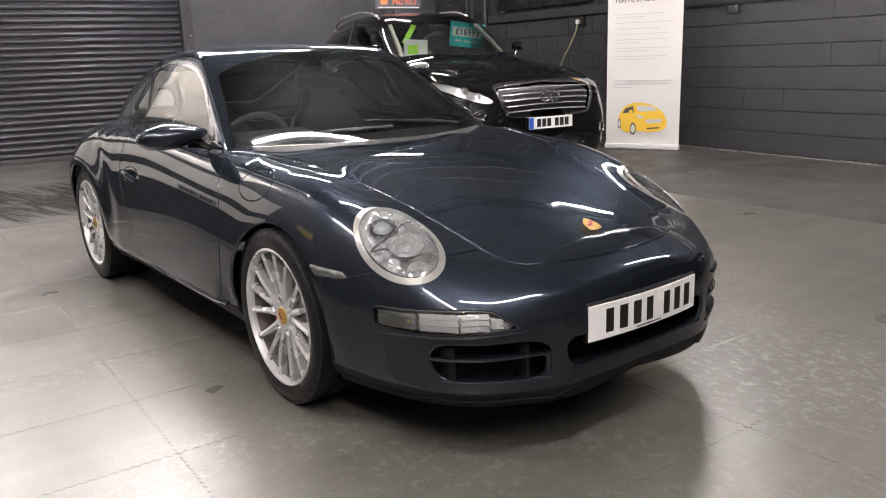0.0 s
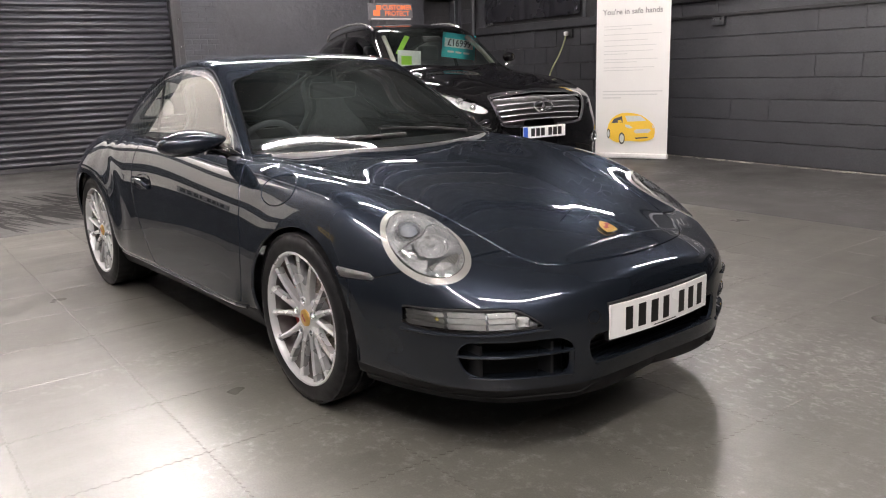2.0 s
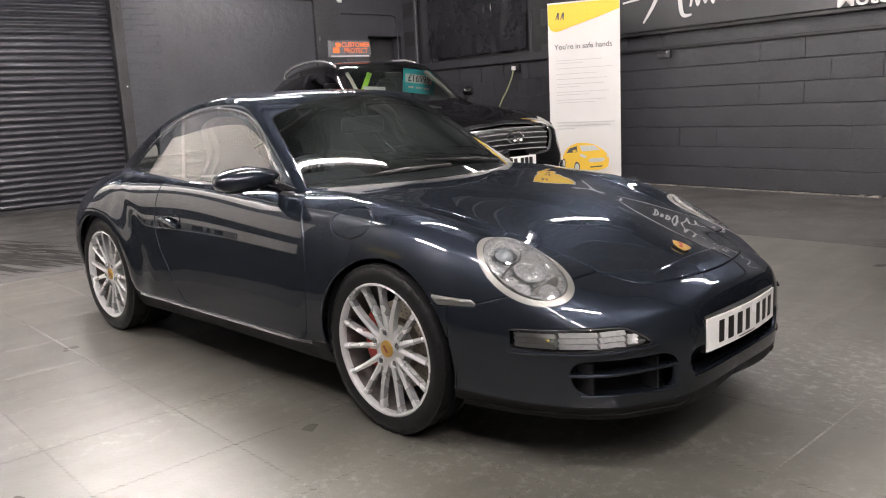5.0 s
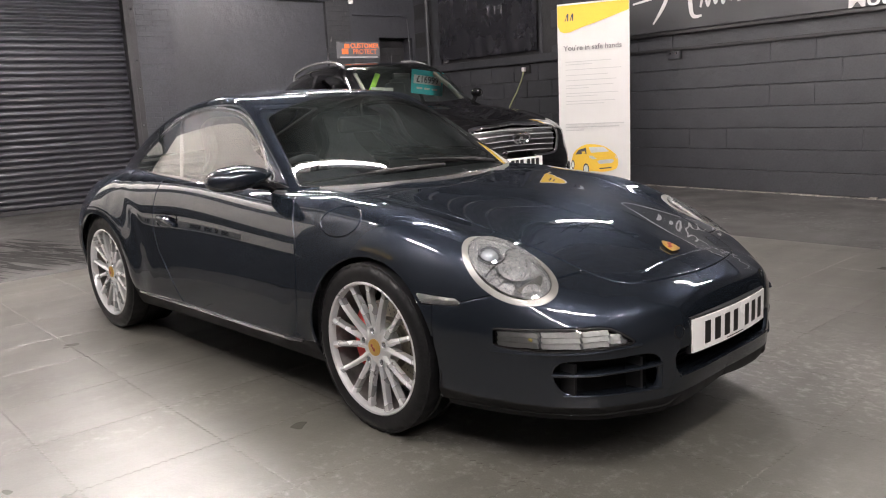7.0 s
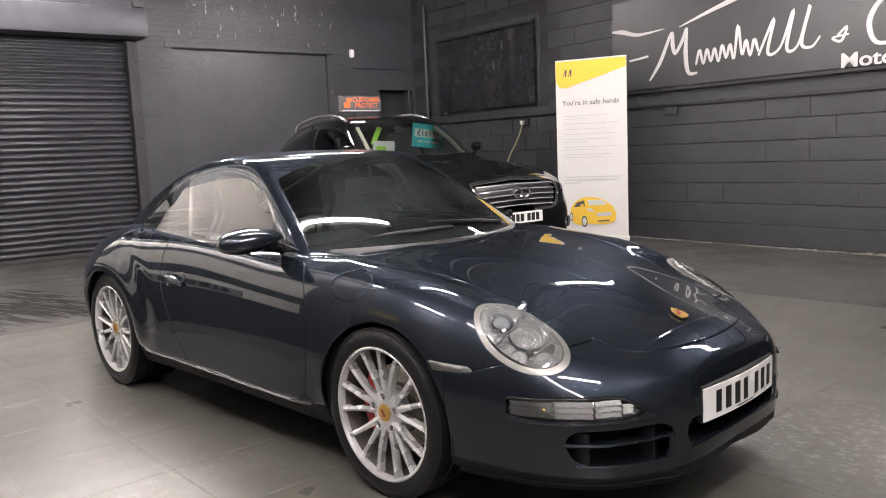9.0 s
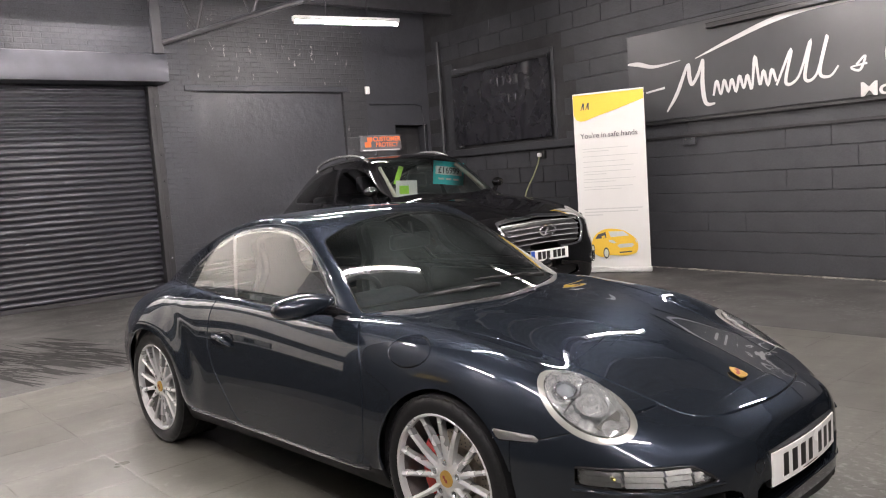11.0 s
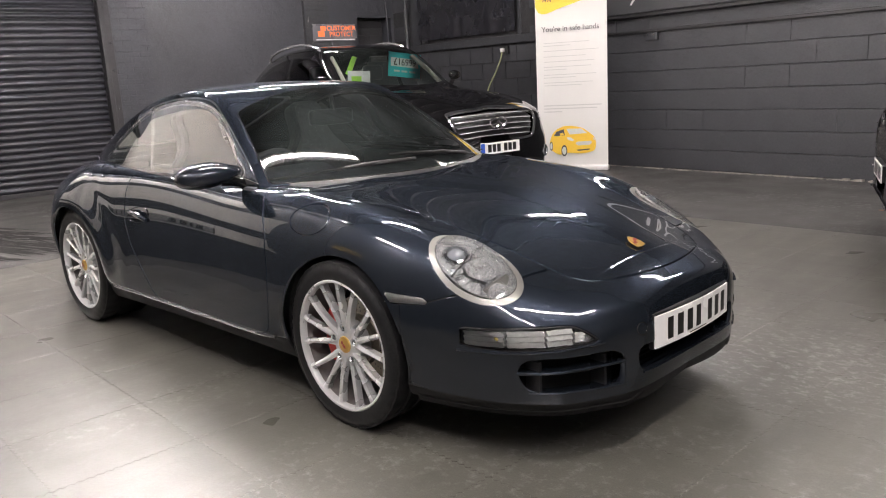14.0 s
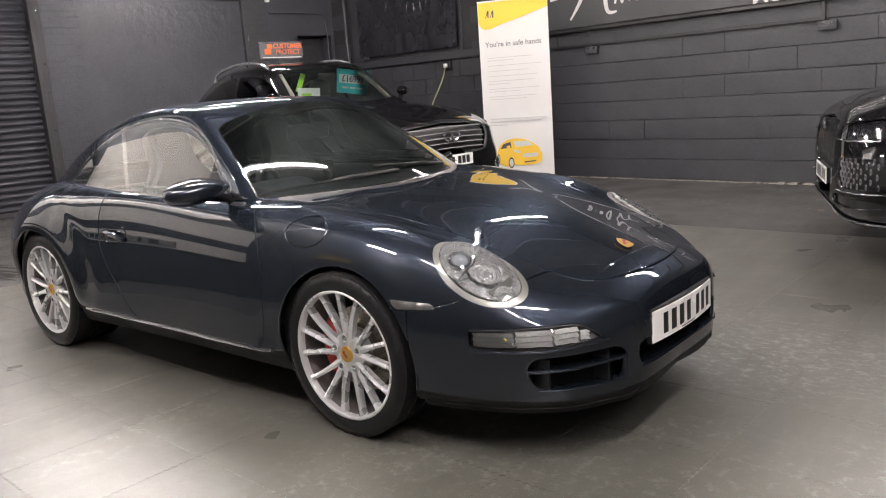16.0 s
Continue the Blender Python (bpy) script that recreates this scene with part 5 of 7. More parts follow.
    skin.panel(("fog",), "surround", M_BLACK, fl, (sd,), rim=0.01)
    skin.panel(("fog_glass",), "lens", M_LENS, fl, (sd,), rim=0)
    skin.panel(("fog_glass",), "reflector", M_REFLECT, fl, (sd,), sink=0.022, rim=0)
    for ya, yb, z0, z1 in ((0.742, 0.690, 0.425, 0.476), (0.684, 0.612, 0.423, 0.480), (0.606, 0.540, 0.424, 0.480), (0.534, 0.505, 0.430, 0.462)):
        # stepped, faceted cells side by side, whitish and leaning up to look lit
        bm = bmesh.new()
        rows = []
        for i in range(7):
            y = ya + (yb - ya) * i / 6
            dip = 0.006 * math.sin(math.pi * i / 6) + 0.003
            col = []
            for k in range(3):
                za, zb = z0 + (z1 - z0) * (k + 0.05 * math.sin(i * 2.1 + k * 4)) / 3, z0 + (z1 - z0) * (k + 0.8 + 0.05 * math.sin(i * 2.1 + k * 4 + 1)) / 3
                col += [bm.verts.new((nose_x(y, 0.45) - 0.006 - dip, sd * y, za)), bm.verts.new((nose_x(y, 0.45) - 0.013 - dip, sd * y, zb))]
            rows.append(col)
        for c, d in zip(rows, rows[1:]):
            for k in range(5):
                bm.faces.new((c[k], d[k], d[k + 1], c[k + 1]))
        bmesh.ops.recalc_face_normals(bm, faces=bm.faces[:])
        part("reflector_cell", bm, M_WHITELENS, fl, smooth=False)
    part("side_bulb", lathe(bmesh.new(), [(0.001, 0.009), (0.005, 0.006), (0.006, -0.008)], 12, "x"), M_YELLOWBULB, fl, "small amber bulb", m=pose(nose_x(0.70, 0.452) - 0.014, sd * 0.70, 0.452, 0, 0, sd * 24))
    mk = new("side_repeater")
    mk.parent = coupe
    skin.panel(("side_marker",), "lens", M_LENS, mk, (sd,), rim=0.004)
    skin.panel(("side_marker",), "reflector", M_MARKER, mk, (sd,), sink=0.016, rim=0)
    # white ribs added behind the lens, tilted up to catch the ceiling lamps
    bm = bmesh.new()
    cols = []
    for i in range(9):
        x = 0.258 + 0.170 * i / 8
        lo, hi = 0.530 + 0.008 * i / 8, 0.562 - 0.004 * i / 8
        near = min((p for p in skin.V if p[1] > 0.6), key=lambda p: (p[0] - x) ** 2 + (p[2] - 0.548) ** 2)
        col = []
        for k in range(5):
            za, zb = lo + (hi - lo) * k / 5, lo + (hi - lo) * (k + 0.92) / 5
            col += [bm.verts.new((x, sd * (near[1] - 0.0015), za)), bm.verts.new((x, sd * (near[1] - 0.0105), zb))]
        cols.append(col)
    for c, d in zip(cols, cols[1:]):
        for k in range(9):
            bm.faces.new((c[k], d[k], d[k + 1], c[k + 1]))
    bmesh.ops.recalc_face_normals(bm, faces=bm.faces[:])
    part("prism_ribs", bm, M_UPRIBS, mk, "white upturned ribs added to brighten the repeater", smooth=False)

# door mirrors
for sd in (-1, 1):
    mr = new("door_mirror")
    mr.parent = coupe
    bm = bmesh.new()
    bmesh.ops.create_uvsphere(bm, u_segments=32, v_segments=20, radius=1.0)
    for v in bm.verts:
        x, yy, z = v.co
        taper = 1.0 if yy < 0 else 1.0 - 0.55 * yy
        z2 = math.copysign(abs(z) ** 0.85, z) * taper
        # round in front, cut flat behind where the glass sits
        x2 = x * 0.09 if x > 0 else max(x, -0.35) * 0.09
        v.co = (x2, math.copysign(abs(yy) ** 0.8, yy) * 0.142, z2 * 0.053)
    bmesh.ops.transform(bm, matrix=Matrix.Scale(1, 4), verts=bm.verts[:])
    hs = part("housing", bm, M_PAINT, mr, m=pose(-0.735, -0.856, 0.925, 4, 0, -8) if sd < 0 else pose(-0.98, 0.775, 0.90, 0, 0, 84))
    bm = bmesh.new()
    tube(bm, [(-0.735, sd * 0.80, 0.895), (-0.73, sd * 0.76, 0.888), (-0.72, sd * 0.72, 0.878), (-0.72, sd * 0.70, 0.868)], [0.024, 0.02, 0.02, 0.03], 12)
    part("stalk", bm, M_GLOSS, mr)
    bm = bmesh.new()
    slab(bm, [(0.115 * math.cos(a), 0.045 * math.sin(a)) for a in [k * math.pi / 12 for k in range(24)]], -0.004, 0, "x")
    part("mirror_glass", bm, M_CHROME, mr, m=pose(-0.770, -0.856, 0.923) if sd < 0 else pose(-0.98, 0.745, 0.90, 0, 0, 85))
    bm = bmesh.new()
    slab(bm, [(-0.60, 0.875), (-0.745, 0.90), (-0.80, 0.945), (-0.78, 0.88), (-0.70, 0.868)], 0.0, 0.006, "y")
    part("sail_panel", bm, M_BLACK, mr, m=pose(0, sd * 0.706 - 0.003, 0, 0, 0, 0))

# door handles
for sd in (-1, 1):
    hd = new("door_handle")
    hd.parent = coupe
    bm = bmesh.new()
    pts = [(-1.46, 0.665), (-1.52, 0.688), (-1.60, 0.70), (-1.645, 0.69)]
    def side_y(x, z):
        d = [(p[0] - x) ** 2 + (p[2] - z) ** 2 + (0 if p[1] > 0.6 else 9) for p in SIDEV]
        return SIDEV[int(np.argmin(d))][1]
    SIDEV = [p for p in skin.V if -2.0 < p[0] < -1.2 and 0.5 < p[2] < 0.85]
    tube(bm, [(x, sd * (side_y(x, z) + o), z) for (x, z), o in zip(pts, (0.004, 0.022, 0.022, 0.004))], [0.011, 0.013, 0.013, 0.011], 10)
    part("pull", bm, M_PAINT, hd)
    bm = bmesh.new()
    ring = [(-1.553 + 0.105 * math.cos(a), 0.685 + 0.038 * math.sin(a) - 0.02 * math.cos(a) * -0.5) for a in [k * math.pi / 14 for k in range(28)]]
    rim_pts = [(x, sd * (side_y(x, z) + 0.001), z) for x, z in ring]
    tube(bm, rim_pts + rim_pts[:1], 0.0022, 6)
    part("escutcheon", bm, M_GLOSS, hd)

# bright strip along the skirt
M_STRIP = plain("glossy_dark_grey_strip", (0.10, 0.10, 0.105), 0.15, 0.6, 0.05, 30, coat=1.0)
for sd in (-1, 1):
    bm = bmesh.new()
    xs = [-0.40 - 1.50 * k / 24 for k in range(25)]
    SILLV = [p for p in skin.V if -2.1 < p[0] < -0.3 and 0.25 < p[2] < 0.31]
    def sill_y(x):
        d = [(p[0] - x) ** 2 + (p[2] - 0.281) ** 2 for p in SILLV]
        return SILLV[int(np.argmin(d))][1]
    tube(bm, [(x, sd * (sill_y(x) + 0.001), 0.281 - 0.002 * k / 24) for k, x in enumerate(xs)], 0.008, 8)
    part("skirt_strip", bm, M_STRIP, coupe, "glossy strip along the door skirt")

# wipers and scuttle
for y0, y1, dz in ((-0.02, -0.60, 0.0), (0.42, -0.12, 0.006)):
    bm = bmesh.new()
    def on_screen(y, up):
        x = -0.372 - 0.25 * (y / 0.66) ** 2 - up
        return (x, y, 0.905 + up * 0.55 - 0.055 * (y / 0.6) ** 2 + dz + 0.008)
    tube(bm, [on_screen(y0, 0.0), on_screen(y0 * 0.6 + y1 * 0.4, 0.02), on_screen(y1, 0.045)], [0.010, 0.008, 0.005], 8)
    wp = part("wiper_arm", bm, M_BLACK, coupe)
    bm = bmesh.new()
    tube(bm, [on_screen(y0 * 0.75 + y1 * 0.25, 0.005), on_screen(y0 * 0.3 + y1 * 0.7, 0.03), on_screen(y1 * 1.06, 0.05)], 0.006, 6)
    part("wiper_blade", bm, M_BLACK, coupe)

# cabin
cab = new("cabin")
cab.parent = coupe
tub = bmesh.new()
box(tub, -2.35, -0.42, -0.70, 0.70, 0.20, 0.24)
box(tub, -0.46, -0.42, -0.68, 0.68, 0.24, 0.80)
box(tub, -2.39, -2.35, -0.60, 0.60, 0.24, 0.84)
part("cabin_floor", tub, M_BLACK, cab, smooth=False)
bm = bmesh.new()
dash = smooth_line([(-0.44, 0.80), (-0.55, 0.838), (-0.72, 0.855), (-0.86, 0.845), (-0.93, 0.80), (-0.92, 0.70), (-0.85, 0.55), (-0.46, 0.50)], 4, True)
slab(bm, [(p[0], p[1]) for p in dash], -0.66, 0.66, "y")
part("dashboard", bm, M_CABIN, cab)
bm = bmesh.new()
hood = smooth_line([(-0.74, 0.84), (-0.80, 0.888), (-0.92, 0.90), (-0.98, 0.87), (-0.9, 0.82)], 4, True)
slab(bm, [(p[0], p[1]) for p in hood], -0.56, -0.18, "y")
part("instrument_hood", bm, M_CABIN, cab)
for sd in (-1, 1):
    part("door_top_rail", tube(bmesh.new(), [(-0.80, sd * 0.655, 0.893), (-1.2, sd * 0.672, 0.897), (-1.6, sd * 0.67, 0.903)], 0.009, 8), M_BRIGHT, cab)
    part("door_card", bx(-1.60, -0.62, sd * 0.70 - 0.02, sd * 0.70 + 0.02, 0.3, 0.86, 0.015, 2), M_CABIN, cab)
    st = new("seat")
    st.parent = cab
    bm = bmesh.new()
    box(bm, -1.52, -1.02, sd * 0.36 - 0.24, sd * 0.36 + 0.24, 0.36, 0.54, 0.05, 4)
    part("cushion", bm, M_CABIN, st)
    bm = bmesh.new()
    back = smooth_line([(0, 0.225), (0.3, 0.25), (0.45, 0.22), (0.58, 0.13), (0.74, 0.115), (0.78, 0.06)], 5)
    outl = [(p[1], p[0]) for p in back] + [(-p[1], p[0]) for p in back[::-1]]
    slab(bm, outl, -0.06, 0.06, "x")
    bmesh.ops.bevel(bm, geom=[e for e in bm.edges if e.calc_face_angle(0) > 0.9], offset=0.03, segments=3, affect="EDGES")
    part("backrest", bm, M_CABIN, st, m=pose(-1.47, sd * 0.36, 0.44, 0, -22, 0))
bm = bmesh.new()
ring = [(0.0, 0.182 * math.cos(a), 0.182 * math.sin(a)) for a in [k * math.pi / 20 for k in range(41)]]
tube(bm, ring, 0.015, 10)
for a in (0, 90, 180):
    tube(bm, [(0.01, 0, 0), (0.0, 0.18 * math.cos(radians(a - 0)), -0.18 * math.sin(radians(a)))], 0.012, 8)
part("steering_wheel", bm, M_CABIN, cab, m=pose(-1.06, -0.36, 0.80, 0, 24, 0))
part("rear_view_mirror", bx(-0.025, 0.025, -0.13, 0.13, -0.04, 0.04, 0.02, 3), M_BLACK, cab, m=pose(-0.985, -0.01, 1.105, 0, 8, 0))
bm = bmesh.new()
tube(bm, [(-0.97, 0, 1.12), (-0.985, 0, 1.205)], 0.012, 8)
part("mirror_stem", bm, M_BLACK, cab)

# ---- block wall face ----
BL, BH = 0.525, 0.2425
wn = tagged(new("wall_north"), "dark grey painted concrete block wall", "wall", kind="structure")
wn.matrix_basis = ROOM


def block_bm(bm, u0, u1, z0, z1, out=0.0, ends=0.3):
    b = 0.006
    f, k = WALL_R - out, WALL_R + 0.02
    ring = [[bm.verts.new(p) for p in ((u0 + i * ends, y, z0 + i), (u1 - i * ends, y, z0 + i), (u1 - i * ends, y, z1 - i), (u0 + i * ends, y, z1 - i))] for i, y in ((0, k), (0, f + b), (b, f))]
    for a, c in zip(ring, ring[1:]):
        for j in range(4):
            bm.faces.new((a[j], a[(j + 1) % 4], c[(j + 1) % 4], c[j]))
    bm.faces.new(ring[-1])
    bmesh.ops.recalc_face_normals(bm, faces=bm.faces[-9:])


rnd = random.Random(5)
shapes = []
for k in range(4):
    bm = bmesh.new()
    block_bm(bm, 0.0, BL - (0.003 if k == 3 else 0.0), 0.002, BH - 0.002, 0.0, 0.8 if k == 3 else 0.0)
    me = bpy.data.meshes.new("block")
    bm.to_mesh(me)
    bm.free()
    me.materials.append(M_BLOCK)
    shapes.append(me)
rest_v, rest_f = [], []
for r in range(16):
    z = r * BH
    off = -0.31 if r % 2 == 0 else -0.555
    for c in range(-17, 14):
        u = off + c * BL
        if u < WALL_L - 0.2 or u > WALL_E:
            continue
        if u + BL > -8.55 and u < -5.98 and z + BH > 1.76 and z < 3.3:
            continue
        if -5.9 < u < 1.6 and z < 3.3:
            ob = new("block", shapes[rnd.choice((0, 1, 2, 0, 1, 2, 3))])
            ob.parent = wn
            ob.location = (u, 0, z)
        else:
            n = len(rest_v)
            o = rnd.random() * 0.003
            for i, y in ((0, WALL_R + 0.02), (0.003, WALL_R - o)):
                rest_v += [(u + 0.002 + i, y, z + 0.004 + i), (u + BL - 0.002 - i, y, z + 0.004 + i), (u + BL - 0.002 - i, y, z + BH - 0.004 - i), (u + 0.002 + i, y, z + BH - 0.004 - i)]
            rest_f += [(n + j, n + (j + 1) % 4, n + 4 + (j + 1) % 4, n + 4 + j) for j in range(4)] + [(n + 4, n + 5, n + 6, n + 7)]
me = bpy.data.meshes.new("far_blocks")
me.from_pydata(rest_v, [], rest_f)
me.materials.append(M_BLOCK)
ob = tagged(new("far_blocks", me), kind="stuff")
ob.parent = wn

# window covered with black sheeting
M_SHEET = plain("black_polythene_sheet", (0.015, 0.015, 0.019), 0.27, grain=0.2, scale=12)
win = tagged(new("window_1"), "blocked window covered with crumpled black plastic sheet", "window", kind="structure")
win.matrix_basis = ROOM
U0, U1, Z0, Z1 = -8.40, -6.05, 1.90, 3.13
bm = bmesh.new()
nu, nz = 60, 34
g = [[None] * (nz + 1) for _ in range(nu + 1)]
for i in range(nu + 1):
    for j in range(nz + 1):
        s, t = i / nu, j / nz
        d = (0.012 + 0.045 * s) * noise.noise(Vector((s * 12 + 0.6 * t, t * 1.1, 1.3))) + 0.004 * noise.noise(Vector((s * 22 + t * 5, t * 6, 4.0)))
        g[i][j] = bm.verts.new((U0 + s * (U1 - U0), WALL_R - 0.036 - 0.02 * (1 - t) * s + d * min(1, 6 * min(s, 1 - s, t + 0.1, 1.1 - t)), Z0 + t * (Z1 - Z0)))
for i in range(nu):
    for j in range(nz):
        bm.faces.new((g[i][j], g[i + 1][j], g[i + 1][j + 1], g[i][j + 1]))
part("plastic_sheet", bm, M_SHEET, win)
for a, b, c, d, o in ((-8.62, U0, 1.72, 3.32, 0.014), (U1, -5.98, 1.72, 3.22, 0.008), (U0, U1, Z1, 3.22, 0.014)):
    part("window_frame", bx(a, b, WALL_R - o, WALL_R + 0.02, c, d, 0.006), M_BLOCK, win, smooth=False)
part("window_sill", bx(-8.66, -4.55, WALL_R - 0.045, WALL_R + 0.02, 1.72, 1.84, 0.008), M_BLOCK, win, smooth=False)
bm = bmesh.new()
box(bm, U0 + 0.05, U1, WALL_R - 0.075, WALL_R - 0.05, Z1 - 0.05, Z1 - 0.01, 0.004)
part("sheet_batten", bm, M_BLACK, win)
for k in range(8):
    part("sheet_emboss", bx(U0 + 0.95 + k * 0.15, U0 + 1.04 + k * 0.15, WALL_R - 0.047, WALL_R - 0.02, 2.78, 2.93, 0.012), M_SHEET, win, smooth=False)
for k in range(4):
    part("sheet_emboss", bx(U0 + 1.2 + k * 0.15, U0 + 1.29 + k * 0.15, WALL_R - 0.049, WALL_R - 0.02, 2.5, 2.64, 0.012), M_SHEET, win, smooth=False)
for du in (0.16, 0.2):
    part("window_catch", bx(U0 + du, U0 + du + 0.03, WALL_R - 0.10, WALL_R - 0.03, 1.86, 1.90, 0.006), M_STEEL, win)
# raised blocks left of the banner, pipes in the corner
tagged(mesh_ob("pipe", tube(bmesh.new(), [(-8.72, WALL_R - 0.05, 0.0), (-8.72, WALL_R - 0.05, 3.75)], 0.035, 12), M_BLOCK, m=ROOM), "dark painted pipe running up the corner", "pipe")
bm = bmesh.new()
tube(bm, [(WALL_L + 0.03, 4.9, 2.72), (WALL_L + 0.03, 5.9, 2.72), (WALL_L + 0.03, 6.0, 2.68), (WALL_L + 0.03, 6.02, 2.5), (WALL_L + 0.03, 6.02, 0.0)], 0.012, 8)
tagged(mesh_ob("conduit", bm, M_PANEL, m=ROOM), "thin dark painted conduit on the wall", "conduit")
tagged(mesh_ob("wall_sensor", bx(WALL_L - 0.006, WALL_L + 0.05, 4.84, 4.92, 2.89, 3.02, 0.015, 3), M_WHITE_STEEL, m=ROOM), "small white plastic sensor on the wall", "sensor")

# ---- fascia board with script strokes; the lettering is drawn as plain strokes ----
M_BOARD = plain("dark_grey_sign_board", (0.035, 0.036, 0.039), 0.42, grain=0.1, scale=3)
sign = empty("fascia_sign", ROOM @ pose(0, 0, 0.035), "long dark sign board with white script strokes", "sign")
part("board", bx(-4.58, 3.2, WALL_R - 0.028, WALL_R - 0.004, 1.90, 3.05, 0.004), M_BOARD, sign, smooth=False)
part("shelf_rail", bx(-4.55, 3.2, WALL_R - 0.07, WALL_R - 0.004, 1.845, 1.885, 0.004), M_BLACK, sign, smooth=False)
part("upper_rail", bx(-3.32, 3.2, WALL_R - 0.12, WALL_R - 0.03, 2.93, 2.99, 0.006), M_BLACK, sign, smooth=False)


def stroke(pts, r, name="stroke", squeeze=0.925):
    bm = bmesh.new()
    pts = [(-3.98 + (p[0] + 3.98) * squeeze, *p[1:]) for p in pts]
    line = smooth_line([(a, b) for a, b, *_ in pts], 6)
    rr = smooth_line([(p[2] if len(p) > 2 else r,) for p in pts], 6)
    tube(bm, [(a, 0, b) for a, b in line], [float(q[0]) for q in rr], 8)
    for v in bm.verts:
        v.co.y = WALL_R - 0.031 + v.co.y * 0.12
    part(name, bm, M_WHITE, sign, smooth=False)


stroke([(-4.58, 2.69, 0.012), (-4.4, 2.665, 0.03), (-4.15, 2.60, 0.02), (-3.75, 2.62, 0.004)], 0.02, squeeze=1)
stroke([(-3.53, 2.61, 0.006), (-3.0, 2.76, 0.025), (-2.5, 2.88, 0.032), (-2.0, 2.93, 0.03), (-1.2, 2.91, 0.022), (-0.4, 2.84, 0.016)], 0.03, squeeze=1)
stroke([(-4.3, 2.28, 0.012), (-4.0, 2.31, 0.014)], 0.014, squeeze=1)
stroke([(-3.98, 2.00, 0.012), (-3.80, 2.22, 0.026), (-3.62, 2.55, 0.02), (-3.60, 2.40, 0.03), (-3.56, 2.3, 0.022), (-3.46, 2.42, 0.022), (-3.38, 2.58, 0.016),
        (-3.40, 2.30, 0.03), (-3.36, 2.05, 0.026), (-3.22, 2.03, 0.012)], 0.02)
stroke([(-3.24 + 0.055 * k, 2.205 + 0.006 * k * 0.5 + ((0.27 if k == 11 else 0.075 + 0.012 * math.sin(2.1 * k)) if k % 2 else -0.08 + 0.015 * math.sin(1.7 * k)), 0.014 + 0.006 * (k % 2)) for k in range(17)], 0.018)
stroke([(-2.36, 2.14, 0.014), (-2.16, 2.52, 0.018), (-2.24, 2.16, 0.02), (-2.08, 2.20, 0.014), (-1.92, 2.58, 0.018), (-2.0, 2.18, 0.02), (-1.86, 2.2, 0.014), (-1.72, 2.60, 0.02), (-1.82, 2.22, 0.02),
        (-1.70, 2.16, 0.014), (-1.6, 2.26, 0.01)], 0.02)
stroke([(-1.40, 2.24, 0.012), (-1.30, 2.32, 0.012), (-1.36, 2.18, 0.014), (-1.46, 2.22, 0.01), (-1.28, 2.24, 0.01)], 0.012)
stroke([(-0.72, 2.44, 0.016), (-0.92, 2.54, 0.022), (-1.06, 2.34, 0.028), (-0.98, 2.12, 0.022), (-0.72, 2.14, 0.014), (-0.5, 2.3, 0.014), (-0.42, 2.14, 0.018), (-0.2, 2.3, 0.016),
        (-0.1, 2.12, 0.018), (0.1, 2.3, 0.016), (0.25, 2.5, 0.016), (0.3, 2.14, 0.016), (0.5, 2.2, 0.01)], 0.02)
letters("Moto", 0.205, M_WHITE, pose(-1.29, WALL_R - 0.037, 1.965, 90, 0, 0) @ Matrix.Diagonal((1.2, 1, 1, 1)), sign, 0.002, 0.004)

# ---- trunking, sockets, plug lead ----
trk = empty("cable_trunking", ROOM @ pose(0, 0, 0.03), "dark painted cable trunking along the wall", "trunking")
part("trunk", bx(-4.5, -0.80, WALL_R - 0.032, WALL_R - 0.004, 1.655, 1.69, 0.003), M_BLACK, trk, smooth=False)
part("trunk", bx(-0.84, -0.80, WALL_R - 0.032, WALL_R - 0.004, 1.69, 1.845, 0.003), M_BLACK, trk, smooth=False)
for u in (-3.66, -0.77):
    sk = empty("wall_socket", ROOM @ pose(u, WALL_R, 1.635), "dark painted metal-clad wall socket", "socket", "wall sockets")
    part("back_box", bx(-0.09, 0.09, -0.05, -0.004, -0.05, 0.045, 0.006, 2), M_BLOCK, sk)
    for du in (-0.045, 0.045):
        part("socket_switch", bx(du - 0.01, du + 0.01, -0.056, -0.05, 0.012, 0.028, 0.002), M_BRIGHT, sk)
    part("conduit_drop", bx(-0.012, 0.012, -0.03, -0.004, 0.045, 0.06), M_BLACK, sk)
pl = empty("plug_socket", ROOM @ pose(-6.31, WALL_R, 1.63), "dark wall socket with a plug and trailing cable", "socket")
part("back_box", bx(-0.08, 0.08, -0.05, -0.004, -0.06, 0.06, 0.006, 2), M_BLACK, pl)
part("plug", bx(-0.035, 0.02, -0.10, -0.05, -0.03, 0.03, 0.008, 2), M_WHITE_STEEL, pl, "white plug")
M_LEAD = plain("pale_green_cable", (0.35, 0.37, 0.2), 0.5)
part("cable", tube(bmesh.new(), smooth_line([(0.0, -0.09, -0.03), (-0.03, -0.10, -0.14), (-0.10, -0.14, -0.32), (-0.24, -0.2, -0.62), (-0.3, -0.25, -1.2), (-0.3, -0.25, -1.58)], 5), 0.011, 8), M_LEAD, pl)

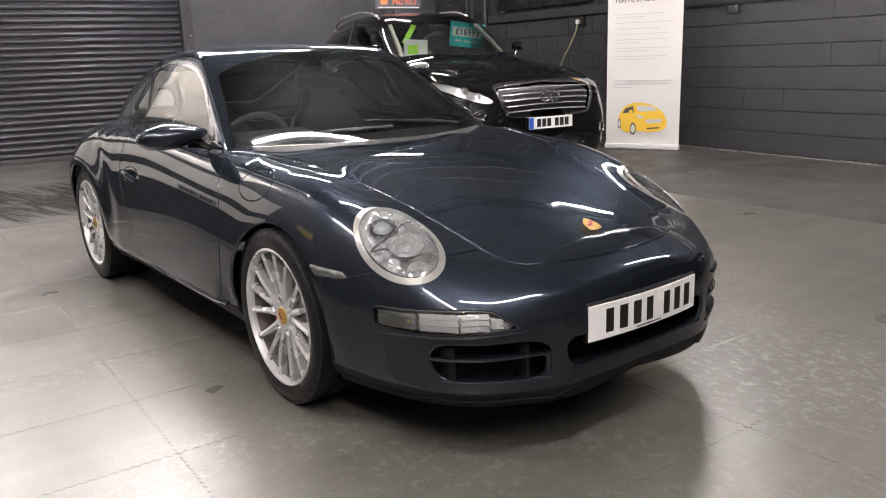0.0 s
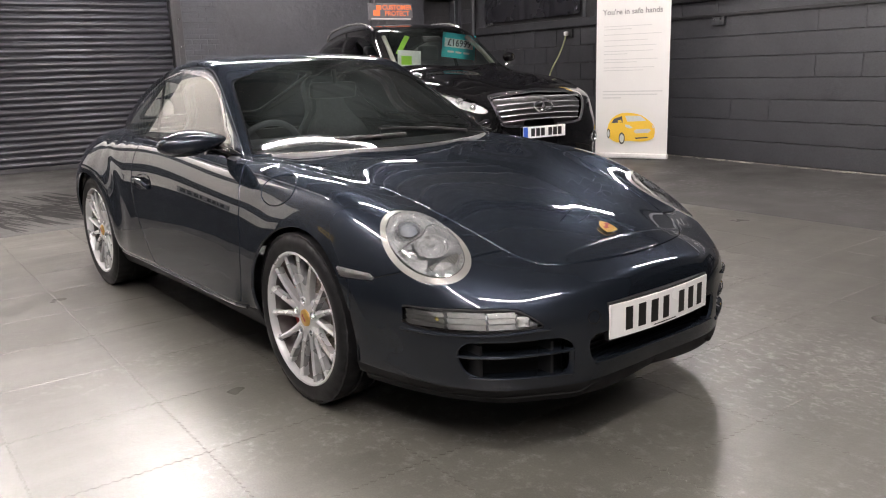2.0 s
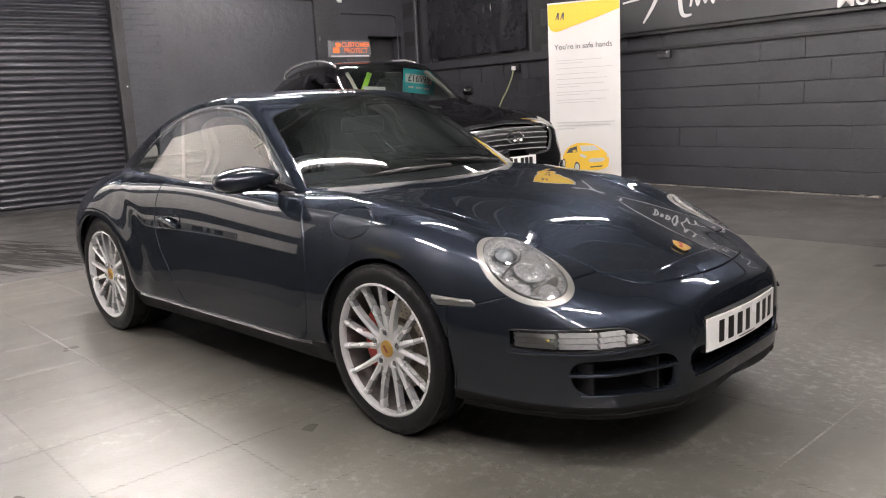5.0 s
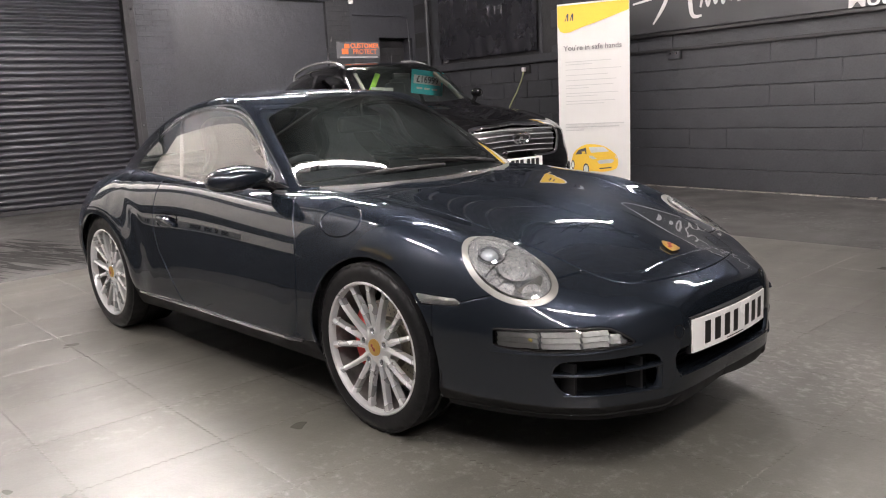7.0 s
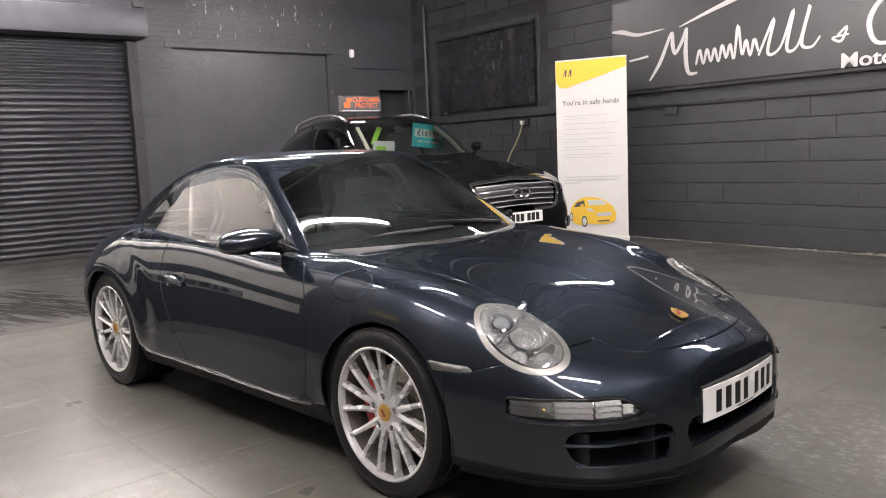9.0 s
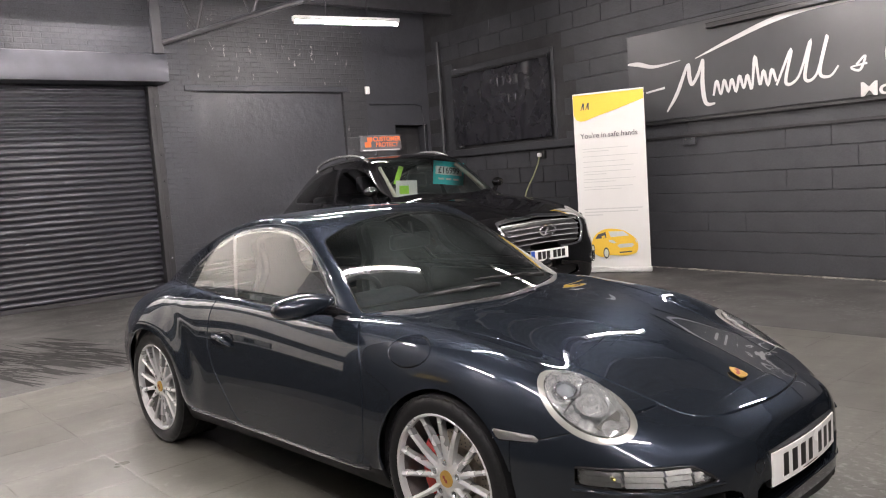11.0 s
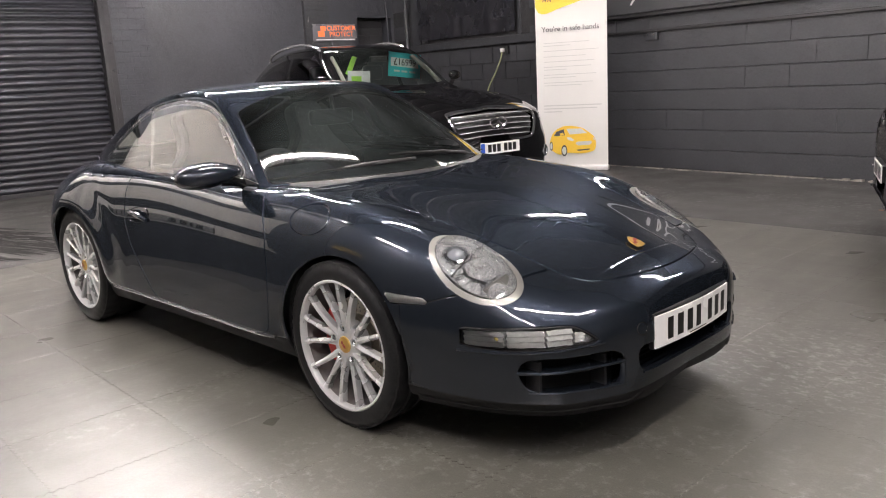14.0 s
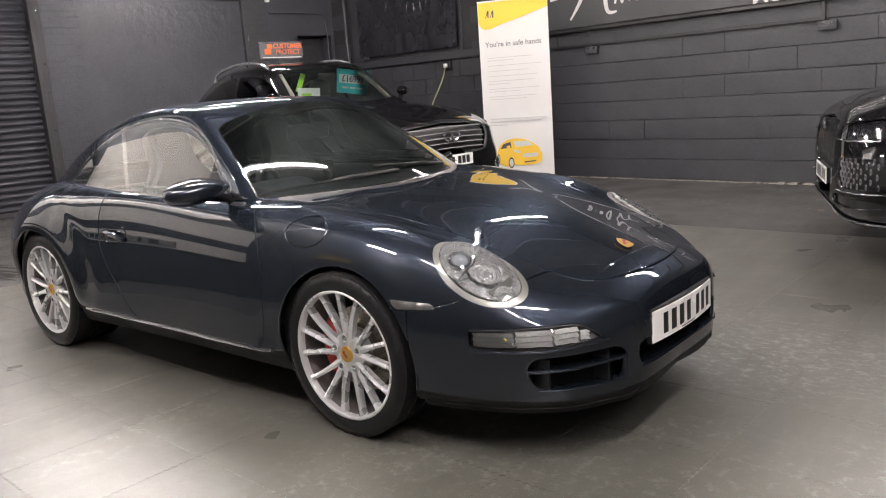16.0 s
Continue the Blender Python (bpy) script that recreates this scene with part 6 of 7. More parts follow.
# ---- pull-up banner ----
M_YELLOW = plain("yellow_print", (0.85, 0.55, 0.06), 0.5, grain=0.03)
M_GREYTXT = plain("grey_print", (0.55, 0.55, 0.54), 0.6)
M_DARKTXT = plain("dark_grey_print", (0.08, 0.08, 0.085), 0.6)
M_BANNER = plain("white_banner_film", (0.70, 0.695, 0.675), 0.55, grain=0.02, scale=3)
BW, BT = 0.925, 2.345
ban = empty("pullup_banner", pose(-4.225, 5.85, 0, 0, 0, 20.5), "tall white pull-up banner with yellow top and small car picture", "banner")
bm = bmesh.new()
rows = []
for i in range(13):
    s = i / 12
    rows.append([bm.verts.new((s * BW, 0.012 * math.sin(s * math.pi) + dy, z)) for z, dy in ((0.06, 0), (BT, 0), (BT, 0.004), (0.06, 0.004))])
for a, b in zip(rows, rows[1:]):
    for k in range(4):
        bm.faces.new((a[k], b[k], b[(k + 1) % 4], a[(k + 1) % 4]))
bmesh.ops.recalc_face_normals(bm, faces=bm.faces[:])
part("film", bm, M_BANNER, ban)


def print_on(name, outline, mat, lift=0.002):
    bm = bmesh.new()
    slab(bm, outline, -0.001, 0.0, "y")
    o = part(name, bm, mat, ban, smooth=False)
    o.location.y = -lift
    return o


print_on("yellow_sweep", [(0.005, BT - 0.005), (BW - 0.005, BT - 0.005), (BW - 0.005, BT - 0.125), (0.6, BT - 0.22), (0.3, BT - 0.30), (0.16, BT - 0.345), (0.09, BT - 0.35), (0.04, BT - 0.325), (0.005, BT - 0.26)], M_YELLOW)
for du in (0.10, 0.165):
    print_on("emblem_bar", [(du, BT - 0.205), (du + 0.012, BT - 0.205), (du + 0.028, BT - 0.15), (du + 0.034, BT - 0.205), (du + 0.048, BT - 0.205), (du + 0.052, BT - 0.115), (du + 0.032, BT - 0.115)], M_DARKTXT, 0.004)
M_MIDTXT = plain("mid_grey_print", (0.22, 0.22, 0.22), 0.6)
letters("You're in safe hands", 0.092, M_MIDTXT, pose(0.455, -0.004, BT - 0.545, 90, 0, 0), ban, 0.0006, 0.0012)
for k, (z, w) in enumerate(((0.71, 0.6), (0.745, 0.35), (0.81, 0.72), (0.88, 0.55), (0.945, 0.66), (1.01, 0.62), (1.045, 0.3), (1.11, 0.68), (1.145, 0.42), (1.21, 0.64), (1.245, 0.5))):
    print_on("text_line", [(0.10, BT - z), (0.10 + w, BT - z), (0.10 + w, BT - z - 0.009), (0.10, BT - z - 0.009)], M_GREYTXT)
for k, (z, w) in enumerate(((1.50, 0.76), (1.54, 0.70), (1.58, 0.24))):
    print_on("text_line", [(0.09, BT - z), (0.09 + w, BT - z), (0.09 + w, BT - z - 0.014), (0.09, BT - z - 0.014)], M_GREYTXT)
# printed little car
M_PALE = plain("pale_print", (0.6, 0.63, 0.62), 0.5)
print_on("printed_car_body", [tuple(p) for p in smooth_line([(0.17, 0.27), (0.16, 0.38), (0.22, 0.50), (0.36, 0.57), (0.55, 0.555), (0.66, 0.50), (0.75, 0.42), (0.77, 0.33), (0.74, 0.25), (0.6, 0.215), (0.40, 0.22), (0.28, 0.20)], 5, True)], M_YELLOW)
print_on("printed_windscreen", [(0.38, 0.535), (0.58, 0.535), (0.66, 0.475), (0.42, 0.46)], M_PALE, 0.004)
print_on("printed_side_window", [(0.21, 0.44), (0.25, 0.50), (0.35, 0.53), (0.36, 0.45)], M_DARKTXT, 0.004)
print_on("printed_grille", [(0.50, 0.345), (0.53, 0.365), (0.70, 0.375), (0.72, 0.355), (0.69, 0.325), (0.53, 0.315)], M_GREYTXT, 0.004)
print_on("printed_intake", [(0.52, 0.262), (0.69, 0.275), (0.68, 0.258), (0.53, 0.245)], M_DARKTXT, 0.004)
print_on("printed_headlamp", [(0.385, 0.425), (0.44, 0.42), (0.49, 0.385), (0.45, 0.375), (0.40, 0.395)], M_PALE, 0.004)
print_on("printed_headlamp", [(0.735, 0.425), (0.755, 0.40), (0.76, 0.375), (0.74, 0.39)], M_PALE, 0.004)
print_on("printed_pillar", [(0.365, 0.54), (0.385, 0.54), (0.42, 0.455), (0.395, 0.455)], M_YELLOW, 0.005)
print_on("printed_mirror", [(0.295, 0.475), (0.335, 0.485), (0.35, 0.455), (0.30, 0.445)], M_YELLOW, 0.0062)
for cx, cz, ra, rb in ((0.35, 0.25, 0.04, 0.075), (0.175, 0.31, 0.022, 0.06)):
    print_on("printed_wheel", [(cx + ra * math.cos(a), cz + rb * math.sin(a)) for a in [k * math.pi / 10 for k in range(20)]], M_DARKTXT, 0.005)
    print_on("printed_wheel_rim", [(cx + ra * 0.7 * math.cos(a), cz + rb * 0.7 * math.sin(a)) for a in [k * math.pi / 10 for k in range(20)]], M_PALE, 0.0065)
part("top_rail", tube(bmesh.new(), [(0, 0.003, BT), (BW, 0.003, BT)], 0.012, 10), M_WHITE_STEEL, ban)
part("cassette", bx(-0.01, BW + 0.01, -0.035, 0.045, 0.0, 0.062, 0.012, 2), M_WHITE_STEEL, ban, "low pale metal base cassette")
for du in (0.2, BW - 0.2):
    part("foot", bx(du - 0.02, du + 0.02, -0.14, -0.03, 0.0, 0.012, 0.004), M_BRIGHT, ban)
part("pole", tube(bmesh.new(), [(BW / 2, 0.03, 0.03), (BW / 2, 0.03, BT)], 0.009, 8), M_BRIGHT, ban)

# ---- floor tiles with interlocking edges ----
TP = 0.51
GRID = pose(0.142, -1.25, 0, 0, 0, -2.2)
def wave(s):
    return 0.0045 * max(-1, min(1, 2.2 * math.sin(2 * math.pi * s * 16)))
NW = 96
def tile_mesh(fx, fy):
    gap = 0.0011
    def edge(fr):
        return [k / NW * fr for k in range(int(NW * fr))]
    pts = [(s * TP, wave(s)) for s in edge(fx)] + [(fx * TP + (wave(s) if fx == 1 else 0), s * TP) for s in edge(fy)]
    pts += [((fx - s) * TP, fy * TP + (wave(fx - s) if fy == 1 else 0)) for s in edge(fx)] + [(wave(fy - s), (fy - s) * TP) for s in edge(fy)]
    cx, cy = fx * TP / 2, fy * TP / 2
    kx, ky = 1 - 2 * gap / (fx * TP), 1 - 2 * gap / (fy * TP)
    P = [((x - cx) * kx + cx, (y - cy) * ky + cy) for x, y in pts]
    Q = [((x - cx) * (kx - 0.003) + cx, (y - cy) * (ky - 0.003) + cy) for x, y in P]
    n = len(P)
    me = bpy.data.meshes.new("tile")
    me.from_pydata([(x, y, -0.006) for x, y in P] + [(x, y, -0.0003) for x, y in P] + [(x, y, 0.0) for x, y in Q],
                   [], [(k, (k + 1) % n, n + (k + 1) % n, n + k) for k in range(n)] + [(n + k, n + (k + 1) % n, 2 * n + (k + 1) % n, 2 * n + k) for k in range(n)] + [tuple(range(2 * n, 3 * n))])
    me.materials.append(M_TILE)
    return me


mesh_ob("tile_joint_bed", bx(-9 * TP, 7 * TP, -2 * TP, 9.45 * TP, -0.0056, -0.0016), M_DUST, m=GRID, smooth=False)
bpy.data.objects["tile_joint_bed"]["kind"] = "structure"
tiles = {}
floor_tiles = tagged(new("floor_tiles"), "interlocking grey vinyl floor tiles, scuffed", "floor", kind="structure")
floor_tiles.matrix_basis = GRID
for i in range(-9, 7):
    for j in range(-2, 10):
        f = (1, 0.45 if j == 9 else 1)
        if f not in tiles:
            tiles[f] = tile_mesh(*f)
        ob = new("tile", tiles[f])
        ob.parent = floor_tiles
        ob.location = (i * TP, j * TP, 0)

# dark brushed patch and debris on the bare floor
M_STAIN = plain("black_floor_paint", (0.022, 0.0215, 0.021), 0.6, grain=0.3, scale=20)
rnd = random.Random(11)
bm = bmesh.new()
M_STAIN.node_tree.nodes["Principled BSDF"].inputs["Specular IOR Level"].default_value = 0.1
for k in range(150):
    a = -6.7 + 1.9 * rnd.random()
    b = -1.0 + 1.0 * rnd.random()
    ln, wd, ang = 0.3 + 0.6 * rnd.random(), 0.012 + 0.035 * rnd.random(), radians(4 + 22 * rnd.random())
    pts = []
    for q in range(16):
        t = 2 * math.pi * q / 16
        rr = 1 + 0.25 * math.sin(5 * t + k)
        x, y = ln / 2 * math.cos(t) * rr, wd / 2 * math.sin(t) * rr
        pts.append(bm.verts.new((a + x * math.cos(ang) - y * math.sin(ang), b + x * math.sin(ang) + y * math.cos(ang), -0.0054 + 0.00002 * k)))
    bm.faces.new(pts)
tagged(mesh_ob("floor_stain", bm, M_STAIN, smooth=False), "patch of brushed black paint on the bare floor", "stain", kind="stuff")
M_LEAF = plain("rusty_brown_scrap", (0.35, 0.16, 0.07), 0.7)
bm = bmesh.new()
slab(bm, [(0, 0), (0.05, -0.012), (0.11, 0.0), (0.12, 0.02), (0.06, 0.028), (0.01, 0.018)], 0, 0.006)
tagged(mesh_ob("scrap", bm, M_LEAF, m=pose(0.27, 4.62, -0.006, 0, 0, 12) @ Matrix.Scale(0.5, 4)), "small rusty brown scrap lying on the floor", "scrap")
bm = bmesh.new()
for k in range(240):
    u, s = rnd.uniform(-4.4, 0.6), rnd.random()
    s = 0.004 + 0.012 * s * s
    if abs(u + 1.1) < 0.35:
        s *= 1.8
    box(bm, u - s, u + s * 1.4, WALL_R - 0.05 - 0.04 * rnd.random(), WALL_R - 0.02, -0.006, -0.006 + s * 0.7)
tagged(mesh_ob("rubble", bm, plain("crumbled_plaster", (0.3, 0.28, 0.25), 0.8, grain=0.3), m=ROOM, smooth=False), "crumbs of plaster along the foot of the wall", "rubble", kind="stuff")

# ---- the black crossover behind ----
M_BLACKPAINT = car_paint("gloss_black_car_paint", (0.004, 0.004, 0.0045), (0.002, 0.002, 0.0022), 0.3)
M_DARKGLASS = clear_glass("dark_tinted_glass", (0.22, 0.23, 0.23))
M_SCREEN = clear_glass("windscreen_glass", (0.84, 0.88, 0.85), 0.013, 1.6)
M_CYAN = plain("turquoise_card", (0.02, 0.50, 0.55), 0.4, grain=0.03)
M_LIME = plain("lime_tape", (0.30, 0.62, 0.05), 0.5)
M_ORANGE = plain("orange_print", (0.85, 0.18, 0.04), 0.5)
M_BLUE = plain("blue_plate_band", (0.03, 0.10, 0.5), 0.4)
M_SMOKELAMP = plain("smoked_lamp_reflector", (0.72, 0.73, 0.73), 0.16, 0.7, 0.25, 32, bumpy=1.0)
M_SLATBRIGHT = plain("polished_grille_slat", (0.50, 0.50, 0.52), 0.2, 0.65, 0.05, 20)
SUV_AT = pose(-2.84, 3.43, 0, 0, 0, -6.9)
suv = empty("crossover_suv", SUV_AT, "glossy black crossover with chrome slatted grille, parked by the wall", "car")
XS2 = [0.0, -0.02, -0.08, -0.22, -0.5, -0.92, -1.3, -1.55, -2.05, -2.6, -3.3, -3.9, -4.4, -4.75, -4.86]
LINES2 = [
    ([0] * 15, [0.70, 0.82, 0.90, 0.965, 1.03, 1.10, 1.185, 1.335, 1.635, 1.72, 1.69, 1.54, 1.24, 0.98, 0.80]),
    ([0.10, 0.30, 0.35, 0.40, 0.42, 0.44, 0.45, 0.45, 0.40, 0.40, 0.40, 0.38, 0.38, 0.35, 0.2], [0.70, 0.815, 0.893, 0.958, 1.03, 1.10, 1.16, 1.31, 1.62, 1.71, 1.68, 1.53, 1.22, 0.97, 0.79]),
    ([0.14, 0.45, 0.55, 0.62, 0.66, 0.68, 0.68, 0.70, 0.635, 0.64, 0.62, 0.59, 0.6, 0.55, 0.3], [0.70, 0.79, 0.85, 0.91, 0.99, 1.065, 1.11, 1.19, 1.545, 1.64, 1.61, 1.45, 1.18, 0.95, 0.78]),
    ([0.17, 0.52, 0.64, 0.75, 0.80, 0.82, 0.81, 0.81, 0.84, 0.85, 0.83, 0.78, 0.72, 0.65, 0.35], [0.69, 0.74, 0.80, 0.86, 0.96, 1.03, 1.05, 1.08, 1.12, 1.13, 1.14, 1.12, 1.05, 0.92, 0.77]),
    ([0.19, 0.56, 0.68, 0.82, 0.89, 0.915, 0.89, 0.89, 0.90, 0.90, 0.91, 0.90, 0.84, 0.74, 0.4], [0.66, 0.68, 0.70, 0.76, 0.84, 0.88, 0.90, 0.92, 0.94, 0.95, 0.97, 0.96, 0.93, 0.86, 0.74]),
    ([0.20, 0.58, 0.72, 0.86, 0.93, 0.96, 0.94, 0.93, 0.93, 0.93, 0.95, 0.96, 0.90, 0.80, 0.45], [0.60, 0.58, 0.58, 0.60, 0.64, 0.68, 0.66, 0.66, 0.66, 0.66, 0.70, 0.72, 0.70, 0.68, 0.65]),
    ([0.19, 0.57, 0.71, 0.85, 0.92, 0.95, 0.92, 0.90, 0.90, 0.90, 0.93, 0.945, 0.89, 0.78, 0.45], [0.50, 0.46, 0.42, 0.40, 0.40, 0.42, 0.38, 0.36, 0.36, 0.36, 0.40, 0.42, 0.42, 0.45, 0.50]),
    ([0.17, 0.52, 0.66, 0.80, 0.88, 0.92, 0.88, 0.87, 0.87, 0.87, 0.90, 0.91, 0.85, 0.74, 0.4], [0.44, 0.32, 0.27, 0.25, 0.25, 0.26, 0.24, 0.24, 0.24, 0.24, 0.26, 0.28, 0.30, 0.35, 0.42]),
    ([0.0, 0.0, 0.0, 0.5, 0.7, 0.8, 0.78, 0.77, 0.77, 0.77, 0.8, 0.8, 0.7, 0.5, 0.2], [0.43, 0.30, 0.25, 0.22, 0.22, 0.23, 0.22, 0.22, 0.22, 0.22, 0.23, 0.25, 0.28, 0.33, 0.41])]
for ln in LINES2[:4]:
    for i in range(1, 7):
        ln[1][i] += 0.035
sk2 = Skin(XS2, LINES2, 10, 8)
for xw in (-0.92, -3.80):
    sk2.cut(lambda x, y, z: np.where(y > 0.5, np.hypot(x - xw, z - 0.40) - 0.43, 1.0), ("skin",), "hole")


def suv_screen(x, y, z):
    return smax(x + 1.28 + 0.32 * (y / 0.7) ** 2, -(x + 2.10 - 0.05 * y * y), y - (0.72 - (z - 1.2) * 0.26), 1.06 - z, k=0.012)


sk2.cut(grow(suv_screen, 0.02), ("skin",), "screen_edge")
sk2.cut(grow(suv_screen, 0.0), ("screen_edge",), "screen")
suv_side = inside([(-1.66, 1.17), (-1.88, 1.31), (-2.15, 1.49), (-2.5, 1.575), (-3.0, 1.575), (-3.5, 1.48), (-3.95, 1.29), (-4.02, 1.20), (-3.6, 1.19), (-2.6, 1.175)], (0, 2), guard=lambda x, y, z: y > 0.45)
sk2.cut(grow(suv_side, 0.02), ("skin",), "side_edge")
sk2.cut(grow(suv_side, 0.0), ("side_edge",), "side_glass")
sk2.cut(lambda x, y, z: np.abs(x + 2.72 + (z - 1.1) * 0.2) - 0.035, ("side_glass",), "side_edge")
sk2.cut(lambda x, y, z: x + 2.72, ("side_glass",), "rear_side_glass")
suv_grille = inside([(-0.3, 0.945), (0.25, 0.945), (0.50, 0.925), (0.55, 0.88), (0.50, 0.71), (0.44, 0.655), (0.2, 0.642), (-0.3, 0.642)], (1, 2), 5, guard=lambda x, y, z: x > -0.5)
sk2.cut(grow(suv_grille, 0.018), ("skin",), "grille_frame")
sk2.cut(grow(suv_grille, 0.0), ("grille_frame",), "grille_hole")
suv_lamp = inside([(0.60, 0.80), (0.66, 0.86), (0.79, 0.945), (0.885, 0.99), (0.90, 0.935), (0.83, 0.84), (0.72, 0.785), (0.64, 0.77)], (1, 2), 5, guard=lambda x, y, z: x > -0.75)
sk2.cut(suv_lamp, ("skin",), "lamp")
suv_low = inside([(-0.3, 0.43), (0.35, 0.43), (0.42, 0.40), (0.38, 0.33), (-0.3, 0.33)], (1, 2), 3, guard=lambda x, y, z: x > -0.5)
sk2.cut(suv_low, ("skin",), "low_hole")
suv_bonnet = lambda x, y, z: smax(x + 0.09 + 0.35 * y * y, y - 0.66, -(x + 1.26 + 0.32 * (y / 0.7) ** 2), k=0.01)
sk2.seam(suv_bonnet, ("skin",), "bonnet", 0.003)
sk2.panel(("skin",), "body_shell", M_BLACKPAINT, suv)
sk2.panel(("bonnet",), "bonnet", M_BLACKPAINT, suv)
sk2.panel(("gap",), "seam_lining", M_BLACK, suv, sink=0.01, rim=0)
sk2.panel(("screen",), "windscreen", M_SCREEN, suv, rim=0)
sk2.panel(("screen_edge",), "screen_border", M_GLOSS, suv, rim=0.004)
sk2.panel(("grille_frame",), "grille_frame", M_CHROME, suv, rim=0.02)
sk2.panel(("grille_hole",), "grille_back", M_BLACK, suv, sink=0.05, rim=0)
sk2.panel(("low_hole",), "intake_back", M_BLACK, suv, sink=0.05, rim=0)
SUVF = np.array([p for p in sk2.V if p[0] > -0.8])


def suv_x(y, z):
    d = (SUVF[:, 1] - abs(y)) ** 2 + (SUVF[:, 2] - z) ** 2
    i = np.argsort(d)[:4]
    w = 1 / (d[i] + 1e-6)
    return float((SUVF[i, 0] * w).sum() / w.sum())


for k in range(5):
    zc, half = 0.695 + k * 0.052, 0.455 + 0.014 * k
    bm = bmesh.new()
    rows = []
    for i in range(25):
        s = -1 + 2 * i / 24
        y, z = s * half, zc - 0.012 * s * s
        x = suv_x(y, z) - 0.008
        rows.append([bm.verts.new(p) for p in ((x - 0.02, y, z - 0.007), (x, y, z - 0.004), (x - 0.003, y, z + 0.004), (x - 0.02, y, z + 0.007))])
    for a, b in zip(rows, rows[1:]):
        for q in range(4):
            bm.faces.new((a[q], b[q], b[(q + 1) % 4], a[(q + 1) % 4]))
    bmesh.ops.recalc_face_normals(bm, faces=bm.faces[:])
    part("grille_slat", bm, M_SLATBRIGHT, suv)
bm = bmesh.new()
oval = [(0, 0.105 * math.cos(a), 0.052 * math.sin(a) - 0.012 * math.sin(a) * (abs(math.cos(a)) < 0.35)) for a in [k * math.pi / 16 for k in range(33)]]
tube(bm, oval, 0.011, 8)
tube(bm, [(0, -0.035, -0.045), (0, 0.0, 0.02), (0, 0.035, -0.045)], 0.009, 8)
part("grille_emblem", bm, M_CHROME, suv, "plain chrome oval emblem", m=pose(suv_x(0, 0.82) + 0.016, 0, 0.815))
for sd in (-1, 1):
    sk2.panel(("side_glass",), "front_side_window", M_DARKGLASS, suv, (sd,), rim=0)
    sk2.panel(("rear_side_glass",), "rear_side_window", M_DARKGLASS, suv, (sd,), rim=0)
    sk2.panel(("side_edge",), "window_surround", M_GLOSS, suv, (sd,), rim=0.004)
    lp = new("headlamp")
    lp.parent = suv
    sk2.panel(("lamp",), "lens", M_LENS, lp, (sd,), rim=0.004)
    sk2.panel(("lamp",), "reflector", M_SMOKELAMP, lp, (sd,), sink=0.04, rim=0)
    for y, z in ((0.70, 0.835), (0.775, 0.885)):
        bm = bmesh.new()
        lathe(bm, [(0.036, 0.015), (0.034, 0.02), (0.026, 0.004), (0.004, 0.012)], 20, "x")
        part("projector", bm, M_LAMPSIL, lp, m=pose(suv_x(y, z) - 0.045, sd * y, z, 0, -15, sd * 12))
    fg = new("fog_lamp")
    fg.parent = suv
    xf = suv_x(0.72, 0.47)
    bm = bmesh.new()
    lathe(bm, [(0.062, 0.0), (0.06, 0.016), (0.05, 0.014), (0.046, 0.004)], 24, "x")
    part("ring", bm, M_CHROME, fg, m=pose(xf, sd * 0.72, 0.47, 0, 0, sd * 25))
    bm = bmesh.new()
    lathe(bm, [(0.048, 0.004), (0.03, 0.01), (0.001, 0.012)], 24, "x")
    part("lens", bm, M_GLOSS, fg, m=pose(xf, sd * 0.72, 0.47, 0, 0, sd * 25))
    # roof rail
    bm = bmesh.new()
    pts = smooth_line([(-2.25, 1.60), (-2.32, 1.66), (-2.55, 1.725), (-2.9, 1.74), (-3.25, 1.71), (-3.5, 1.65), (-3.56, 1.57)], 5)
    tube(bm, [(a, sd * (0.60), b - 0.005) for a, b in pts], 0.017, 8)
    part("roof_rail", bm, M_LAMPSIL, suv, "satin silver roof rail")
    mr = new("door_mirror")
    mr.parent = suv
    bm = bmesh.new()
    bmesh.ops.create_uvsphere(bm, u_segments=24, v_segments=14, radius=1)
    for v in bm.verts:
        v.co = ((v.co.x if v.co.x > 0 else max(v.co.x, -0.3)) * 0.07, v.co.y * 0.085, v.co.z * 0.055)
    part("housing", bm, M_BLACKPAINT, mr, m=pose(-1.76, sd * 0.92, 1.30, 0, 0, sd * 8))
    bm = bmesh.new()
    tube(bm, [(-1.76, sd * 0.90, 1.26), (-1.76, sd * 0.84, 1.16), (-1.75, sd * 0.80, 1.12)], 0.026, 8)
    part("stalk", bm, M_GLOSS, mr)
    for xw in (-0.92, -3.80):
        wh = new("wheel")
        wh.parent = suv
        wh.matrix_basis = pose(xw, sd * 0.82, 0.40, 0, 0, 0 if sd < 0 else 180)
        bm = bmesh.new()
        lathe(bm, [(0.27, -0.12), (0.30, -0.13), (0.375, -0.125), (0.395, -0.10), (0.40, 0), (0.395, 0.1), (0.30, 0.13)], 56)
        part("tyre", bm, M_RUBBER, wh)
        bm = bmesh.new()
        lathe(bm, [(0.275, -0.115), (0.265, -0.12), (0.25, -0.06), (0.24, 0.1)], 48)
        part("rim", bm, M_ALLOY, wh)
        for k in range(6):
            part("spoke", bx(-0.03, 0.03, -0.105, -0.06, 0.04, 0.262, 0.01), M_ALLOY, wh, m=pose(0, 0, 0, 0, k * 60, 0))
        bm = bmesh.new()
        arc = [radians(-15 + 210 * k / 20) for k in range(21)]
        r0 = [bm.verts.new((0.44 * math.cos(a), 0, 0.44 * math.sin(a))) for a in arc]
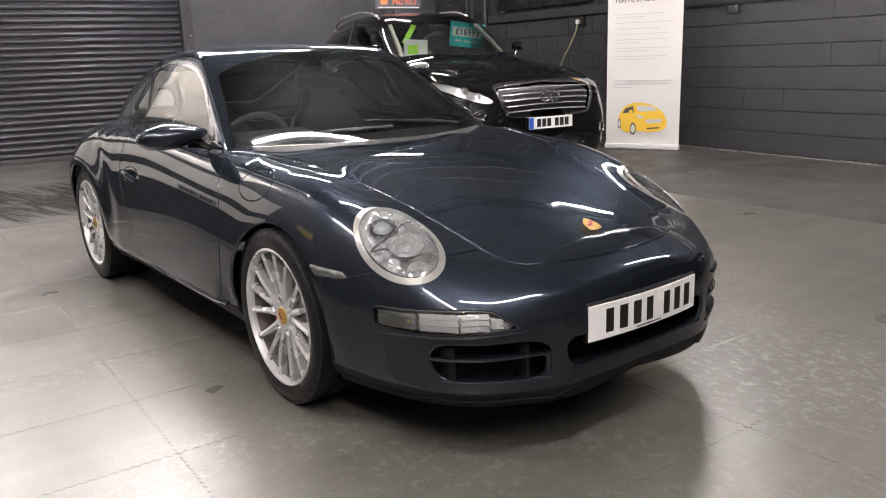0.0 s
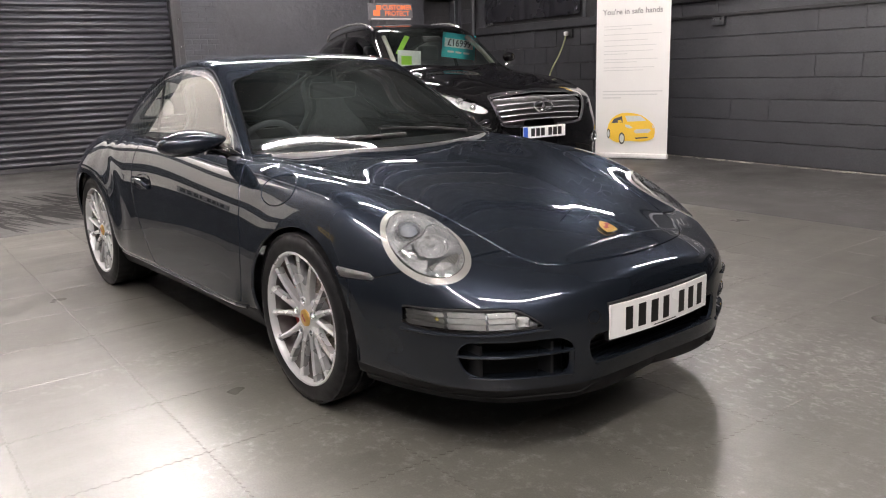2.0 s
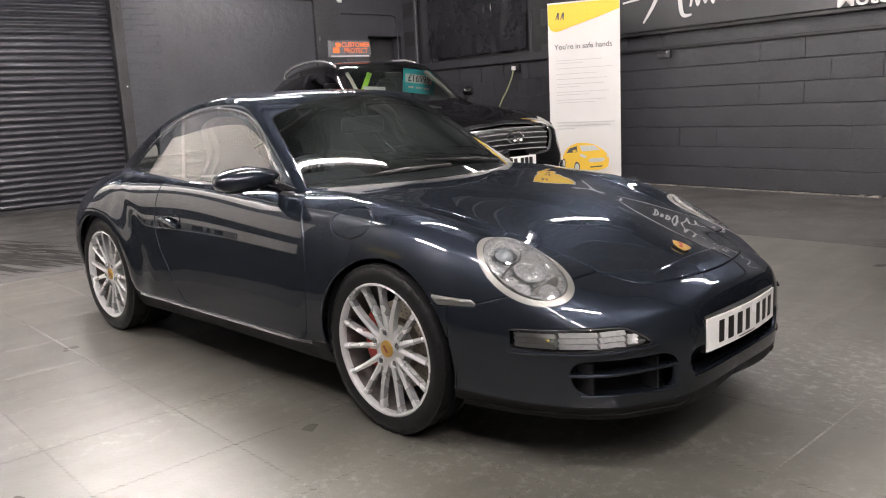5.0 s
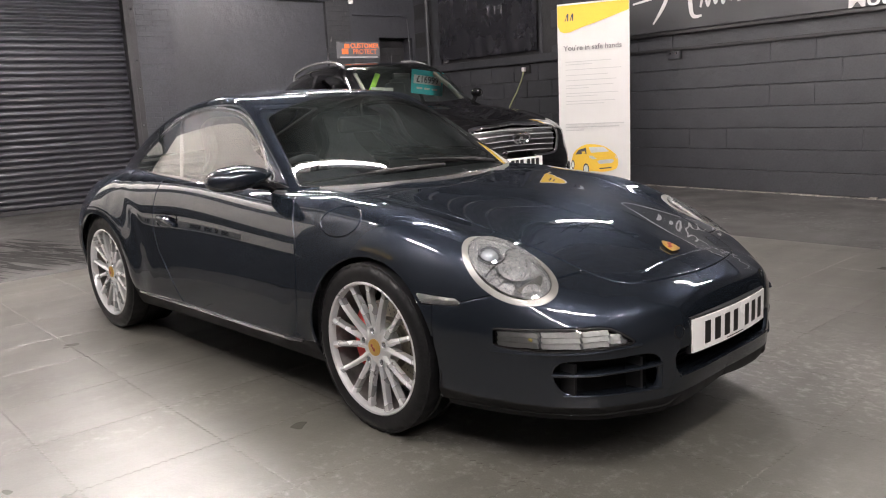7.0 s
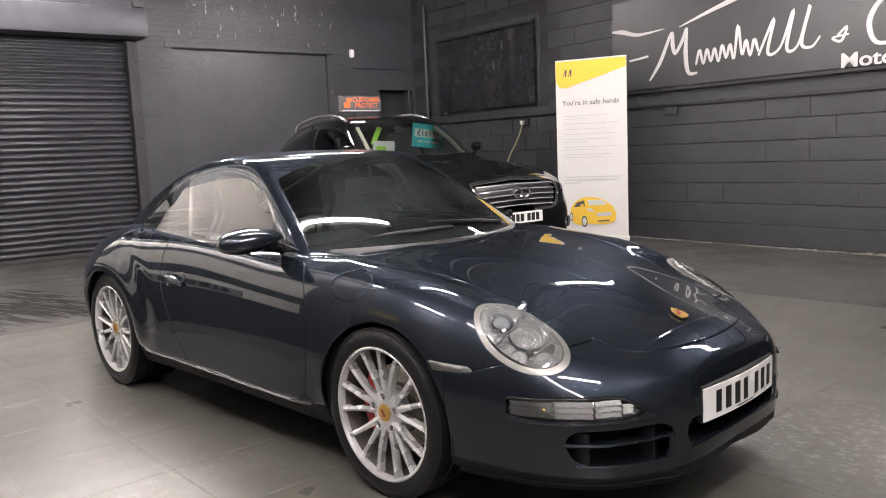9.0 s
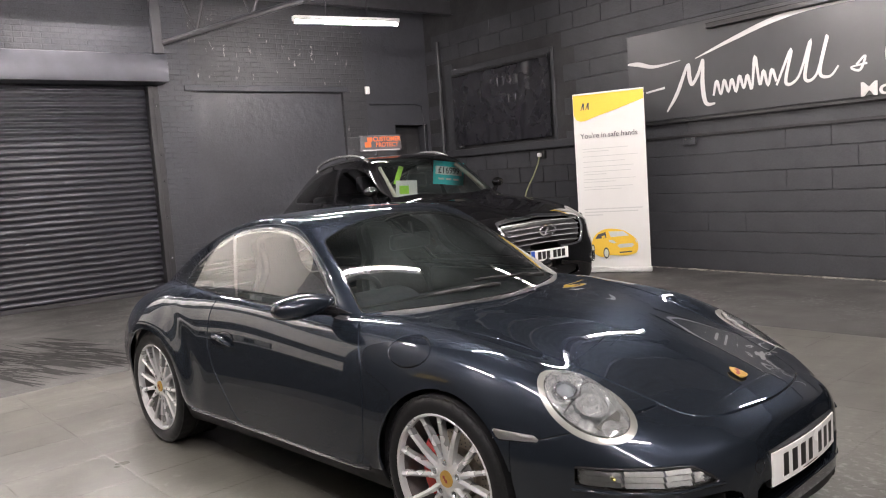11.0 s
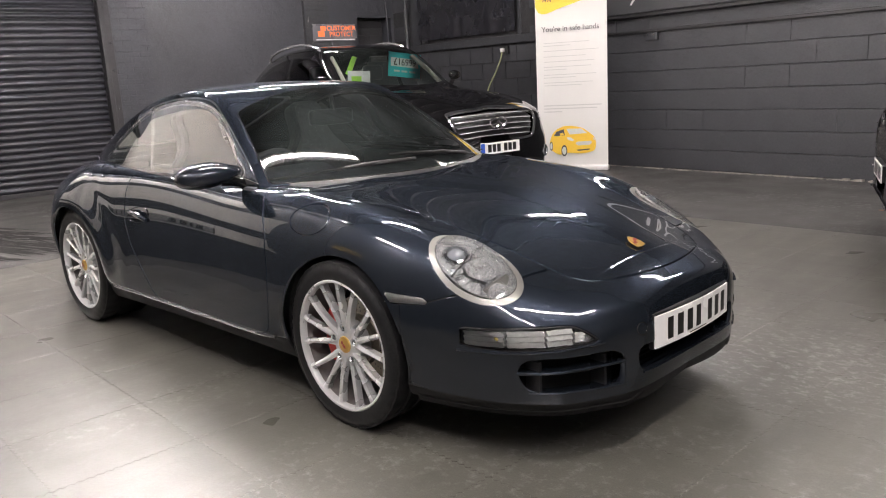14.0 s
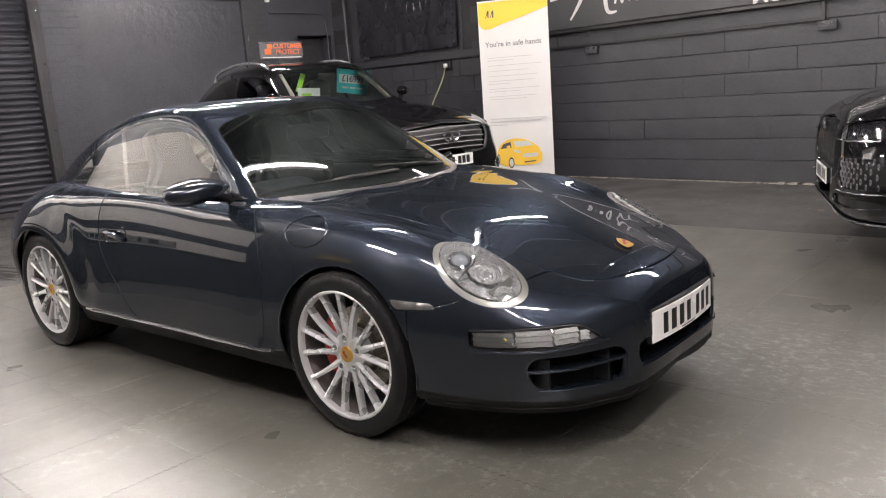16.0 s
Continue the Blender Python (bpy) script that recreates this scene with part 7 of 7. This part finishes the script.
        r1 = [bm.verts.new((0.44 * math.cos(a), 0.34, 0.44 * math.sin(a))) for a in arc]
        for k in range(20):
            bm.faces.new((r0[k], r0[k + 1], r1[k + 1], r1[k]))
        bm.faces.new(r0)
        part("arch_liner", bm, M_BLACK, suv, m=pose(xw, sd * 0.58, 0.40, 0, 0, 0 if sd > 0 else 180))
for sd in (-1, 1):
    part("pillar_lining", tube(bmesh.new(), [(-1.66, sd * 0.655, 1.19), (-1.88, sd * 0.615, 1.38), (-2.12, sd * 0.56, 1.555)], 0.026, 8), plain("pale_pillar_lining", (0.45, 0.43, 0.38), 0.7), suv)
# plate
xp = suv_x(0, 0.56) + 0.02
pt = part("number_plate", bx(xp, xp + 0.005, -0.26, 0.26, 0.515, 0.626, 0.002), M_PLATE, suv, "white number plate with blue band and black bars", smooth=False)
part("plate_holder", bx(xp - 0.03, xp - 0.001, -0.25, 0.25, 0.52, 0.62), M_BLACK, suv, smooth=False)
part("blue_band", bx(xp + 0.0052, xp + 0.0062, -0.257, -0.205, 0.518, 0.623), M_BLUE, pt, smooth=False)
for k in range(6):
    y = -0.165 + k * 0.06 + (0.03 if k > 2 else 0)
    part("plate_bar", bx(xp + 0.0052, xp + 0.0062, y, y + 0.046, 0.533, 0.608), M_INK, pt, smooth=False)
# inside, seen through the screen
cb = new("cabin")
cb.parent = suv
part("dashboard", bx(-1.95, -1.35, -0.70, 0.70, 0.85, 1.15, 0.05, 3), M_CABIN, cb)
for sd in (-1, 1):
    part("front_seat", bx(-2.78, -2.6, sd * 0.38 - 0.24, sd * 0.38 + 0.24, 0.6, 1.22, 0.06, 3), M_CABIN, cb)
    part("headrest", bx(-2.78, -2.66, sd * 0.38 - 0.13, sd * 0.38 + 0.13, 1.29, 1.48, 0.04, 3), M_CABIN, cb)
part("rear_bench", bx(-3.7, -3.5, -0.65, 0.65, 0.6, 1.25, 0.06, 3), M_CABIN, cb)
part("cabin_floor", bx(-4.5, -1.3, -0.8, 0.8, 0.35, 0.40), M_BLACK, cb)
part("rear_view_mirror", bx(-2.03, -1.99, -0.12, 0.12, 1.49, 1.56, 0.02, 2), M_BLACK, cb)
bm = bmesh.new()
sw = [(0, 0.19 * math.cos(a), 0.19 * math.sin(a)) for a in [k * math.pi / 12 for k in range(25)]]
tube(bm, sw, 0.016, 8)
part("steering_wheel", bm, M_CABIN, cb, m=pose(-2.10, -0.38, 1.10, 0, 25, 0))


# cards hung inside the screen
def card(name, x, y, z, w, h, roll, lean, mat, label):
    ob = empty(name, SUV_AT @ pose(x, y, z) @ pose(0, 0, 0, 90, 0, 90) @ pose(0, 0, 0, lean, 0, 0) @ pose(0, 0, 0, 0, 0, roll), label, "card")
    part("sheet", bx(-w / 2, w / 2, -h / 2, h / 2, -0.002, 0.002), mat, ob, smooth=False)
    return ob, w, h


INFO = (-1.75, -0.45, 1.30)
LIME = (Vector((-1.80, -0.56, 1.36)), Vector((-2.08, -0.28, 1.56)))
pc, w, h = card("price_card", -2.15, 0.47, 1.445, 0.475, 0.285, -7, 0, M_CYAN, "turquoise price card hung inside the windscreen")
part("price_panel", bx(-w * 0.43, w * 0.43, -h * 0.08, h * 0.28, 0.002, 0.003), M_PALE, pc, smooth=False)
letters("£16999", w * 0.235, M_INK, pose(0, h * 0.10, 0.0042), pc, 0.0005, 0.001)
for k in range(3):
    part("white_bar", bx(-w * 0.33 + k * w * 0.24, -w * 0.15 + k * w * 0.24, -h * 0.30, -h * 0.22, 0.002, 0.003), M_WHITE, pc, smooth=False)
sc, w, h = card("info_card", INFO[0], INFO[1], INFO[2], 0.29, 0.19, -3, 0, M_PALE, "small pale green card on the dashboard")
part("green_field", bx(-w * 0.35, w * 0.1, -h * 0.3, h * 0.2, 0.002, 0.003), M_LIME, sc, smooth=False)
bm = bmesh.new()
P0, P1 = LIME
d = (P1 - P0).normalized()
sd2 = d.cross(Vector((0.5, 0, 0.85))).normalized() * 0.028
bm.faces.new([bm.verts.new(p) for p in (P0 - sd2, P0 + sd2, P1 + sd2, P1 - sd2)])
r = bmesh.ops.extrude_face_region(bm, geom=bm.faces[:])
bmesh.ops.translate(bm, vec=(0.0, 0, 0.003), verts=[v for v in r["geom"] if isinstance(v, bmesh.types.BMVert)])
tagged(mesh_ob("lime_strip", bm, M_LIME, m=SUV_AT, smooth=False), "bright lime green strip inside the windscreen", "sticker")

# orange sign standing on the roof
rs = empty("roof_sign", SUV_AT @ pose(-2.7, -0.14, 1.718, 0, 0, 0), "small grey sign with orange lettering standing on the roof", "sign")
part("sign_board", bx(-0.012, 0.012, -0.30, 0.30, 0.062, 0.257, 0.006), plain("dark_clear_board", (0.10, 0.10, 0.11), 0.3), rs)
part("stand", bx(-0.06, 0.06, -0.08, 0.08, 0.0, 0.012, 0.003), M_BLACK, rs)
part("post", bx(-0.008, 0.008, -0.06, 0.06, 0.01, 0.07), M_STEEL, rs)
letters("CUSTOMER", 0.078, M_ORANGE, pose(0.0128, 0.085, 0.207, 90, 0, 90), rs, 0.0008, 0.0016)
letters("PROTECT", 0.078, M_ORANGE, pose(0.0128, 0.085, 0.137, 90, 0, 90), rs, 0.0008, 0.0005)
for y0, y1, z0, z1 in ((-0.24, -0.15, 0.112, 0.175), (-0.20, -0.13, 0.18, 0.232)):
    part("orange_bar", bx(0.0121, 0.0135, y0, y1, z0, z1, 0.0004), M_ORANGE, rs, smooth=False)
part("pale_bar", bx(0.0121, 0.0135, -0.27, 0.27, 0.07, 0.082), M_GREYTXT, rs, smooth=False)

# ---- the second black car, its nose at the edge of the tiled floor ----
M_SMOKE = plain("smoked_black_gloss", (0.015, 0.015, 0.017), 0.1, coat=1.0)
M_MESHGREY = plain("dark_grey_mesh", (0.13, 0.13, 0.136), 0.35)
M_DARKCHROME = plain("dark_chrome", (0.15, 0.15, 0.16), 0.2, 0.9)
suv2 = empty("black_car", pose(0.69, 3.08, 0, 0, 0, 200.5), "glossy black car with honeycomb intake and silver lip", "car")
XS3 = [0.0, -0.02, -0.07, -0.16, -0.32, -0.6, -1.0, -1.5, -1.9, -2.6, -3.6, -4.6, -4.9]
LINES3 = [
    ([0] * 13, [0.72, 0.86, 0.93, 0.97, 1.02, 1.07, 1.11, 1.16, 1.40, 1.68, 1.68, 1.3, 0.9]),
    ([0.15, 0.30, 0.35, 0.40, 0.42, 0.45, 0.45, 0.45, 0.42, 0.42, 0.42, 0.4, 0.25], [0.72, 0.855, 0.925, 0.965, 1.012, 1.062, 1.10, 1.15, 1.37, 1.66, 1.66, 1.28, 0.9]),
    ([0.25, 0.50, 0.58, 0.63, 0.67, 0.70, 0.70, 0.70, 0.66, 0.62, 0.62, 0.6, 0.35], [0.72, 0.84, 0.90, 0.94, 0.985, 1.03, 1.06, 1.09, 1.25, 1.55, 1.55, 1.2, 0.88]),
    ([0.30, 0.60, 0.70, 0.77, 0.82, 0.85, 0.86, 0.86, 0.85, 0.85, 0.85, 0.78, 0.4], [0.70, 0.79, 0.85, 0.89, 0.94, 0.98, 1.0, 1.02, 1.04, 1.06, 1.08, 1.0, 0.85]),
    ([0.33, 0.66, 0.78, 0.86, 0.91, 0.94, 0.94, 0.94, 0.94, 0.94, 0.94, 0.88, 0.45], [0.67, 0.70, 0.74, 0.78, 0.82, 0.86, 0.88, 0.90, 0.90, 0.92, 0.93, 0.9, 0.8]),
    ([0.34, 0.68, 0.81, 0.90, 0.955, 0.985, 0.985, 0.985, 0.98, 0.98, 0.99, 0.92, 0.5], [0.60, 0.60, 0.60, 0.62, 0.64, 0.66, 0.66, 0.66, 0.66, 0.66, 0.68, 0.68, 0.68]),
    ([0.33, 0.67, 0.80, 0.89, 0.95, 0.98, 0.97, 0.96, 0.95, 0.95, 0.97, 0.9, 0.48], [0.50, 0.48, 0.46, 0.45, 0.45, 0.46, 0.45, 0.44, 0.44, 0.44, 0.45, 0.48, 0.5]),
    ([0.30, 0.63, 0.77, 0.86, 0.92, 0.96, 0.95, 0.93, 0.92, 0.92, 0.95, 0.86, 0.45], [0.40, 0.36, 0.34, 0.33, 0.32, 0.31, 0.30, 0.28, 0.28, 0.28, 0.30, 0.34, 0.4]),
    ([0.0, 0.0, 0.0, 0.4, 0.6, 0.8, 0.85, 0.85, 0.85, 0.85, 0.85, 0.7, 0.2], [0.39, 0.345, 0.32, 0.31, 0.30, 0.29, 0.28, 0.26, 0.26, 0.26, 0.28, 0.32, 0.39])]
for ln in LINES3[:4]:
    for i in range(2, 13):
        ln[1][i] += 0.04 * min(1, (i - 1) / 3)
sk3 = Skin(XS3, LINES3, 10, 8)
for xw in (-0.95, -3.9):
    sk3.cut(lambda x, y, z: np.where(y > 0.5, np.hypot(x - xw, z - 0.40) - 0.43, 1.0), ("skin",), "hole")
front = lambda x, y, z: x > -0.6
g3 = inside([(-0.3, 0.90), (0.34, 0.90), (0.44, 0.86), (0.46, 0.74), (0.40, 0.60), (-0.3, 0.58)], (1, 2), 4, guard=front)
sk3.cut(grow(g3, 0.014), ("skin",), "grille_frame")
sk3.cut(g3, ("grille_frame",), "grille_hole")
m3 = inside([(0.60, 0.64), (0.64, 0.69), (0.80, 0.70), (0.90, 0.69), (0.93, 0.60), (0.90, 0.53), (0.68, 0.51), (0.60, 0.55)], (1, 2), 4, guard=front)
sk3.cut(grow(m3, 0.012), ("skin",), "mesh_rim")
sk3.cut(m3, ("mesh_rim",), "mesh_hole")
l3 = inside([(0.45, 0.45), (0.60, 0.465), (0.88, 0.455), (0.90, 0.41), (0.6, 0.395), (0.46, 0.40)], (1, 2), 3, guard=front)
sk3.cut(l3, ("skin",), "low_hole")
h3 = inside([(0.50, 0.86), (0.60, 0.895), (0.78, 0.925), (0.90, 0.93), (0.915, 0.86), (0.86, 0.805), (0.60, 0.795), (0.51, 0.805)], (1, 2), 4, guard=front)
sk3.cut(h3, ("skin",), "lamp")
b3 = lambda x, y, z: smax(x + 0.12 + 0.25 * y * y, y - 0.62 - (x + 0.2) * -0.06, -(x + 1.5), k=0.01)
sk3.seam(b3, ("skin",), "bonnet", 0.003)
w3 = lambda x, y, z: smax(x + 1.52, -(x + 2.45), y - (0.72 - (z - 1.1) * 0.2), 1.08 - z, k=0.02)
sk3.cut(w3, ("skin",), "screen")
s3 = inside([(-1.85, 1.10), (-2.3, 1.40), (-2.7, 1.50), (-3.5, 1.48), (-4.1, 1.25), (-4.0, 1.12)], (0, 2), 4, guard=lambda x, y, z: y > 0.5)
sk3.cut(s3, ("skin",), "side_glass")
sk3.panel(("skin",), "body_shell", M_BLACKPAINT, suv2)
sk3.panel(("bonnet",), "bonnet", M_BLACKPAINT, suv2)
sk3.panel(("gap",), "seam_lining", M_BLACK, suv2, sink=0.01, rim=0)
sk3.panel(("screen",), "windscreen", M_DARKGLASS, suv2, rim=0)
sk3.panel(("grille_frame",), "grille_frame", M_GLOSS, suv2, rim=0.03)
sk3.panel(("grille_hole",), "grille_back", M_BLACK, suv2, sink=0.05, rim=0)
S3F = np.array([p for p in sk3.V if p[0] > -0.8])


def car3_x(y, z):
    d = (S3F[:, 1] - abs(y)) ** 2 + (S3F[:, 2] - z) ** 2
    i = np.argsort(d)[:4]
    w = 1 / (d[i] + 1e-6)
    return float((S3F[i, 0] * w).sum() / w.sum())


for k in range(19):
    y0 = -0.42 + k * 0.045
    pts = []
    for j in range(7):
        t = j / 6
        y, z = y0 + t * 0.13 * (1 if y0 > 0 else 1), 0.60 + t * 0.29
        if abs(y) < 0.435:
            pts.append((car3_x(y, z) - 0.012, y, z))
    if len(pts) > 2:
        part("grille_bar", tube(bmesh.new(), pts, 0.007, 6), M_DARKCHROME, suv2)
for sd in (-1, 1):
    sk3.panel(("side_glass",), "side_window", M_DARKGLASS, suv2, (sd,), rim=0)
    sk3.panel(("mesh_rim",), "intake_rim", M_SMOKE, suv2, (sd,), rim=0.02)
    sk3.panel(("mesh_hole",), "intake_back", M_BLACK, suv2, (sd,), sink=0.04, rim=0)
    sk3.panel(("low_hole",), "lower_intake", M_BLACK, suv2, (sd,), sink=0.03, rim=0.02)
    lp = new("headlamp")
    lp.parent = suv2
    sk3.panel(("lamp",), "lens", M_LENS, lp, (sd,), rim=0.004)
    sk3.panel(("lamp",), "reflector", M_SMOKE, lp, (sd,), sink=0.03, rim=0)
    bm = bmesh.new()
    tube(bm, [(car3_x(y, 0.80) + 0.003, sd * y, 0.797) for y in (0.52, 0.6, 0.7, 0.8, 0.87)], 0.006, 6)
    part("chrome_line", bm, M_CHROME, lp)
    bm = bmesh.new()
    for r in range(6):
        for c in range(7):
            y, z = 0.625 + c * 0.046 + (0.023 if r % 2 else 0), 0.535 + r * 0.030
            if z > 0.685 or y > 0.905 or (z < 0.55 and y < 0.65):
                continue
            hexa = [(car3_x(y, z) - 0.012, sd * (y + 0.024 * math.cos(a)), z + 0.0165 * math.sin(a)) for a in [math.pi / 6 + q * math.pi / 3 for q in range(7)]]
            tube(bm, hexa, 0.0034, 5)
    part("honeycomb", bm, M_MESHGREY, suv2, "grey honeycomb intake mesh")["kind"] = "stuff"
    part("intake_lip", tube(bmesh.new(), [(car3_x(y, 0.495) + 0.006, sd * y, 0.495) for y in (0.60, 0.68, 0.78, 0.88, 0.94)], 0.006, 6), M_CHROME, suv2)
    for xw in (-0.95, -3.9):
        wh = new("wheel")
        wh.parent = suv2
        wh.matrix_basis = pose(xw, sd * 0.84, 0.40, 0, 0, 0 if sd < 0 else 180)
        bm = bmesh.new()
        lathe(bm, [(0.28, -0.12), (0.30, -0.13), (0.375, -0.125), (0.395, -0.10), (0.40, 0), (0.395, 0.1), (0.30, 0.13)], 56)
        part("tyre", bm, M_RUBBER, wh)
        bm = bmesh.new()
        lathe(bm, [(0.285, -0.115), (0.27, -0.12), (0.25, -0.06), (0.05, -0.08), (0.0, -0.085)], 48)
        part("rim", bm, M_STEEL, wh)
        bm = bmesh.new()
        arc = [radians(-15 + 210 * k / 20) for k in range(21)]
        r0 = [bm.verts.new((0.44 * math.cos(a), 0, 0.44 * math.sin(a))) for a in arc]
        r1 = [bm.verts.new((0.44 * math.cos(a), 0.36, 0.44 * math.sin(a))) for a in arc]
        for k in range(20):
            bm.faces.new((r0[k], r0[k + 1], r1[k + 1], r1[k]))
        bm.faces.new(r0)
        part("arch_liner", bm, M_BLACK, suv2, m=pose(xw, sd * 0.60, 0.40, 0, 0, 0 if sd > 0 else 180))
lip3 = [p for p in sk3.edge if p[0] > -0.75 and p[2] < 0.385]
for sd in (-1, 1):
    bm = bmesh.new()
    tube(bm, [(x + 0.012, sd * (y + 0.004), z - 0.012) for x, y, z in lip3[::2]], 0.007, 6)
    part("silver_lip", bm, M_BRIGHT, suv2)
bm = bmesh.new()
rows = []
for x, y, z in [(a, -b, c) for a, b, c in lip3[::-1]] + lip3:
    rows.append([bm.verts.new(p) for p in ((x + 0.01, y, z - 0.008), (x, y, z - 0.03), (x - 0.2, y * 0.9, z - 0.10))])
for a, b in zip(rows, rows[1:]):
    for k in range(2):
        bm.faces.new((a[k], b[k], b[k + 1], a[k + 1]))
part("front_skirt", bm, M_BLACK, suv2)
part("underbody", bx(-4.6, -0.3, -0.75, 0.75, 0.2, 0.26), M_BLACK, suv2)
xp = car3_x(0.0, 0.535) + 0.012
pt = part("number_plate", bx(xp, xp + 0.005, -0.26, 0.26, 0.48, 0.591, 0.002), M_PLATE, suv2, "white number plate with black bars", smooth=False)
part("plate_holder", bx(xp - 0.06, xp - 0.001, -0.25, 0.25, 0.485, 0.586), M_BLACK, suv2, smooth=False)
for k in range(7):
    y = -0.21 + k * 0.057 + (0.03 if k > 3 else 0)
    part("plate_bar", bx(xp + 0.0052, xp + 0.0062, y, y + 0.044, 0.498, 0.573), M_INK, pt, smooth=False)
part("nose_emblem", tube(bmesh.new(), [(car3_x(0, 0.86) + 0.02, 0.05 * math.cos(a), 0.86 + 0.03 * math.sin(a)) for a in [k * math.pi / 8 for k in range(17)]], 0.009, 6), M_CHROME, suv2, "plain chrome oval emblem")
